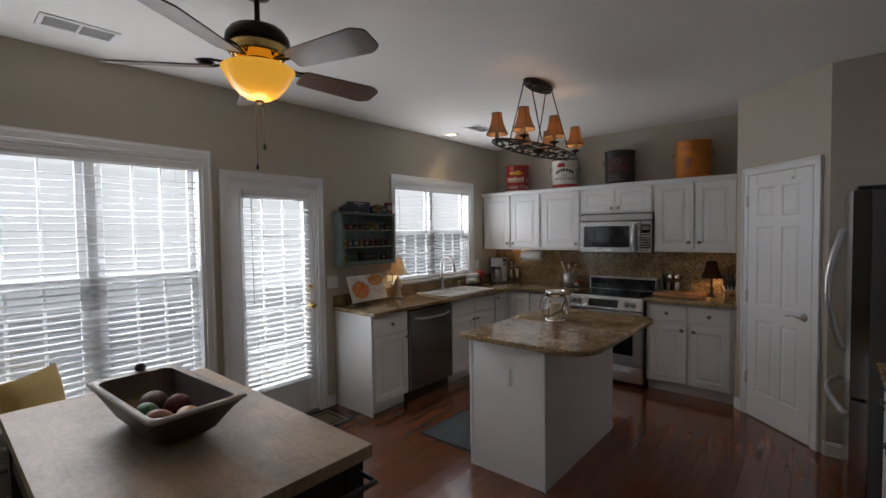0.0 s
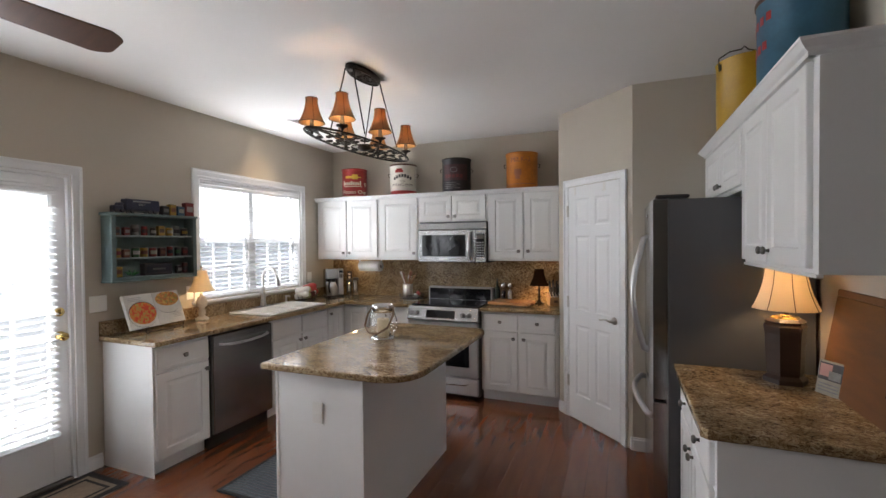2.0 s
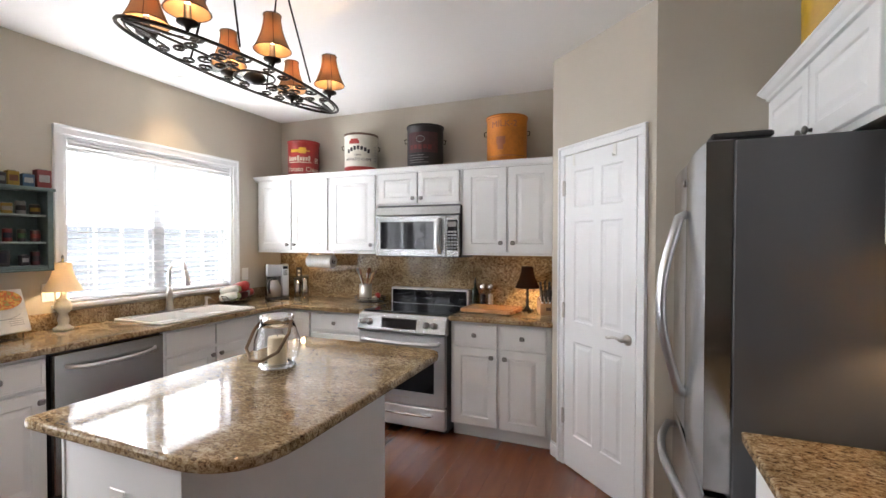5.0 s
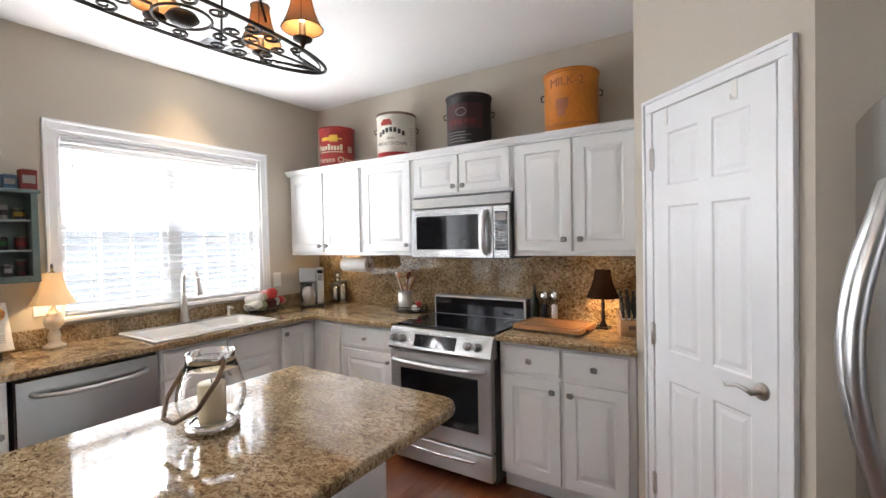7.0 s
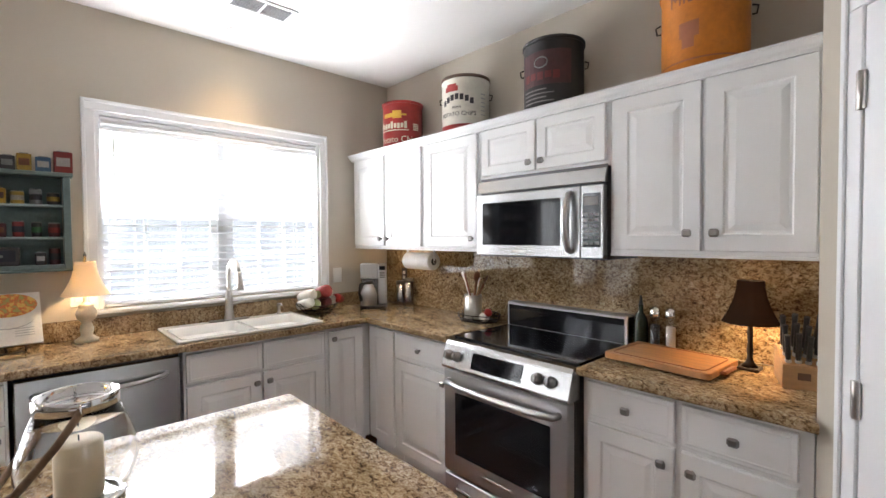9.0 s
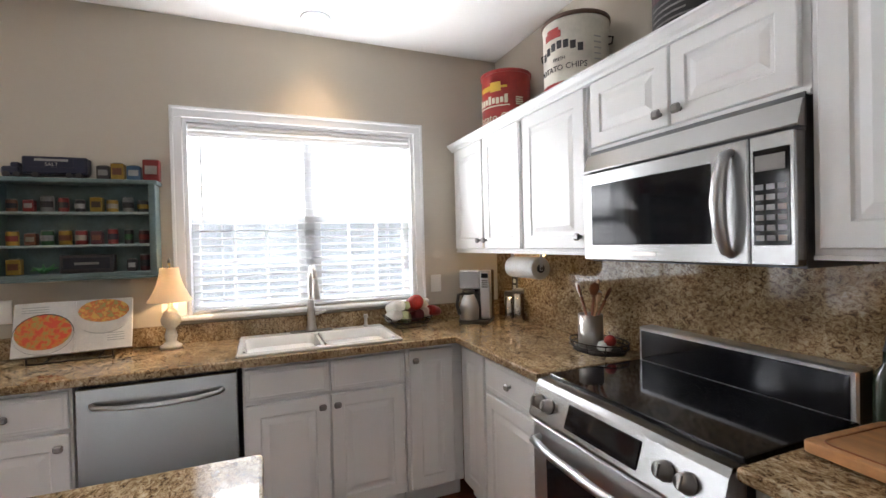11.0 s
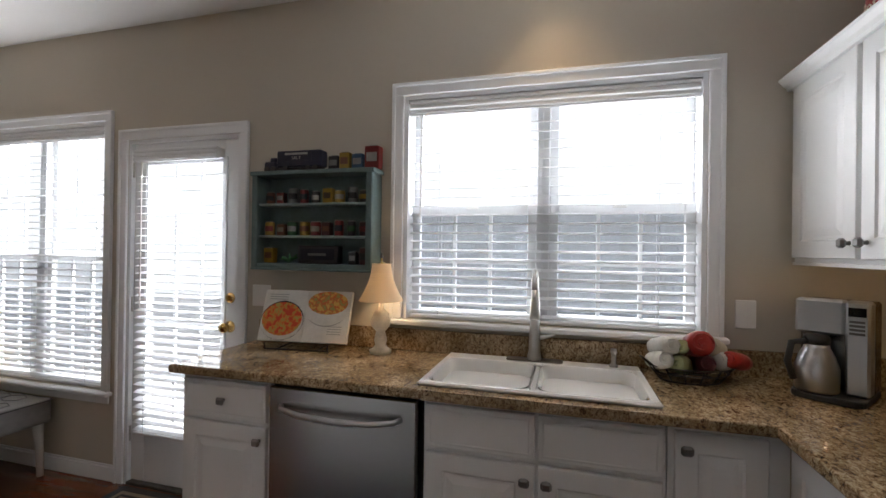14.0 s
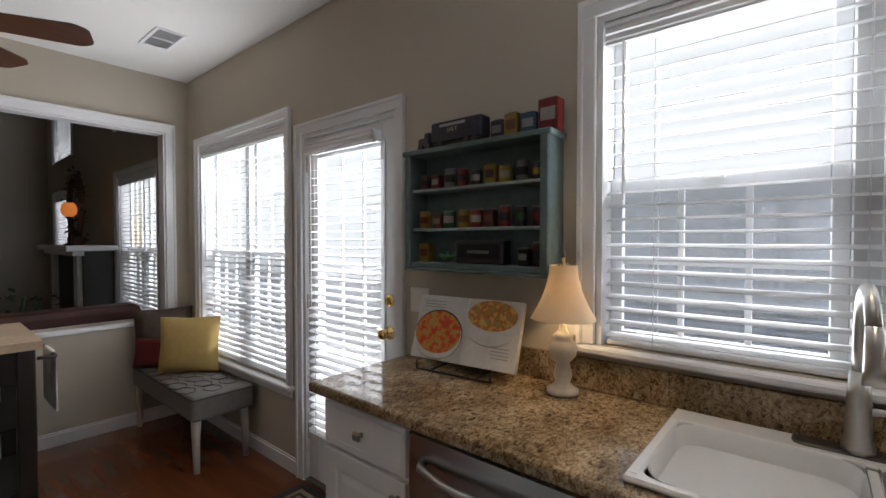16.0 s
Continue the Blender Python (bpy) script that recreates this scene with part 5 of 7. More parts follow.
def lettering(parent, body, size, material, m, radius=0.0, name="lettering"):
    """Raised letters facing -y; with a radius they are bent round an upright cylinder whose axis is the parent's z."""
    me = text_mesh(name, body, size)
    for v in me.vertices:
        x, z, d = v.co.x, v.co.y, v.co.z
        if radius:
            a = x / radius
            v.co = ((radius + d + 0.0008) * math.sin(a), -(radius + d + 0.0008) * math.cos(a), z)
        else:
            v.co = (x, -d - 0.0006, z)
    me.materials.append(material)
    ob = new(name, me)
    ob.parent = parent
    ob.matrix_basis = m
    return ob


def band(r, a0, a1, z0, z1, n=10, out=0.0012):
    """A thin curved patch on an upright cylinder between two angles (degrees, 0 faces -y)."""
    bm = BM()
    vs = []
    for k in range(n + 1):
        a = radians(a0 + (a1 - a0) * k / n)
        for rr in (r, r + out):
            for z in (z0, z1):
                vs.append((rr * math.sin(a), -rr * math.cos(a), z))
    fs = []
    for k in range(n):
        o, p = k * 4, k * 4 + 4
        fs += [(o + 2, p + 2, p + 3, o + 3), (o, o + 1, p + 1, p), (o + 1, o + 3, p + 3, p + 1), (o, p, p + 2, o + 2)]
    fs += [(0, 2, 3, 1), (4 * n, 4 * n + 1, 4 * n + 3, 4 * n + 2)]
    return bm.add(vs, fs)


C = {}
for nm, c, r in (("red", (0.42, 0.03, 0.025), 0.35), ("yellow", (0.68, 0.42, 0.04), 0.4), ("blue", (0.07, 0.20, 0.38), 0.35), ("navy", (0.013, 0.017, 0.045), 0.35), ("orange", (0.62, 0.24, 0.03), 0.4),
                 ("green", (0.05, 0.22, 0.07), 0.4), ("cream", (0.72, 0.66, 0.52), 0.5), ("dark", (0.035, 0.03, 0.035), 0.45), ("maroon", (0.14, 0.02, 0.022), 0.6), ("paper", (0.82, 0.81, 0.78), 0.6),
                 ("tomato", (0.62, 0.10, 0.03), 0.45), ("tin", (0.45, 0.45, 0.44), 0.4), ("white", (0.8, 0.79, 0.75), 0.5), ("brown", (0.12, 0.06, 0.035), 0.5), ("rust", (0.35, 0.12, 0.05), 0.5)):
    C[nm] = mat(nm + "_finish", tuple(0.85 * v for v in c), r, 0, 0.15, 12, 90, 0.03)
C["pale_green"] = mat("pale_green_finish", (0.40, 0.42, 0.22), 0.6, 0, 0.2, 20, 90, 0.05)
M["teal"] = mat("distressed_teal_paint", (0.115, 0.165, 0.165), 0.65, 0, 0.3, 9, 60, 0.08)

M["teal_worn"] = mat("worn_teal_paint", (0.24, 0.30, 0.29), 0.65, 0, 0.3, 14, 70, 0.08)
SH = pose(XW + 0.0005, 2.715, 1.30, 0, 0, 90)
SW, SHT, SD = 0.665, 0.50, 0.115
t = thing("wall_shelf", SH, "distressed teal wall shelf filled with small tins", "shelf")
part("back", B(0.03, SW - 0.03, -0.012, -0.002, 0.03, SHT - 0.022), M["teal"], t)
for a in (0.0, SW - 0.028):
    part("side", B(a, a + 0.028, -SD, -0.001, 0.012, SHT - 0.022, b=0.003), M["teal"], t)
part("top", B(-0.012, SW + 0.012, -SD - 0.012, -0.001, SHT - 0.021, SHT, b=0.004), M["teal"], t)
part("bottom", B(-0.006, SW + 0.006, -SD - 0.006, -0.001, 0.0, 0.0115, b=0.003).box(0.028, SW - 0.028, -SD, -0.012, 0.012, 0.034, 0.003), M["teal"], t)
LEV = (0.035, 0.176, 0.338)
for z in LEV[1:]:
    part("shelf_board", B(0.0285, SW - 0.0285, -SD + 0.012, -0.0125, z - 0.012, z, b=0.002), M["teal_worn"], t, "pale worn shelf board")
for a, b, c, d in ((0.0, 0.03, 0.0, SHT), (SW - 0.03, SW, 0.0, SHT)):
    part("face_frame", B(a, b, -SD - 0.008, -SD - 0.0005, 0.012, SHT - 0.022, b=0.002), M["teal"], t)


# darker copies of the finishes above, each at 0.36 of its colour
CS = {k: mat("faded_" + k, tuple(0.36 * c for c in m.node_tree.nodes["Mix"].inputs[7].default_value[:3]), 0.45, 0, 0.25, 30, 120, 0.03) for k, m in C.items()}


def tin(x, d, z, w, dp, h, colour, band_col, label, round_=False):
    t = thing("spice_tin", SH @ pose(x, d, z + 0.0006), label, "tin", "small vintage tins")
    if round_:
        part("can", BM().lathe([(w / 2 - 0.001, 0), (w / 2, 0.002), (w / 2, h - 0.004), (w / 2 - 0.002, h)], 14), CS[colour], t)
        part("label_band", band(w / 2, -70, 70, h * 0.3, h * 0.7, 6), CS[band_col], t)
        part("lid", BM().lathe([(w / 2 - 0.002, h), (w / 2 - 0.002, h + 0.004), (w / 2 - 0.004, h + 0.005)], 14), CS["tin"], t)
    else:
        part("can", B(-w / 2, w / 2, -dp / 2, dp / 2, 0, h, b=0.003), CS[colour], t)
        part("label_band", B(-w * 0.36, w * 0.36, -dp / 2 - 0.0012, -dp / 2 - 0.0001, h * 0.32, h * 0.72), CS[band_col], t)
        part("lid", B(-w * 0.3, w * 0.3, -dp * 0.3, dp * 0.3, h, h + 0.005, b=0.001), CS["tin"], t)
    return t


random.seed(4)
row3 = (("rust", "dark"), ("red", "white"), ("tin", "dark"), ("red", "dark"), ("dark", "white"), ("yellow", "brown"), ("yellow", "cream"), ("tin", "dark"), ("dark", "yellow"))
row2 = (("yellow", "red"), ("rust", "cream"), ("green", "white"), ("yellow", "rust"), ("red", "cream"), ("maroon", "rust"), ("red", "navy"), ("dark", "green"), ("maroon", "red"))
for z, row in ((LEV[2], row3), (LEV[1], row2)):
    for k, (a, b) in enumerate(row):
        w, h = random.uniform(0.040, 0.054), random.uniform(0.055, 0.078)
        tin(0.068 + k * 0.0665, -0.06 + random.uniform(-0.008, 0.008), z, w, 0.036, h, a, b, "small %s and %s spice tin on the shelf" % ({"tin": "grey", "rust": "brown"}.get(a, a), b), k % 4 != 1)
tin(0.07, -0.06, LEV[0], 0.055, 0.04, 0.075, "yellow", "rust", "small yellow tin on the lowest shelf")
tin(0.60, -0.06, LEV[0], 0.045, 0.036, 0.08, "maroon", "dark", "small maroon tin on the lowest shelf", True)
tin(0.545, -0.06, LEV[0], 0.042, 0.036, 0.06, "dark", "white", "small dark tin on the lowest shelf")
t = thing("glass_dish", SH @ pose(0.36, -0.06, LEV[0] + 0.0006), "long grey pressed-glass box on the shelf", "box")
part("box", B(-0.11, 0.11, -0.03, 0.03, 0, 0.09, b=0.005), C["dark"], t)
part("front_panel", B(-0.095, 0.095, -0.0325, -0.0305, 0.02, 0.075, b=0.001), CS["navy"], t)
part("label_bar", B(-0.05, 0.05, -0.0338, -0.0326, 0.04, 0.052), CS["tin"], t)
t = thing("toy_leaf", SH @ pose(0.18, -0.06, LEV[0] + 0.0006), "small green leafy trinket on the shelf", "trinket")
for k in range(7):
    a = k * 0.9
    part("leaf", BM().tube([(0, 0, 0.004), (0.03 * math.cos(a), 0.018 * math.sin(a), 0.025), (0.055 * math.cos(a), 0.024 * math.sin(a), 0.03 + 0.02 * math.sin(k))], 0.008, 6, taper=(0.5, 1, 0.3)), C["green"], t)
# on top of the shelf
TOP = SHT + 0.0006
t = thing("toy_truck", SH @ pose(0.25, -0.06, TOP), "navy toy delivery truck on top of the shelf", "toy truck")
part("trailer", B(-0.13, 0.125, -0.032, 0.032, 0.022, 0.105, b=0.006), C["navy"], t)
part("trailer_sign", B(-0.10, 0.07, -0.0335, -0.0321, 0.052, 0.100), C["navy"], t)
part("sign_bar", B(-0.08, 0.05, -0.0346, -0.0336, 0.082, 0.093), C["tin"], t)
lettering(t, "SALT", 0.024, C["tin"], pose(-0.015, -0.0337, 0.066))
part("cab", B(-0.21, -0.14, -0.028, 0.028, 0.014, 0.055, b=0.008).box(-0.175, -0.14, -0.026, 0.026, 0.05, 0.075, 0.006), C["navy"], t)
for x in (-0.19, -0.15, -0.08, 0.05, 0.09):
    for s in (-1, 1):
        part("wheel", BM().cyl(x, s * 0.026 + 0.006, 0.015, 0.0145, 0.012, 12, "y"), C["dark"], t)
part("chassis", B(-0.205, 0.12, -0.015, 0.015, 0.012, 0.023), C["dark"], t)
for x, w, h, a, b, lab in ((0.435, 0.055, 0.07, "dark", "tin", "dark box on top of the wall shelf"), (0.495, 0.055, 0.085, "yellow", "rust", "yellow tin on top of the wall shelf"), (0.565, 0.06, 0.075, "blue", "white", "blue tin on top of the wall shelf"), (0.642, 0.075, 0.11, "red", "white", "red and orange tin on top of the wall shelf")):
    tin(x, -0.055, TOP, w, 0.05, h, a, b, lab)

# cookbook on its stand
t = thing("cookbook", pose(-3.075, 3.03, ZT + 0.0006, 0, 0, 90 + 6), "open cookbook with food photographs on a wire stand", "book")
lean = pose(0, 0, 0.028, -20, 0, 0)
part("stand", BM().tube([(-0.16, -0.06, 0.004), (0.16, -0.06, 0.004)], 0.004, 6).tube([(-0.10, -0.06, 0.004), (-0.10, 0.09, 0.004), (-0.10, 0.07, 0.17)], 0.004, 6).tube([(0.10, -0.06, 0.004), (0.10, 0.09, 0.004), (0.10, 0.07, 0.17)], 0.004, 6).tube([(-0.16, -0.06, 0.004), (-0.16, -0.06, 0.035)], 0.004, 6).tube([(0.16, -0.06, 0.004), (0.16, -0.06, 0.035)], 0.004, 6), M["iron"], t)


def pages(x0, x1, bulge):
    bm = BM()
    n = 8
    vs = []
    for k in range(n + 1):
        x = x0 + (x1 - x0) * k / n
        y = -0.012 - bulge * math.sin(math.pi * k / n)
        vs += [(x, y, 0.0), (x, y, 0.255), (x, 0.012, 0.0), (x, 0.012, 0.255)]
    fs = []
    for k in range(n):
        o, p = 4 * k, 4 * k + 4
        fs += [(o, p, p + 1, o + 1), (o + 2, o + 3, p + 3, p + 2), (o, o + 2, p + 2, p), (o + 1, p + 1, p + 3, o + 3)]
    fs += [(0, 1, 3, 2), (4 * n, 4 * n + 2, 4 * n + 3, 4 * n + 1)]
    return bm.add(vs, fs)


lp = part("left_page", pages(-0.23, -0.001, 0.006).move(lean), C["paper"], t)
rp = part("right_page", pages(0.001, 0.23, 0.006).move(lean), C["paper"], t)


def disc(cx, cz, rx, rz, y, n=24):
    bm = BM()
    bm.add([(cx + rx * math.cos(2 * math.pi * k / n), y, cz + rz * math.sin(2 * math.pi * k / n)) for k in range(n)] + [(cx + rx * math.cos(2 * math.pi * k / n), y + 0.0008, cz + rz * math.sin(2 * math.pi * k / n)) for k in range(n)],
           [tuple(reversed(range(n)))] + [(k, (k + 1) % n, (k + 1) % n + n, k + n) for k in range(n)])
    return bm


def food(name, c1, c2, c3):
    m = mat(name, c1, 0.5, 0, 0.3, 30, 90, 0.0)
    tr = m.node_tree
    v = tr.nodes.new("ShaderNodeTexNoise")
    v.inputs["Scale"].default_value, v.inputs["Detail"].default_value = 46, 4
    co = tr.nodes.new("ShaderNodeTexCoord")
    link(tr, co.outputs["Object"], v.inputs[0])
    r = tr.nodes.new("ShaderNodeValToRGB")
    r.color_ramp.elements[0].position, r.color_ramp.elements[0].color = 0.43, (*c1, 1)
    r.color_ramp.elements[1].position, r.color_ramp.elements[1].color = 0.62, (*c3, 1)
    r.color_ramp.elements.new(0.50).color = (*c2, 1)
    link(tr, v.outputs[0], r.inputs[0])
    link(tr, r.outputs[0], tr.nodes["Principled BSDF"].inputs["Base Color"])
    return m


M["food1"] = food("printed_salad", (0.58, 0.06, 0.02), (0.62, 0.19, 0.03), (0.42, 0.34, 0.08))
M["food2"] = food("printed_vegetables", (0.66, 0.42, 0.10), (0.60, 0.12, 0.03), (0.34, 0.34, 0.09))
part("photo_plate", disc(-0.115, 0.100, 0.114, 0.098, -0.0192).move(lean), C["dark"], lp)
part("photo_rim", disc(-0.115, 0.096, 0.112, 0.092, -0.0202).move(lean), C["white"], lp)
part("photo_food", disc(-0.115, 0.108, 0.106, 0.084, -0.0212).move(lean), M["food1"], lp)
for k in range(3):
    part("text_line", BM().box(-0.20, -0.10, -0.0195, -0.0185, 0.205 + k * 0.012, 0.2085 + k * 0.012).move(lean), C["tin"], lp)
part("photo_shadow", disc(0.112, 0.158, 0.108, 0.082, -0.0187).move(lean), C["tin"], rp)
part("photo_plate", disc(0.112, 0.166, 0.116, 0.084, -0.0194).move(lean), C["white"], rp)
part("photo_food", disc(0.114, 0.194, 0.104, 0.058, -0.0206).move(lean), M["food2"], rp)
for k in range(4):
    part("text_line", BM().box(0.13, 0.20, -0.0195, -0.0185, 0.04 + k * 0.012, 0.0435 + k * 0.012).move(lean), C["tin"], rp)

# wall plates
outlet(pose(XW, 2.69, 1.155, 0, 0, 90), "wide white switch plate beside the back door", "switch", 0.115, 0.115, False)
outlet(pose(XW, 3.405, 1.155, 0, 0, 90), "white outlet plate behind the small lamp", "outlet")
outlet(pose(XW, 4.965, 1.17, 0, 0, 90), "white switch plate beside the sink window", "switch", 0.075, 0.115, False)
t = outlet(pose(-2.975, YN - 0.0215, 1.155), "dark brown outlet plate on the granite backsplash", "outlet")
for ch in t.children:
    if ch.name.startswith("plate"):
        ch.data.materials[0] = C["dark"]

# wire basket with rolled cloths
t = thing("wire_basket", pose(-3.07, 4.73, ZT + 0.0006, 0, 0, 12), "black wire basket of rolled red and white cloths", "basket")
for z, rx, ry in ((0.004, 0.075, 0.11), (0.035, 0.095, 0.135), (0.06, 0.105, 0.155)):
    part("wire_ring", BM().tube([(rx * math.cos(k * math.pi / 14), ry * math.sin(k * math.pi / 14), z) for k in range(28)], 0.003, 6, True), M["iron"], t)
for k in range(14):
    a = k * 2 * math.pi / 14
    part("wire_rib", BM().tube([(0.075 * math.cos(a), 0.11 * math.sin(a), 0.004), (0.095 * math.cos(a), 0.135 * math.sin(a), 0.035), (0.105 * math.cos(a), 0.155 * math.sin(a), 0.06)], 0.002, 5), M["iron"], t)
for s in (-1, 1):
    part("handle", BM().tube([(-0.03, s * 0.15, 0.06), (-0.02, s * 0.18, 0.085), (0.02, s * 0.18, 0.085), (0.03, s * 0.15, 0.06)], 0.003, 6), M["iron"], t)


def cloth_roll(at, turn, colour, label, r=0.036, n=0.14):
    t = thing("rolled_cloth", pose(-3.07, 4.73, ZT + 0.0006, 0, 0, 12) @ pose(*at, 0, -14, turn - 26), label, "cloth", "rolled kitchen cloths")
    bm = BM().lathe([(0.0, -n / 2), (r * 0.5, -n / 2 - 0.004), (r * 0.95, -n / 2 + 0.004), (r, -n / 4), (r * 0.96, 0), (r, n / 4), (r * 0.95, n / 2 - 0.004), (r * 0.5, n / 2 + 0.004), (0.0, n / 2)], 18, axis="x")
    for k in range(len(bm.v)):
        x, y, z = bm.v[k]
        bm.v[k] = (x + 0.004 * math.sin(y * 90), y * (1 + 0.06 * math.sin(x * 70)), z * (1 + 0.06 * math.cos(x * 60)))
    part("roll", bm, C[colour], t)
    sp = [((n / 2 + 0.003), 0.8 * r * (1 - k / 20) * math.cos(k * 0.7), 0.8 * r * (1 - k / 20) * math.sin(k * 0.7)) for k in range(19)]
    part("rolled_edge", BM().tube(sp, 0.003, 5), C[colour], t)
    return t


cloth_roll((0.0, -0.115, 0.075), 20, "white", "rolled white cloth in the basket")
cloth_roll((0.01, -0.04, 0.062), -10, "pale_green", "rolled pale green cloth in the basket")
cloth_roll((0.0, 0.045, 0.062), 12, "maroon", "rolled dark red cloth in the basket")
cloth_roll((0.0, 0.12, 0.075), -20, "white", "rolled white cloth in the basket")
cloth_roll((0.0, -0.10, 0.128), 28, "white", "rolled white cloth on top of the basket")
cloth_roll((0.0, -0.045, 0.125), 14, "pale_green", "rolled pale green cloth on top of the basket", 0.028)
cloth_roll((0.03, 0.015, 0.145), 10, "red", "rolled red cloth on top of the basket", 0.048)
cloth_roll((0.0, 0.085, 0.128), -14, "cream", "rolled cream cloth on top of the basket")
cloth_roll((0.03, 0.155, 0.085), -35, "red", "rolled red cloth at the basket's end", 0.032, 0.11)

# coffee maker, mills
t = thing("coffee_maker", pose(-3.02, 5.17, ZT + 0.0006, 0, 0, 52), "stainless steel coffee maker with thermal carafe", "coffee maker")
part("base", BM().prism(rounded([(-0.10, -0.13), (0.10, -0.13), (0.10, 0.11), (-0.10, 0.11)], [0.05, 0.05, 0.01, 0.01], 5), 0, 0.022, 0.005), M["black"], t)
part("column", B(-0.10, 0.10, 0.01, 0.11, 0.022, 0.33, b=0.008), M["steel_x"], t)
part("head", B(-0.10, 0.035, -0.055, 0.0095, 0.215, 0.335, b=0.008), M["steel"], t)
pnl = part("control_column", B(0.036, 0.10, -0.06, 0.0095, 0.022, 0.335, b=0.008), M["steel"], t)
part("display", B(0.045, 0.09, -0.0625, -0.0605, 0.285, 0.315, b=0.001), M["black_glass"], pnl)
for k in range(4):
    part("button", B(0.048, 0.087, -0.0625, -0.0605, 0.225 + k * 0.013, 0.233 + k * 0.013, b=0.001), M["pewter"], pnl)
car = part("carafe", BM().lathe([(0.058, 0.0), (0.062, 0.006), (0.062, 0.08), (0.05, 0.12), (0.036, 0.148), (0.034, 0.16)], 24, (-0.035, -0.065, 0.0225)), M["steel"], t, "steel thermal carafe")
part("lid", BM().lathe([(0.036, 0.16), (0.038, 0.18), (0.03, 0.192), (0.0, 0.194)], 20, (-0.035, -0.065, 0.0225)), M["black"], car)
part("carafe_handle", BM().tube([(-0.06, -0.09, 0.19), (-0.09, -0.125, 0.185), (-0.098, -0.135, 0.12), (-0.085, -0.12, 0.06)], 0.011, 8), M["black"], car)
for x, y, h, lab in ((-2.945, 5.375, 0.19, "short steel canister beside the coffee maker"), (-2.855, 5.385, 0.215, "tall steel canister beside the coffee maker")):
    t = thing("canister", pose(x, y, ZT + 0.0006), lab, "canister", "steel canisters")
    part("body", BM().lathe([(0.033, 0), (0.035, 0.004), (0.035, h - 0.03)], 22), M["steel_x"], t)
    part("lid", BM().lathe([(0.036, h - 0.0295), (0.036, h - 0.006), (0.026, h)], 22), M["pewter"], t)

# paper towels under the cabinet
t = thing("paper_towel_roll", pose(-2.56, 5.26, 1.29), "white paper towel roll hung under the wall cabinet", "paper towel")
part("roll", BM().lathe([(0.02, -0.14), (0.058, -0.14), (0.06, -0.137), (0.06, 0.137), (0.058, 0.14), (0.02, 0.14)], 30, axis="x"), C["paper"], t)
part("core", BM().lathe([(0.0, 0.1402), (0.024, 0.1402), (0.024, 0.1415), (0.0, 0.1415)], 16, axis="x"), C["dark"], t)
for s in (-1, 1):
    part("bracket", B(s * 0.146 - 0.003, s * 0.146 + 0.003, -0.009, 0.009, -0.012, 0.082, b=0.002), M["trim"], t)
part("rod", BM().tube([(-0.15, 0, 0), (0.15, 0, 0)], 0.008, 8), M["pewter"], t)

# utensil crock on a wire tray
t = thing("wire_tray", pose(-2.05, 5.312, ZT + 0.0006), "black wire tray beside the range", "tray")
part("tray_base", BM().lathe([(0.0, 0.0), (0.13, 0.0), (0.135, 0.004), (0.0, 0.006)], 30, squash=0.75), M["iron"], t)
for z in (0.025, 0.045):
    part("wire_ring", BM().tube([(0.15 * math.cos(k * math.pi / 16), 0.112 * math.sin(k * math.pi / 16), z) for k in range(32)], 0.003, 6, True), M["iron"], t)
for k in range(10):
    a = k * math.pi / 5
    part("wire_post", BM().tube([(0.132 * math.cos(a), 0.099 * math.sin(a), 0.003), (0.15 * math.cos(a), 0.112 * math.sin(a), 0.045)], 0.0025, 5), M["iron"], t)
t = thing("utensil_crock", pose(-2.10, 5.312, ZT + 0.0068), "brushed steel crock holding wooden spoons and spatulas", "utensil holder")
part("crock", BM().lathe([(0.054, 0), (0.056, 0.003), (0.056, 0.155), (0.052, 0.155), (0.051, 0.012), (0.0, 0.012)], 26), M["nickel"], t)
M["spoon"] = mat("beech_wood", (0.40, 0.24, 0.12), 0.55, 0, 0.2, 10, 60, 0.02, stretch=(1, 1, 6))
M["spoon_dark"] = mat("red_brown_wood", (0.22, 0.075, 0.03), 0.45, 0, 0.2, 10, 60, 0.02, stretch=(1, 1, 6))
for k, (dx, dy, ln, ml, shape) in enumerate(((-0.05, 0.0, 0.26, "plastic_white", 0), (-0.02, -0.02, 0.25, "spoon_dark", 1), (0.01, 0.02, 0.27, "spoon", 1), (0.03, -0.01, 0.26, "spoon_dark", 2), (0.05, 0.02, 0.24, "spoon_dark", 2), (0.0, 0.03, 0.22, "steel", 1), (0.06, -0.02, 0.23, "spoon", 0))):
    tip = Vector((dx * 1.8, dy * 1.8, ln * 1.14))
    root = Vector((-dx * 0.5, -dy * 0.5, 0.014))
    d = (tip - root).normalized()
    bm = BM().tube([root, tip - d * 0.05], 0.0065, 7)
    if shape == 0:
        bm.tube([tip - d * 0.06, tip - d * 0.03, tip], 0.012, 8, taper=(0.5, 1.0, 0.9))
    else:
        e = BM().lathe([(0.0, -0.035), (0.016, -0.025), (0.024, 0.0), (0.02, 0.022), (0.0, 0.034)], 14, squash=0.3 if shape == 1 else 0.18)
        e.move(Matrix.Translation(tip - d * 0.02) @ d.to_track_quat("Z", "Y").to_matrix().to_4x4())
        bm.add(e.v, e.f, True)
    part("utensil", bm, M[ml], t, {"plastic_white": "white spatula", "spoon": "pale wooden spoon", "spoon_dark": "red-brown wooden spatula", "steel": "steel spoon"}[ml])
t = thing("ceramic_rooster", pose(-1.985, 5.29, ZT + 0.0068), "small red and white ceramic ornament on the tray", "ornament")
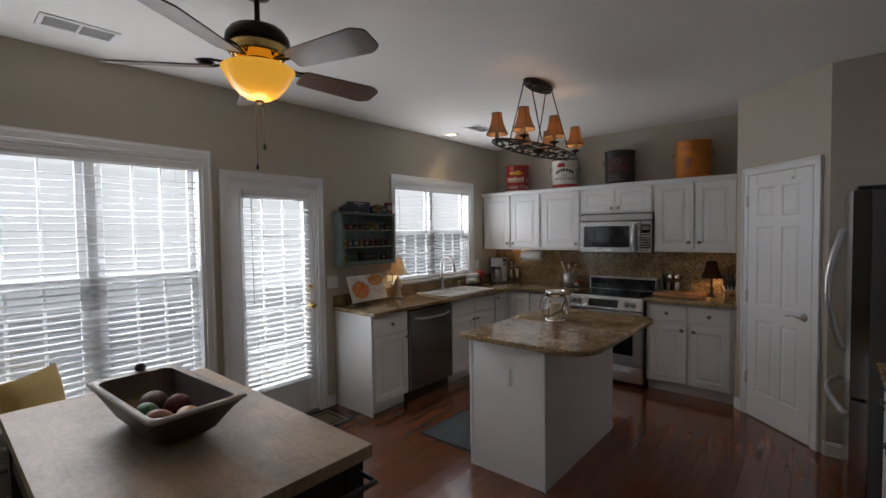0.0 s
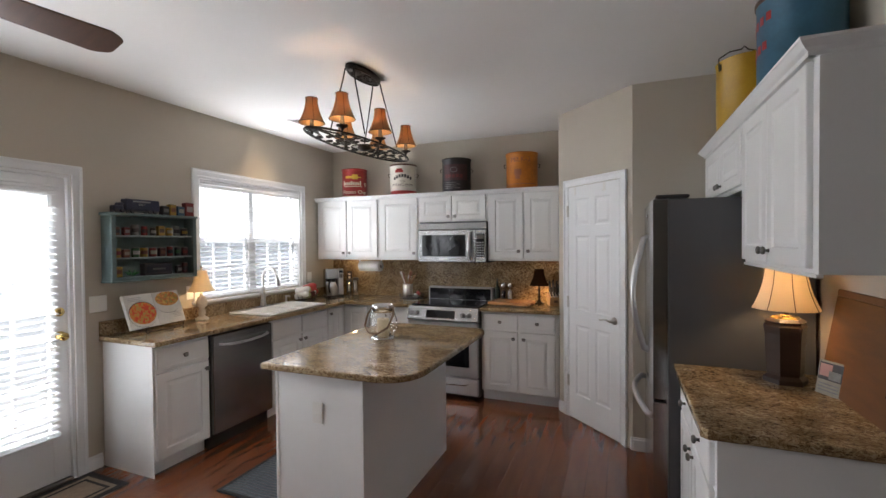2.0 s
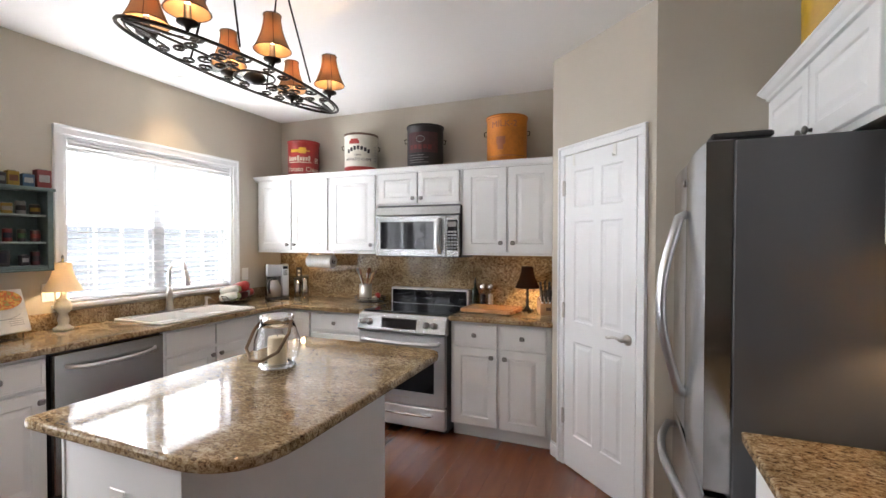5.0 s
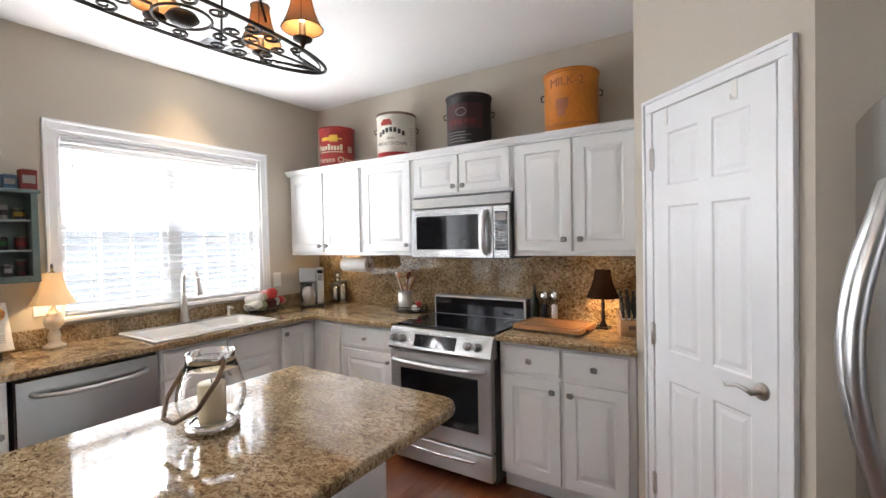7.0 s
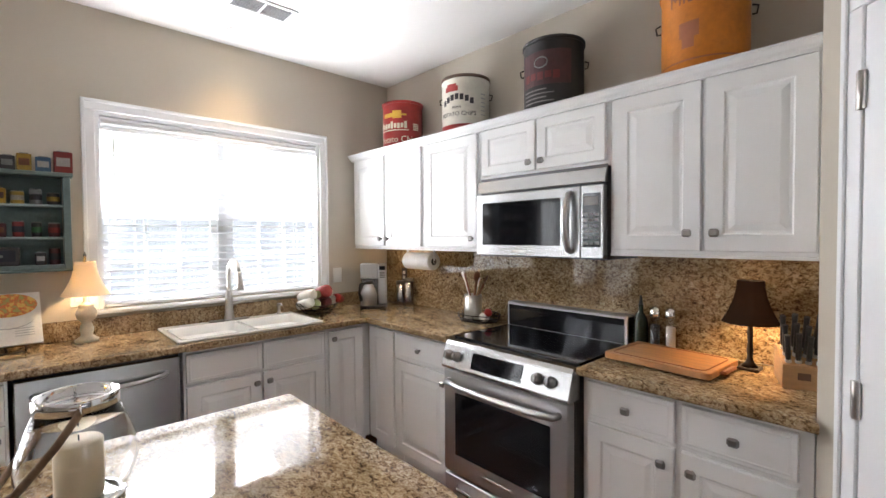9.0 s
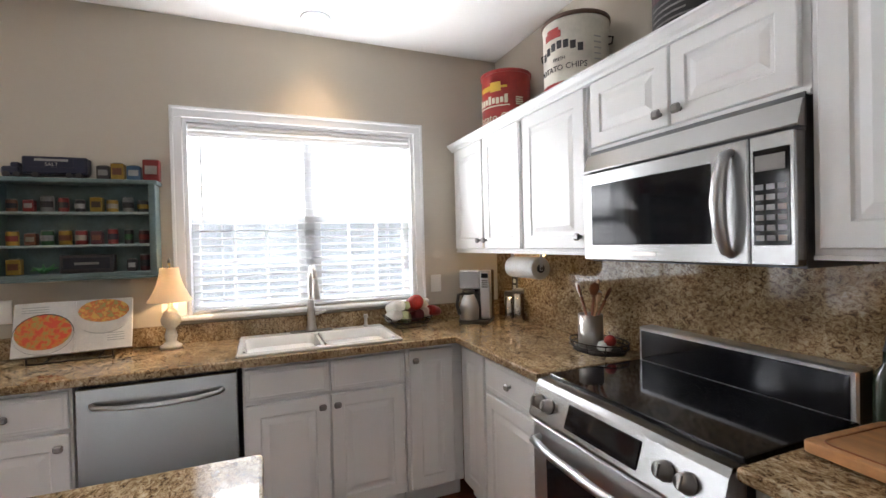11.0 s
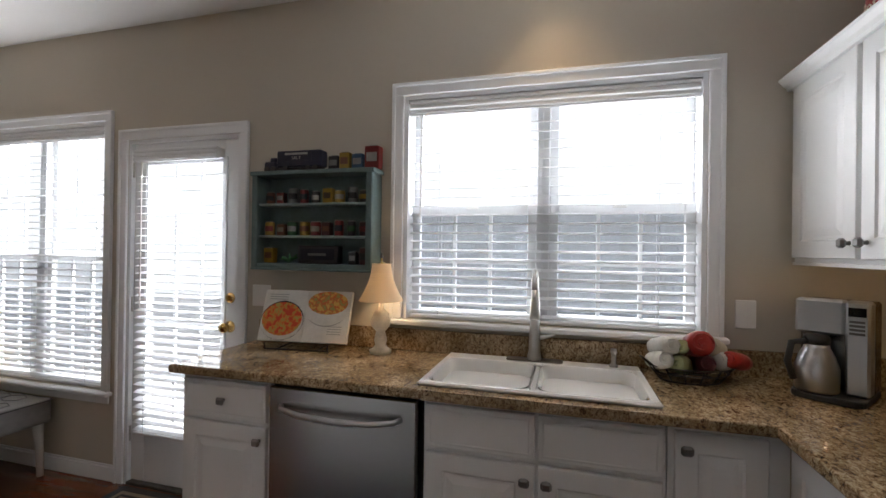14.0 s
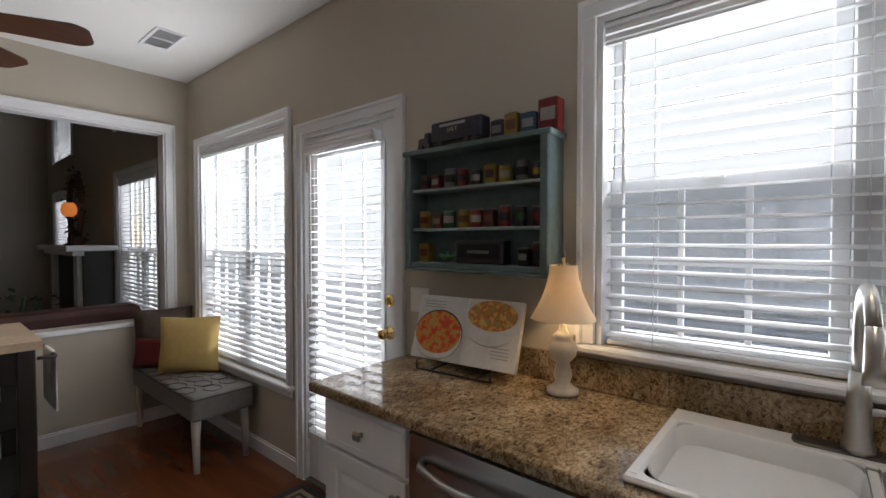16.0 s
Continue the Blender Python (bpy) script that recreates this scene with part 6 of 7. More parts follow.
part("body", BM().lathe([(0.0, 0), (0.025, 0.004), (0.034, 0.022), (0.026, 0.045), (0.0, 0.055)], 18), C["white"], t)
part("cap", BM().lathe([(0.0, 0.03), (0.022, 0.036), (0.027, 0.055), (0.018, 0.075), (0.0, 0.082)], 18, (0.022, 0.012, 0)), C["red"], t)

# beside the pantry: board, mills, bottle, knife block
M["board"] = mat("maple_board", (0.40, 0.20, 0.08), 0.38, 0, 0.38, 5, 50, 0.02, stretch=(1, 8, 1))
t = thing("cutting_board", pose(-0.845, 5.17, ZT + 0.0006, 0, 0, -4), "thick wooden cutting board with handle slots", "cutting board")
part("board", BM().prism(rounded([(-0.21, -0.15), (0.21, -0.15), (0.21, 0.15), (-0.21, 0.15)], [0.02] * 4, 4), 0.008, 0.034, 0.004), M["board"], t)
for x, y in ((-0.17, -0.11), (0.17, -0.11), (0.17, 0.11), (-0.17, 0.11)):
    part("foot", BM().cyl(x, y, 0, 0.012, 0.0085, 10), M["black"], t)
part("juice_groove", BM().tube([(x, y, 0.0342) for x, y in rounded([(-0.185, -0.125), (0.185, -0.125), (0.185, 0.125), (-0.185, 0.125)], [0.03] * 4, 4)], 0.003, 5, True), M["spoon_dark"], t)
part("end_handle", B(0.2105, 0.235, -0.06, 0.06, 0.014, 0.028, b=0.006), M["spoon_dark"], t)
for x, lab, ml in ((-0.985, "tall clear mill with dark peppercorns", "dark"), (-0.915, "tall clear mill filled with salt", "white")):
    t = thing("pepper_mill", pose(x, 5.385, ZT + 0.0006), lab, "mill", "salt and pepper mills")
    part("contents", BM().lathe([(0.020, 0.012), (0.020, 0.11), (0.0, 0.115)], 16), C[ml], t)
    g = part("glass", BM().lathe([(0.023, 0.010), (0.0235, 0.014), (0.022, 0.15), (0.021, 0.15), (0.0215, 0.014)], 18), M["pane"], t)
    g.visible_shadow = False
    part("base", BM().lathe([(0.026, 0), (0.026, 0.0095), (0.022, 0.0098)], 18), M["chrome"], t)
    part("top", BM().lathe([(0.023, 0.151), (0.026, 0.16), (0.024, 0.19), (0.012, 0.20), (0.0, 0.202)], 18), M["chrome"], t)
t = thing("oil_bottle", pose(-1.055, 5.39, ZT + 0.0006), "dark glass oil bottle with pourer", "bottle")
M["dark_glass"] = mat("dark_green_glass", (0.02, 0.03, 0.018), 0.08, 0, 0.1, bump=0)
part("bottle", BM().lathe([(0.03, 0), (0.032, 0.005), (0.032, 0.12), (0.025, 0.145), (0.012, 0.165), (0.011, 0.20)], 18), M["dark_glass"], t)
part("pourer", BM().lathe([(0.012, 0.2), (0.008, 0.215), (0.004, 0.245)], 10), M["black"], t)
t = thing("knife_block", pose(-0.425, 5.235, ZT + 0.0006, 0, 0, 18), "pale wooden knife block full of black-handled knives", "knife block")
blk = BM()
blk.add([(-0.06, -0.08, 0), (0.06, -0.08, 0), (0.06, 0.09, 0), (-0.06, 0.09, 0), (-0.06, -0.09, 0.085), (0.06, -0.09, 0.085), (0.06, 0.05, 0.125), (-0.06, 0.05, 0.125), (-0.06, 0.09, 0.115), (0.06, 0.09, 0.115)],
        [(3, 2, 1, 0), (0, 1, 5, 4), (4, 5, 6, 7), (7, 6, 9, 8), (8, 9, 2, 3), (1, 2, 9, 6, 5), (0, 4, 7, 8, 3)])
part("block", blk, M["spoon"], t)
part("emblem", BM().box(-0.018, 0.018, -0.088, -0.083, 0.035, 0.06), C["brown"], t)
for r in range(3):
    for c in range(4):
        x, s = -0.042 + c * 0.028, 0.15 + r * 0.33
        p0 = Vector((x, -0.09 + 0.14 * s, 0.085 + 0.04 * s))
        d = Vector((0.05 * (c - 1.5), -0.22 - 0.06 * r, 0.97)).normalized() * (1.0 + 0.18 * r + 0.08 * (c % 2))
        k = part("knife", BM().tube([p0, p0 + d * 0.03, p0 + d * 0.075, p0 + d * 0.10], 0.009, 6, taper=(0.8, 1, 0.9, 1.05)), M["black"], t, "black knife handle")
        part("bolster", BM().tube([p0 - d * 0.002, p0 + d * 0.010], 0.0098, 6), M["steel"], k)

# ---------------------------------------------------------------- cans and buckets over the cabinets
def big_tin(x, y, z, r, h, body, rim, label, tilt=0, handle=False):
    t = thing("storage_tin", pose(x, y, z, 0, 0, tilt), label, "tin", "vintage tins over the cabinets")
    part("body", BM().lathe([(r - 0.004, 0), (r, 0.004), (r, 0.012), (r - 0.003, 0.016), (r - 0.003, h - 0.03), (r, h - 0.026), (r, h - 0.02)], 36), body, t)
    part("lid", BM().lathe([(r + 0.001, h - 0.0195), (r + 0.004, h - 0.018), (r + 0.004, h - 0.002), (r - 0.004, h), (r - 0.012, h - 0.006), (0.0, h - 0.006)], 36), rim, t)
    if handle:
        part("ear", BM().tube([(r, 0, h * 0.72), (r + 0.02, 0, h * 0.70), (r + 0.015, 0, h * 0.62), (r, 0, h * 0.62)], 0.004, 6), M["iron"], t)
        part("ear", BM().tube([(-r, 0, h * 0.72), (-r - 0.02, 0, h * 0.70), (-r - 0.015, 0, h * 0.62), (-r, 0, h * 0.62)], 0.004, 6), M["iron"], t)
    return t


M["tin_red"] = mat("worn_red_tin", (0.27, 0.018, 0.016), 0.4, 0.1, 0.3, 9, 60, 0.04)
M["tin_white"] = mat("worn_cream_tin", (0.66, 0.63, 0.55), 0.45, 0.1, 0.15, 9, 60, 0.04)
M["tin_black"] = mat("worn_black_tin", (0.014, 0.012, 0.013), 0.5, 0.1, 0.35, 9, 60, 0.05)
M["tin_orange"] = mat("worn_orange_tin", (0.50, 0.16, 0.010), 0.5, 0.1, 0.3, 7, 60, 0.05)
ZTIN = 2.0946
t = big_tin(-2.79, 5.29, ZTIN, 0.15, 0.35, M["tin_red"], M["tin_red"], "worn red potato chip tin with cream lettering", 38)
part("label_ribbon", band(0.148, -48, -6, 0.232, 0.26), C["yellow"], t)
part("label_disc", band(0.148, -16, 10, 0.222, 0.276, 5, 0.002), C["yellow"], t)
for k in range(9):
    part("brand_shape", band(0.148, -62 + 10 * k, -54.5 + 10 * k, 0.150 + 0.004 * (k % 2), 0.186 + 0.014 * (k % 4 == 0), 3), C["cream"], t)
part("brand_swash", band(0.148, -60, 30, 0.134, 0.141), C["cream"], t)
part("ribbon_text", band(0.1492, -4, 24, 0.240, 0.252), C["yellow"], t)
lettering(t, "Potato Chips", 0.062, C["cream"], pose(0, 0, 0.07), 0.149)
for k in range(4):
    part("small_print", band(0.148, 44, 62, 0.14 + k * 0.013, 0.147 + k * 0.013, 3), C["cream"], t)
part("foot_band", band(0.148, -80, 80, 0.016, 0.028), C["cream"], t)
t = big_tin(-2.125, 5.28, ZTIN, 0.152, 0.355, M["tin_white"], C["brown"], "cream potato chip tin with red band and dark lid", 30, True)
part("red_band", band(0.150, -180, 180, 0.012, 0.055, 40), C["red"], t)
part("top_emblem", band(0.150, -40, -4, 0.255, 0.285), C["red"], t)
part("top_emblem", band(0.150, -34, -8, 0.285, 0.30), C["red"], t)
for k in range(7):
    part("brand_shape", band(0.150, -48 + k * 12, -39 + k * 12, 0.175 + 0.028 * math.sin(k * math.pi / 6), 0.21 + 0.028 * math.sin(k * math.pi / 6), 3), C["dark"], t)
lettering(t, "FRESH", 0.022, C["dark"], pose(0, 0, 0.155, 0, 0, -8), 0.151)
lettering(t, "POTATO CHIPS", 0.036, C["dark"], pose(0, 0, 0.115, 0, 0, -8), 0.151)
for k in range(6):
    part("small_print", band(0.150, 52, 66, 0.11 + k * 0.025, 0.116 + k * 0.025, 3), C["tin"], t)
t = big_tin(-1.475, 5.28, ZTIN, 0.158, 0.37, M["tin_black"], M["tin_black"], "black tin with faded maroon print", 24, True)
part("faded_panel", band(0.1555, -60, 42, 0.13, 0.30), mat("faded_maroon_print", (0.05, 0.014, 0.017), 0.55, 0, 0.4, 14, 60, 0.03), t)
em_ring = BM().tube([(0.1575 * math.sin(radians(-15 + 13 * math.cos(k * math.pi / 10))), -0.1575 * math.cos(radians(-15 + 13 * math.cos(k * math.pi / 10))), 0.242 + 0.026 * math.sin(k * math.pi / 10)) for k in range(20)], 0.0035, 6, True)
part("emblem", em_ring, CS["tin"], t)
for k in range(5):
    part("brand_shape", band(0.1568, -52 + 15 * k, -40 + 15 * k, 0.155 + 0.006 * (k % 2), 0.195, 3), C["maroon"], t)
for k in range(4):
    part("small_print", band(0.1555, -56, 10 - 14 * (k % 2), 0.045 + k * 0.02, 0.051 + k * 0.02, 6), mat("faded_print", (0.16, 0.15, 0.15), 0.5, 0, 0.4, 30), t)
t = big_tin(-0.755, 5.28, ZTIN, 0.162, 0.375, M["tin_orange"], M["tin_orange"], "orange milk tin with faded red lettering", 14, True)
lettering(t, "MILK-2", 0.07, C["rust"], pose(0, 0, 0.295, 0, 0, -8), 0.161)
part("emblem", band(0.159, -30, -4, 0.14, 0.20, 4), C["rust"], t)
part("emblem", band(0.159, -26, -10, 0.10, 0.14, 4), C["rust"], t)
part("base_line", band(0.159, -80, 60, 0.05, 0.056), C["rust"], t)

t = thing("bucket", pose(0.89, 3.80, 2.1686, 0, 0, 20), "yellow painted metal bucket with wire bail handle", "bucket")
M["bucket"] = mat("yellow_bucket_paint", (0.46, 0.27, 0.012), 0.42, 0, 0.18, 8, 60, 0.04)
part("body", BM().lathe([(0.155, 0), (0.16, 0.004), (0.162, 0.428), (0.166, 0.433), (0.166, 0.44), (0.159, 0.44), (0.156, 0.01), (0.0, 0.01)], 36), M["bucket"], t)
for s in (-1, 1):
    part("ear", B(s * 0.163 - 0.005, s * 0.163 + 0.005, -0.012, 0.012, 0.385, 0.425, b=0.004), M["iron"], t)
part("bail_handle", BM().tube([(-0.17, 0, 0.40), (-0.165, 0.01, 0.46), (-0.09, 0.03, 0.51), (-0.02, 0.035, 0.525), (0.0, 0.037, 0.545), (0.02, 0.035, 0.525), (0.09, 0.03, 0.51), (0.165, 0.01, 0.46), (0.17, 0, 0.40)], 0.004, 6), M["iron"], t)
M["tin_blue"] = mat("worn_blue_tin", (0.04, 0.13, 0.20), 0.45, 0.1, 0.2, 8, 60, 0.04)
t = big_tin(0.90, 3.02, 2.1686, 0.155, 0.42, M["tin_blue"], C["brown"], "blue tin with red lettering over the side cabinets", -80)
for k in range(5):
    part("red_mark", band(0.153, -44 + 13 * k, -35 + 13 * k, 0.165 + 0.008 * k, 0.20 + 0.008 * k, 3), C["red"], t)
    part("red_mark", band(0.153, -40 + 14 * k, -31 + 14 * k, 0.28 + 0.008 * k, 0.315 + 0.008 * k, 3), C["red"], t)

# ---------------------------------------------------------------- side counter
M["bread_board"] = mat("old_pine_board", (0.14, 0.06, 0.022), 0.5, 0, 0.28, 4, 50, 0.03, stretch=(1, 1, 7))
t = thing("dough_board", pose(1.015, 2.80, ZT + 0.0006, 0, 9, 0), "large old wooden board leaning against the wall", "board")
part("board", BM().prism(rounded([(-0.012, -0.33), (0.012, -0.33), (0.012, 0.33), (-0.012, 0.33)], [0.004] * 4, 2), 0.0, 0.40, 0.004), M["bread_board"], t)
part("batten", B(-0.013, 0.013, -0.33, 0.33, 0.401, 0.43, b=0.004), M["bread_board"], t)
part("handle", BM().tube([(-0.014, -0.22, 0.10), (-0.034, -0.22, 0.12), (-0.034, -0.22, 0.20), (-0.014, -0.22, 0.22)], 0.006, 6), M["iron"], t)
t = thing("photo_card", pose(0.985, 2.98, ZT + 0.0006, 0, 0, -62), "small upright card with a pink and grey photograph", "card")
ln = pose(0, 0, 0, -10, 0, 0)
part("card", BM().box(-0.055, 0.055, -0.004, 0.0, 0.0, 0.14, 0.001).move(ln), CS["cream"], t)
part("picture", BM().box(-0.05, 0.05, -0.0055, -0.0042, 0.06, 0.132).move(ln), C["dark"], t)
part("picture_patch", BM().box(-0.045, 0.005, -0.0066, -0.0056, 0.075, 0.125).move(ln), mat("pink_print", (0.40, 0.20, 0.18), 0.5), t)
part("picture_patch", BM().box(-0.005, 0.045, -0.0072, -0.0067, 0.065, 0.10).move(ln), CS["tin"], t)
for k in range(3):
    part("text_line", BM().box(-0.045, 0.04, -0.0052, -0.0042, 0.015 + k * 0.013, 0.02 + k * 0.013).move(ln), CS["tin"], t)
part("easel_foot", BM().box(-0.02, 0.02, 0.0, 0.04, 0.0, 0.003), CS["cream"], t)

# lantern on the island
t = thing("candle_lantern", pose(-1.27, 3.285, ZT + 0.0006), "clear glass hurricane lantern with cream candle and rope handle", "lantern")
g = [(0.062, 0.022), (0.085, 0.05), (0.098, 0.09), (0.094, 0.13), (0.078, 0.18), (0.065, 0.215)]
gl = part("glass", BM().lathe(g + [(r - 0.0025, z) for r, z in reversed(g)], 32), M["glass"], t, "clear glass globe")
gl.visible_shadow = False
part("base_ring", BM().lathe([(0.072, 0.0), (0.076, 0.003), (0.076, 0.022), (0.070, 0.025), (0.0, 0.02)], 32), M["chrome"], t)
part("top_ring", BM().lathe([(0.0665, 0.205), (0.069, 0.206), (0.069, 0.232), (0.066, 0.234), (0.064, 0.232), (0.064, 0.207)], 32), M["chrome"], t)
part("candle", BM().lathe([(0.0, 0.0255), (0.038, 0.0255), (0.040, 0.03), (0.040, 0.135), (0.036, 0.14), (0.0, 0.136)], 24), mat("cream_wax", (0.72, 0.60, 0.40), 0.5, 0, 0.06), t)
part("wick", BM().cyl(0, 0, 0.137, 0.0015, 0.012, 5), M["black"], t)
M["rope"] = mat("brown_rope", (0.20, 0.13, 0.08), 0.8, 0, 0.3, 60, 200, 0.2)
part("rope_handle", BM().tube([(0.075, 0.0, 0.215), (0.095, -0.035, 0.17), (0.085, -0.09, 0.10), (0.03, -0.125, 0.065), (-0.03, -0.125, 0.065), (-0.085, -0.09, 0.10), (-0.095, -0.035, 0.17), (-0.075, 0.0, 0.215)], 0.007, 8), M["rope"], t)
for s in (-1, 1):
    part("handle_ring", BM().tube([(s * 0.072 + s * 0.012 * math.cos(k * math.pi / 6), 0, 0.217 + 0.012 * math.sin(k * math.pi / 6)) for k in range(12)], 0.002, 5, True), M["chrome"], t)

# ---------------------------------------------------------------- mats
def floor_mat_thing(m, w, d, label, field, borders):
    t = thing("floor_mat", m, label, "mat")
    part("field", BM().prism(rounded([(-w / 2, -d / 2), (w / 2, -d / 2), (w / 2, d / 2), (-w / 2, d / 2)], [0.015] * 4, 3), 0.0008, 0.009, 0.003), field, t)
    for ins, wd, ml in borders:
        a, b = w / 2 - ins, d / 2 - ins
        bm = BM().box(-a, a, -b, -b + wd, 0.0085, 0.0105).box(-a, a, b - wd, b, 0.0085, 0.0105).box(-a, -a + wd, -b + wd, b - wd, 0.0085, 0.0105).box(a - wd, a, -b + wd, b - wd, 0.0085, 0.0105)
        part("border", bm, ml, t)
    return t


M["mat_tan"] = mat("tan_woven_mat", (0.23, 0.18, 0.13), 0.95, 0, 0.2, 40, 300, 0.2)
M["mat_dark"] = mat("black_woven_mat", (0.02, 0.018, 0.018), 0.95, 0, 0.2, 40, 300, 0.2)
M["mat_blue"] = mat("blue_grey_woven_mat", (0.07, 0.085, 0.10), 0.95, 0, 0.35, 60, 300, 0.25)
floor_mat_thing(pose(-2.99, 2.20, 0), 0.40, 0.82, "tan doormat with black borders at the back door", M["mat_tan"], ((0.001, 0.045, M["mat_dark"]), (0.075, 0.018, M["mat_dark"])))
t = floor_mat_thing(pose(-1.925, 3.40, 0), 0.52, 1.30, "blue-grey woven runner between island and sink", M["mat_blue"], ((0.001, 0.02, M["mat_dark"]),))
for k in range(46):
    z = -0.62 + k * 0.027
    part("woven_ridge", BM().tube([(-0.235, z, 0.0092), (-0.118, z + 0.012, 0.0092), (0.0, z, 0.0092), (0.118, z + 0.012, 0.0092), (0.235, z, 0.0092)], 0.0035, 4), mat("pale_yarn", (0.17, 0.18, 0.19), 0.95) if k == 0 else bpy.data.materials["pale_yarn"], t)

# ---------------------------------------------------------------- breakfast nook
M["butcher"] = mat("pale_worn_butcher_block", (0.42, 0.315, 0.215), 0.45, 0, 0.42, 3, 40, 0.03, stretch=(1, 1.6, 1))
TX0, TX1, TY0, TY1, TZ = -2.15, -0.85, 0.40, 1.145, 0.93
t = thing("work_table", pose(0, 0, 0), "dark wooden work table with pale butcher-block top", "table")
for k in range(9):
    ya, yb = TY0 + (TY1 - TY0) * k / 9, TY0 + (TY1 - TY0) * (k + 1) / 9
    part("top_plank", B(TX0, TX1, ya + 0.00005, yb - 0.00005, TZ - 0.04, TZ, b=0.0004), M["butcher"], t)
M["black_wood"] = mat("black_painted_wood", (0.018, 0.014, 0.012), 0.45, 0, 0.3, 6, 60, 0.03)
for x in (TX0 + 0.06, TX1 - 0.06):
    for y in (TY0 + 0.05, TY1 - 0.05):
        part("leg", B(x - 0.035, x + 0.035, y - 0.035, y + 0.035, 0, TZ - 0.041, b=0.004), M["black_wood"], t)
for y in (TY0 + 0.035, TY1 - 0.035):
    part("apron", B(TX0 + 0.096, TX1 - 0.096, y - 0.012, y + 0.012, TZ - 0.20, TZ - 0.041, b=0.002), M["black_wood"], t)
for x in (TX0 + 0.045, TX1 - 0.045):
    part("apron", B(x - 0.012, x + 0.012, TY0 + 0.086, TY1 - 0.086, TZ - 0.20, TZ - 0.041, b=0.002), M["black_wood"], t)
for z in (0.17, 0.50):
    part("lower_shelf", B(TX0 + 0.03, TX1 - 0.03, TY0 + 0.09, TY1 - 0.09, z - 0.02, z, b=0.003), M["black_wood"], t)
for x, xx in ((TX0, -1), (TX1, 1)):
    part("towel_bar", BM().tube([(x + 0.02 * -xx, TY0 + 0.15, TZ - 0.09), (x + 0.05 * xx, TY0 + 0.15, TZ - 0.09), (x + 0.05 * xx, TY1 - 0.03, TZ - 0.09), (x + 0.02 * -xx, TY1 - 0.03, TZ - 0.09)], 0.009, 8), M["black_wood"], t)
t = thing("dish_towel", pose(TX0 - 0.05, 0.96, TZ - 0.08), "white dish towel hung over the table's bar", "towel")
bm = BM()
n = 12
vs = []
for k in range(n + 1):
    y = -0.10 + 0.20 * k / n
    wv = 0.006 * math.sin(k * 1.6)
    for x, z in ((-0.013 + wv, -0.31), (-0.013 + wv * 0.5, -0.12), (-0.011, 0.0), (0.0, 0.004), (0.011, 0.0), (0.013, -0.12), (0.014 - wv, -0.27)):
        vs.append((x, y, z))
fs = [(k * 7 + i, k * 7 + i + 1, (k + 1) * 7 + i + 1, (k + 1) * 7 + i) for k in range(n) for i in range(6)]
bm.add(vs, fs, True)
bm.add([(x + (0.003 if x < 0 else -0.003), y, z - 0.003) for x, y, z in vs], [f[::-1] for f in fs], True)
part("cloth", bm, C["white"], t)
for k in range(9):
    solo("magazine", B(-1.95, -1.65, 0.55, 0.78, 0.1705 + k * 0.009, 0.1785 + k * 0.009, b=0.001), C["paper" if k % 2 else "tin"], "magazine stacked on the table's lower shelf", "magazine", "stacked magazines", m=pose(0, 0, 0) @ pose(random.uniform(-0.01, 0.01), random.uniform(-0.01, 0.01), 0))
t = thing("serving_platter", pose(-1.85, 0.75, 0.5005), "stack of grey platters on the table's shelf", "platter")
for k in range(3):
    part("platter", BM().lathe([(0.06, k * 0.02), (0.10, 0.004 + k * 0.02), (0.17, 0.028 + k * 0.02), (0.172, 0.032 + k * 0.02), (0.10, 0.012 + k * 0.02), (0.0, 0.008 + k * 0.02)], 30), C["tin"], t)

# carved dough bowl with fruit
t = thing("dough_bowl", pose(-1.51, 0.765, TZ + 0.0006, 0, 0, 3), "rectangular carved dark wooden dough bowl", "bowl")
M["bowl_out"] = mat("dark_carved_wood", (0.04, 0.017, 0.010), 0.4, 0, 0.3, 6, 60, 0.05)
M["bowl_rim"] = mat("worn_pale_rim", (0.42, 0.37, 0.32), 0.5, 0, 0.25, 8, 60, 0.05)


def rrect(a, b, r, z, n=6):
    return [(0.9 * x, y, z) for x, y in rounded([(-a, -b), (a, -b), (a, b), (-a, b)], [r] * 4, n)]


def skin(loops, cap0=True, cap1=False):
    bm = BM()
    n = len(loops[0])
    bm.add([v for l in loops for v in l], [(k * n + i, k * n + (i + 1) % n, (k + 1) * n + (i + 1) % n, (k + 1) * n + i) for k in range(len(loops) - 1) for i in range(n)], True)
    if cap0:
        bm.add(loops[0], [tuple(reversed(range(n)))])
    if cap1:
        bm.add(loops[-1], [tuple(range(n))])
    return bm


def sag(loop):
    return [(x, y, z + 0.020 * (x / 0.33) ** 2) for x, y, z in loop]


part("outer", skin([rrect(0.18, 0.065, 0.04, 0.0), rrect(0.23, 0.095, 0.045, 0.03), sag(rrect(0.29, 0.125, 0.04, 0.085)), sag(rrect(0.325, 0.14, 0.03, 0.112))]), M["bowl_out"], t)
part("rim", skin([sag(rrect(0.325, 0.14, 0.03, 0.1122)), sag(rrect(0.337, 0.148, 0.03, 0.118)), sag(rrect(0.337, 0.148, 0.03, 0.126)), sag(rrect(0.302, 0.124, 0.04, 0.126))], False), M["bowl_rim"], t)
part("hollow", skin([sag(rrect(0.302, 0.124, 0.04, 0.1255)), rrect(0.25, 0.10, 0.05, 0.07), rrect(0.19, 0.07, 0.05, 0.025), rrect(0.10, 0.04, 0.03, 0.018)], False, True), M["bowl_out"], t)
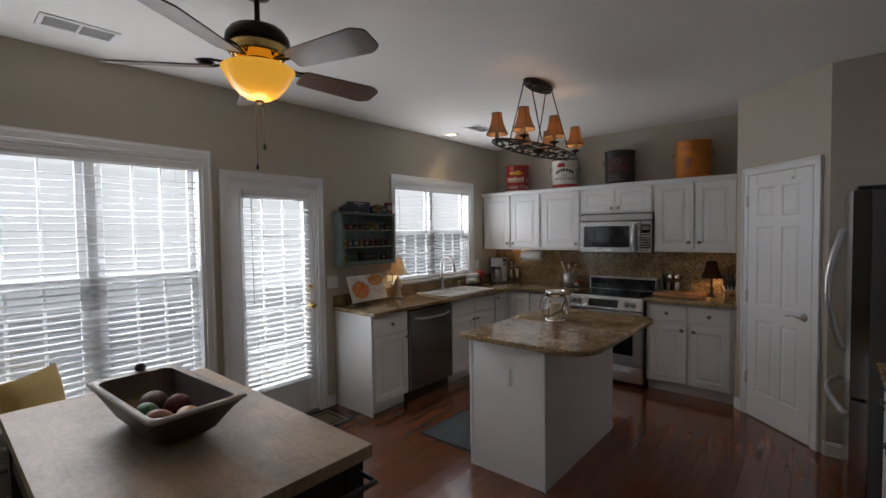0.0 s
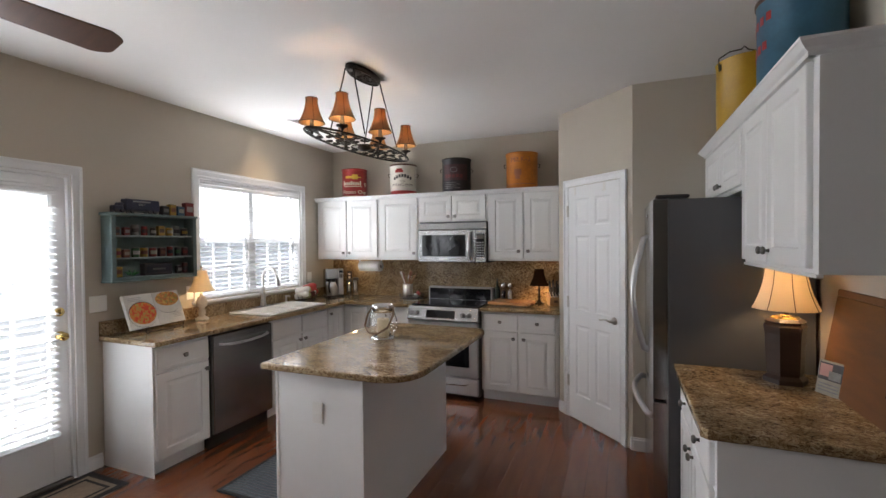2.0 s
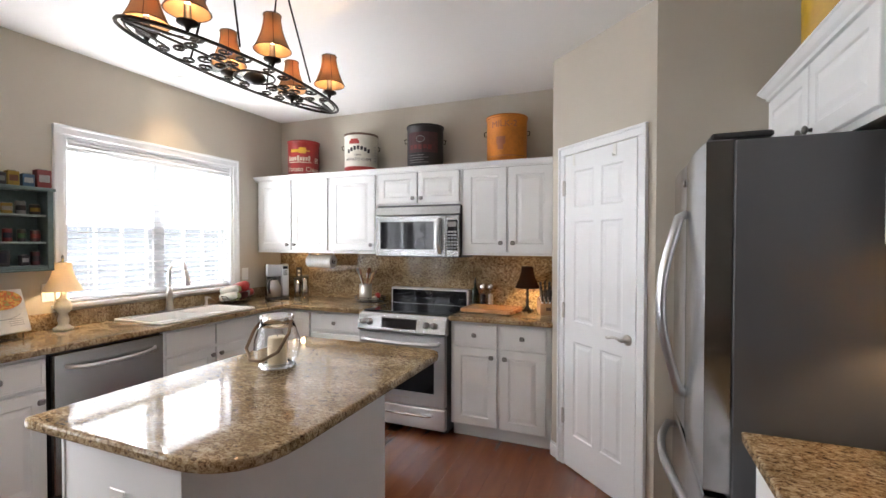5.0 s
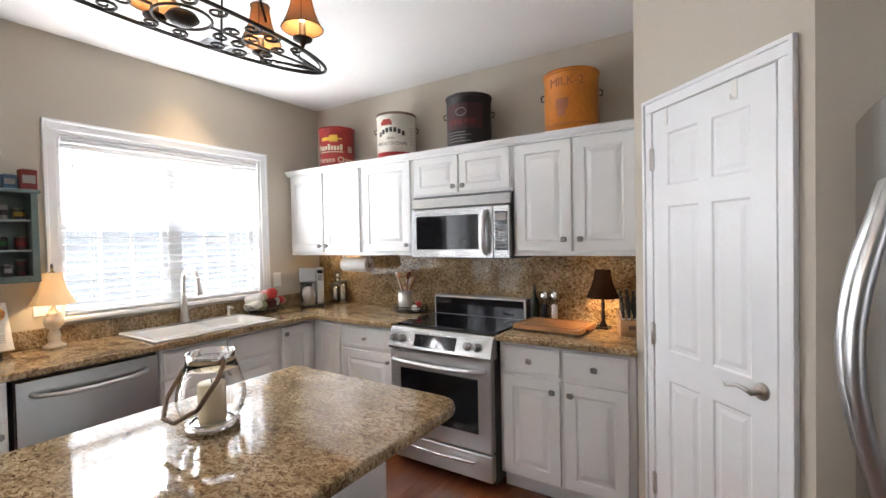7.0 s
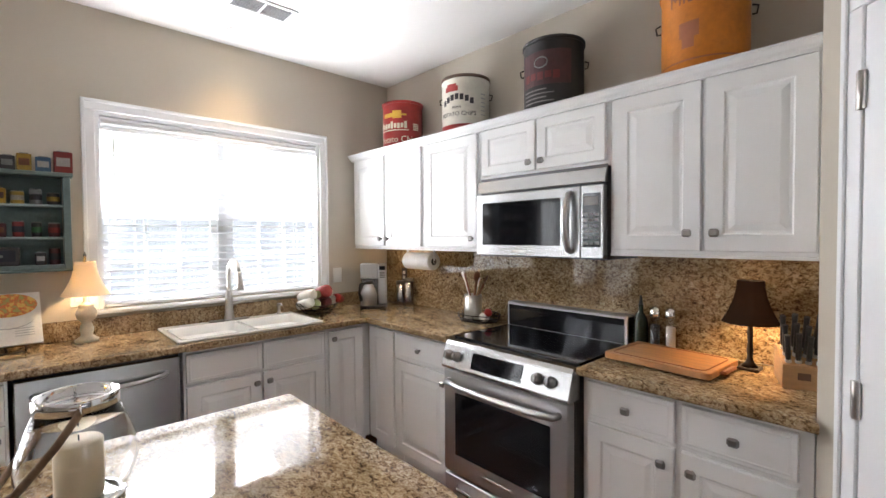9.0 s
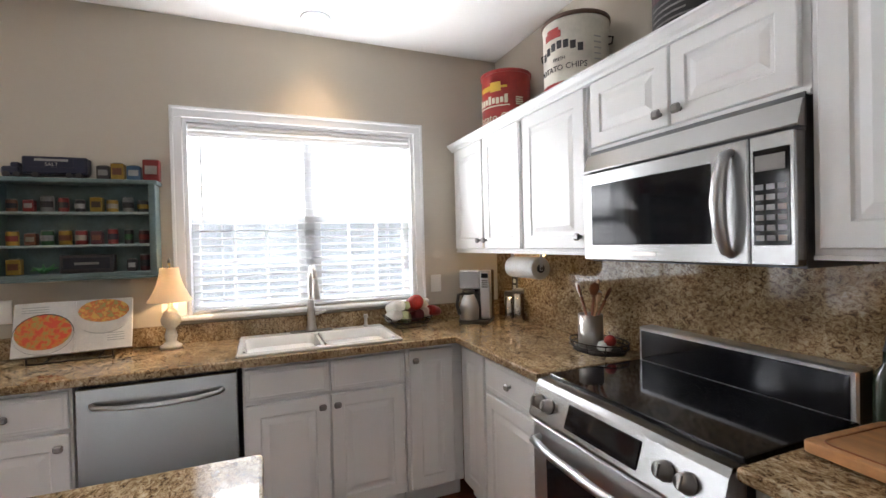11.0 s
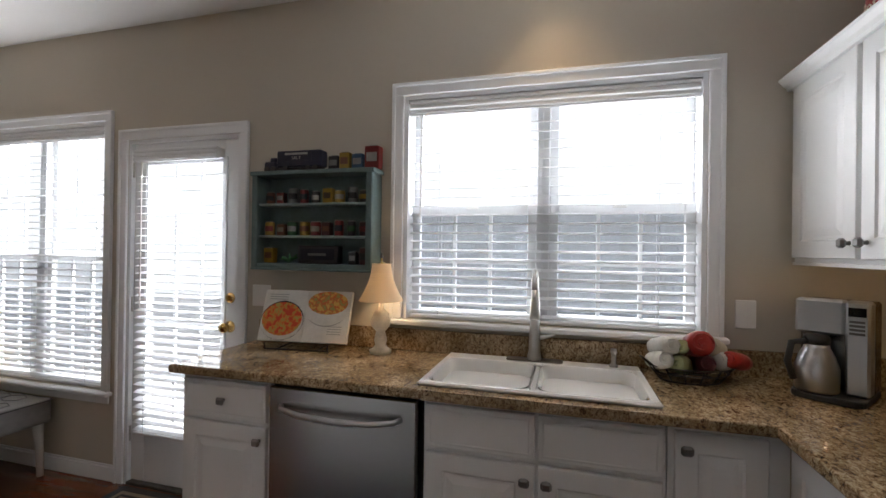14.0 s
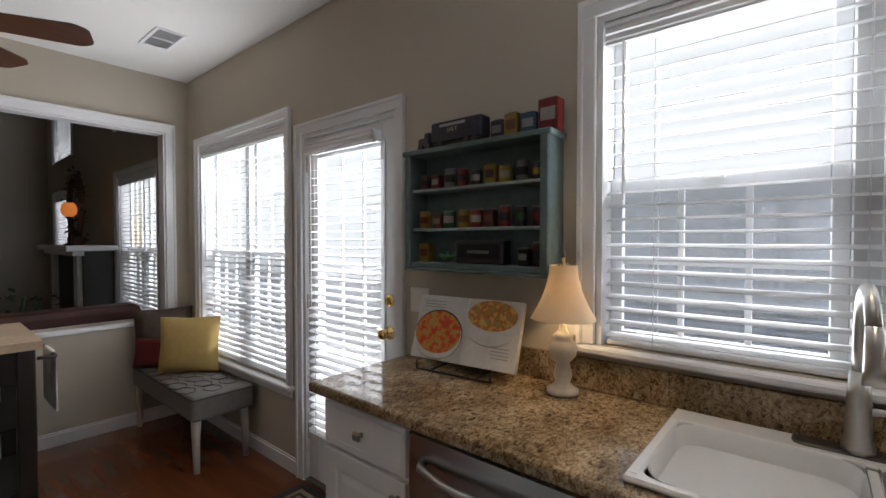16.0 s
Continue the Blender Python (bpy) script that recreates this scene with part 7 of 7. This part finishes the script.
part("handle_knob", BM().lathe([(0.0, -0.02), (0.016, -0.012), (0.02, 0.0), (0.014, 0.014), (0.0, 0.02)], 14, (-0.31, 0.03, 0.152)), M["black_wood"], t)
BOWL = pose(-1.51, 0.765, TZ + 0.0006, 0, 0, 3)
for x, y, z, sx, sy, sz, ml, lab in ((0.15, 0.015, 0.068, 0.055, 0.04, 0.038, "orange", "orange and yellow gourd in the wooden bowl"), (0.03, 0.03, 0.072, 0.045, 0.045, 0.045, "maroon", "dark red apple in the wooden bowl"),
                                     (-0.10, 0.0, 0.066, 0.055, 0.048, 0.042, "brown", "brown gourd in the wooden bowl"), (0.005, -0.055, 0.075, 0.05, 0.033, 0.032, "green", "green pear in the wooden bowl"), (0.11, -0.055, 0.074, 0.058, 0.036, 0.034, "rust", "russet pear in the wooden bowl")):
    f = thing("fruit", BOWL @ pose(x, y, z, 0, 0, random.uniform(-20, 20)), lab, "fruit", "fruit in the bowl")
    prof = [(math.sin(math.pi * k / 12) * (1 - 0.10 * math.exp(-((k - 12) / 1.5) ** 2)), -math.cos(math.pi * k / 12) * (1 - 0.12 * (k in (0, 12)))) for k in range(13)]
    b_ = BM().lathe(prof, 18, axis="x")
    b_.v = [(vx * sx, vy * sy, vz * sz) for vx, vy, vz in b_.v]
    part("skin", b_, C[ml], f)
    part("stem", BM().tube([(sx * 0.85, 0, 0), (sx * 1.08, 0, 0.004)], 0.003, 5), C["brown"], f)

# bench with cushions
M["bench"] = mat("grey_patterned_fabric", (0.17, 0.16, 0.15), 0.9, 0, 0.12, 30, 250, 0.15)
M["bench_line"] = mat("dark_fabric_line", (0.05, 0.046, 0.043), 0.9)
BX0, BX1, BY0, BY1, BZ = -3.185, -2.80, 0.09, 1.22, 0.47
t = thing("bench", pose(0, 0, 0), "grey patterned upholstered bench with pale wooden legs", "bench")
part("seat", BM().prism(rounded([(BX0, BY0), (BX1, BY0), (BX1, BY1), (BX0, BY1)], [0.03] * 4, 4), BZ - 0.15, BZ, 0.02), M["bench"], t)
part("piping", BM().tube([(x, y, BZ - 0.012) for x, y in rounded([(BX0 - 0.002, BY0 - 0.002), (BX1 + 0.002, BY0 - 0.002), (BX1 + 0.002, BY1 + 0.002), (BX0 - 0.002, BY1 + 0.002)], [0.03] * 4, 4)], 0.004, 6, True), M["bench_line"], t)
for r in range(3):
    for c in range(8):
        cx, cy = BX0 + 0.085 + r * 0.13, BY0 + 0.09 + c * 0.14 + (0.07 if r % 2 else 0)
        if cy < BY1 - 0.06:
            part("pattern_ring", BM().tube([(cx + 0.055 * math.cos(k * math.pi / 3), cy + 0.075 * math.sin(k * math.pi / 3), BZ + 0.0002) for k in range(6)], 0.0025, 4, True), M["bench_line"], t)
M["leg_pale"] = mat("whitewashed_wood", (0.50, 0.47, 0.42), 0.6, 0, 0.15, 10, 60, 0.03)
for x, dx in ((BX0 + 0.05, -1), (BX1 - 0.04, 1)):
    for y, dy in ((BY0 + 0.05, -1), (BY1 - 0.05, 1)):
        part("leg", BM().tube([(x, y, BZ - 0.151), (x + 0.004 * dx, y + 0.006 * dy, 0.20), (x + 0.006 * dx, y + 0.018 * dy, 0.0)], 0.030, 8, taper=(1, 0.8, 0.6)), M["leg_pale"], t)


def cushion(m, w, h, d, material, label):
    t = thing("cushion", m, label, "cushion", "cushions on the bench")
    n = 12
    bm = BM()
    for s in (-1, 1):
        vs = []
        for i in range(n + 1):
            for k in range(n + 1):
                u, v = 2 * i / n - 1, 2 * k / n - 1
                e = (1 - abs(u) ** 2.6) * (1 - abs(v) ** 2.6)
                pin = 1 - 0.05 * (1 - abs(u)) * abs(v) ** 3 - 0.0
                pin2 = 1 - 0.05 * (1 - abs(v)) * abs(u) ** 3
                vs.append((u * w / 2 * pin2, s * (d / 2 * max(e, 0) ** 0.45 + 0.001), h / 2 + v * h / 2 * pin))
        fs = [(i * (n + 1) + k, (i + 1) * (n + 1) + k, (i + 1) * (n + 1) + k + 1, i * (n + 1) + k + 1) for i in range(n) for k in range(n)]
        bm.add(vs, fs if s < 0 else [f[::-1] for f in fs], True)
    part("cover", bm, material, t)
    return t


M["c_yellow"] = mat("yellow_cushion_cloth", (0.56, 0.40, 0.14), 0.85, 0, 0.1, 20, 220, 0.12)
M["c_brown"] = mat("brown_leafy_cloth", (0.05, 0.035, 0.025), 0.85, 0, 0.5, 25, 220, 0.12)
M["c_red"] = mat("dark_red_cushion_cloth", (0.12, 0.012, 0.012), 0.85, 0, 0.15, 20, 220, 0.12)
cushion(pose(-3.0, 0.62, BZ + 0.001, -8, 0, 138), 0.41, 0.40, 0.13, M["c_yellow"], "yellow square cushion leaning on the bench")
cushion(pose(-3.0, 0.17, BZ + 0.001, -4, 0, 172), 0.40, 0.42, 0.12, M["c_brown"], "dark brown patterned cushion against the wall")
cushion(pose(-2.885, 0.295, BZ + 0.001, -12, 0, 138), 0.30, 0.22, 0.11, M["c_red"], "dark red bolster cushion on the bench")

# ---------------------------------------------------------------- living room beyond
M["sofa"] = mat("dark_maroon_leather", (0.055, 0.015, 0.013), 0.5, 0, 0.25, 5, 60, 0.05)
t = thing("sofa", pose(0, 0, 0), "dark maroon sofa with its back to the opening", "sofa")
part("back", BM().prism(rounded([(-2.95, -0.42), (-0.9, -0.42), (-0.9, -0.17), (-2.95, -0.17)], [0.06] * 4, 4), 0.05, 0.90, 0.05), M["sofa"], t)
part("seat", B(-2.90, -0.95, -1.0, -0.43, 0.05, 0.45, b=0.04), M["sofa"], t)
for x in (-2.95, -1.1):
    part("arm", B(x - 0.10, x + 0.12, -1.02, -0.425, 0.05, 0.62, b=0.05), M["sofa"], t)
M["stone"] = mat("dark_slate_surround", (0.035, 0.035, 0.035), 0.35, 0, 0.4, 5, 50, 0.05)
t = thing("fireplace", pose(XW, 0.25, 0, 0, 0, 90), "white mantel fireplace with dark slate surround", "fireplace")
part("chimney_breast", B(-3.75, -2.25, -0.30, -0.001, 0, 1.30), M["stone"], t)
part("firebox", B(-3.35, -2.65, -0.304, -0.3005, 0.02, 0.75), M["black"], t)
part("mantel_shelf", B(-3.85, -2.15, -0.46, -0.001, 1.301, 1.36, b=0.01).box(-3.80, -2.20, -0.40, -0.30, 1.25, 1.30, 0.006), M["trim"], t)
for x in (-3.70, -2.48):
    part("pilaster", B(x, x + 0.18, -0.345, -0.3005, 0.0, 1.248, b=0.006), M["trim"], t)
t = thing("mantel_wreath", pose(XW + 0.22, -2.75, 1.361), "dark leafy wreath standing on the mantel", "wreath")
M["leaf"] = mat("dark_green_leaf", (0.025, 0.045, 0.02), 0.6, 0, 0.4, 10, 60, 0.05)
lf = BM()
random.seed(7)
for k in range(170):
    a = random.uniform(0, 2 * math.pi)
    r = random.uniform(0.24, 0.40)
    c = Vector((random.uniform(-0.05, 0.05), r * math.cos(a), 0.46 + 1.15 * r * math.sin(a)))
    d = Vector((random.uniform(-1, 1), random.uniform(-1, 1), random.uniform(-1, 1))).normalized() * random.uniform(0.04, 0.08)
    s = d.cross(Vector((0.3, 0.5, 0.8))).normalized() * 0.016
    lf.add([c, c + d * 0.5 + s, c + d, c + d * 0.5 - s], [(0, 1, 2, 3)])
part("leaves", lf, M["leaf"], t)["kind"] = "stuff"
part("hoop", BM().tube([(0, 0.32 * math.cos(k * math.pi / 16), 0.46 + 0.37 * math.sin(k * math.pi / 16)) for k in range(32)], 0.03, 8, True), C["brown"], t)
part("base", B(-0.06, 0.06, -0.16, 0.16, 0.0, 0.10, b=0.01), C["brown"], t)
t = thing("candle_globe", pose(XW + 0.36, -2.30, 1.361), "lit orange glass globe on the mantel", "candle holder")
part("globe", BM().lathe([(0.035, 0.32), (0.065, 0.35), (0.075, 0.40), (0.065, 0.45), (0.04, 0.475)], 22), mat("orange_lit_glass", (0.5, 0.16, 0.03), 0.3, emit=(1.0, 0.30, 0.06), emit_strength=0.9), t)
part("stand", BM().lathe([(0.06, 0), (0.05, 0.015), (0.014, 0.03), (0.012, 0.29), (0.04, 0.319)], 14), M["iron"], t)
t = thing("house_plant", pose(-2.35, -1.35, 0), "dark leafy house plant behind the sofa", "plant")
part("pot", BM().lathe([(0.13, 0), (0.17, 0.25), (0.18, 0.27), (0.16, 0.27), (0.0, 0.24)], 24), C["brown"], t)
lf = BM()
for k in range(120):
    a, r, z = random.uniform(0, 6.28), random.uniform(0.02, 0.30), random.uniform(0.30, 0.98)
    c = Vector((r * math.cos(a), r * math.sin(a), z))
    d = Vector((math.cos(a), math.sin(a), random.uniform(-0.5, 0.6))).normalized() * random.uniform(0.08, 0.15)
    s = d.cross(Vector((0, 0, 1))).normalized() * 0.03
    lf.add([c, c + d * 0.5 + s, c + d, c + d * 0.5 - s], [(0, 1, 2, 3)])
part("leaves", lf, M["leaf"], t)["kind"] = "stuff"
part("stems", BM().tube([(0, 0, 0.24), (0.02, 0.01, 0.6), (-0.02, 0.03, 0.92)], 0.012, 6).tube([(0, 0, 0.24), (-0.08, -0.05, 0.6), (-0.14, -0.1, 0.85)], 0.009, 6).tube([(0, 0, 0.24), (0.1, -0.05, 0.55), (0.17, -0.06, 0.8)], 0.009, 6), C["green"], t)
t = thing("bookcase", pose(-2.15, -5.58, 0), "tall dark carved bookcase against the far wall", "bookcase")
part("carcass", B(-0.3, 0.75, -0.30, 0.30, 0.0, 2.0, b=0.01), M["black_wood"], t)
part("cornice", B(-0.36, 0.81, -0.30, 0.36, 2.001, 2.08, b=0.015), M["black_wood"], t)
for k in range(4):
    part("shelf_front", B(-0.26, 0.71, 0.3005, 0.315, 0.4 + k * 0.42, 0.43 + k * 0.42, b=0.003), M["dark_wood"], t)

# ---------------------------------------------------------------- floor planks
PW = 0.128
plank_mesh = {}
floor_ob = thing("floor", pose(0, 0, 0), "reddish-brown stained wooden plank floor, polished", "floor", kind="structure")
random.seed(11)
x = XW + 0.001
while x < 1.06:
    w = min(PW, 1.078 - x)
    y = YS - 0.05 - random.uniform(0, 0.9)
    while y < YN - 0.02:
        ln = random.choice((1.2, 1.5, 1.8, 2.1))
        ya, yb = max(y, YS - 0.05), min(y + ln, YN - 0.002)
        if yb - ya > 0.05:
            key = (round(w, 3), round(yb - ya, 2))
            if key not in plank_mesh:
                plank_mesh[key] = BM().box(0.0002, w - 0.0002, 0.0003, key[1] - 0.0003, -0.011, 0.0, 0.0006).mesh("plank", M["floor"])
            p = new("plank", plank_mesh[key])
            p.parent = floor_ob
            p.matrix_basis = pose(x, ya, 0)
        y += ln
    x += PW
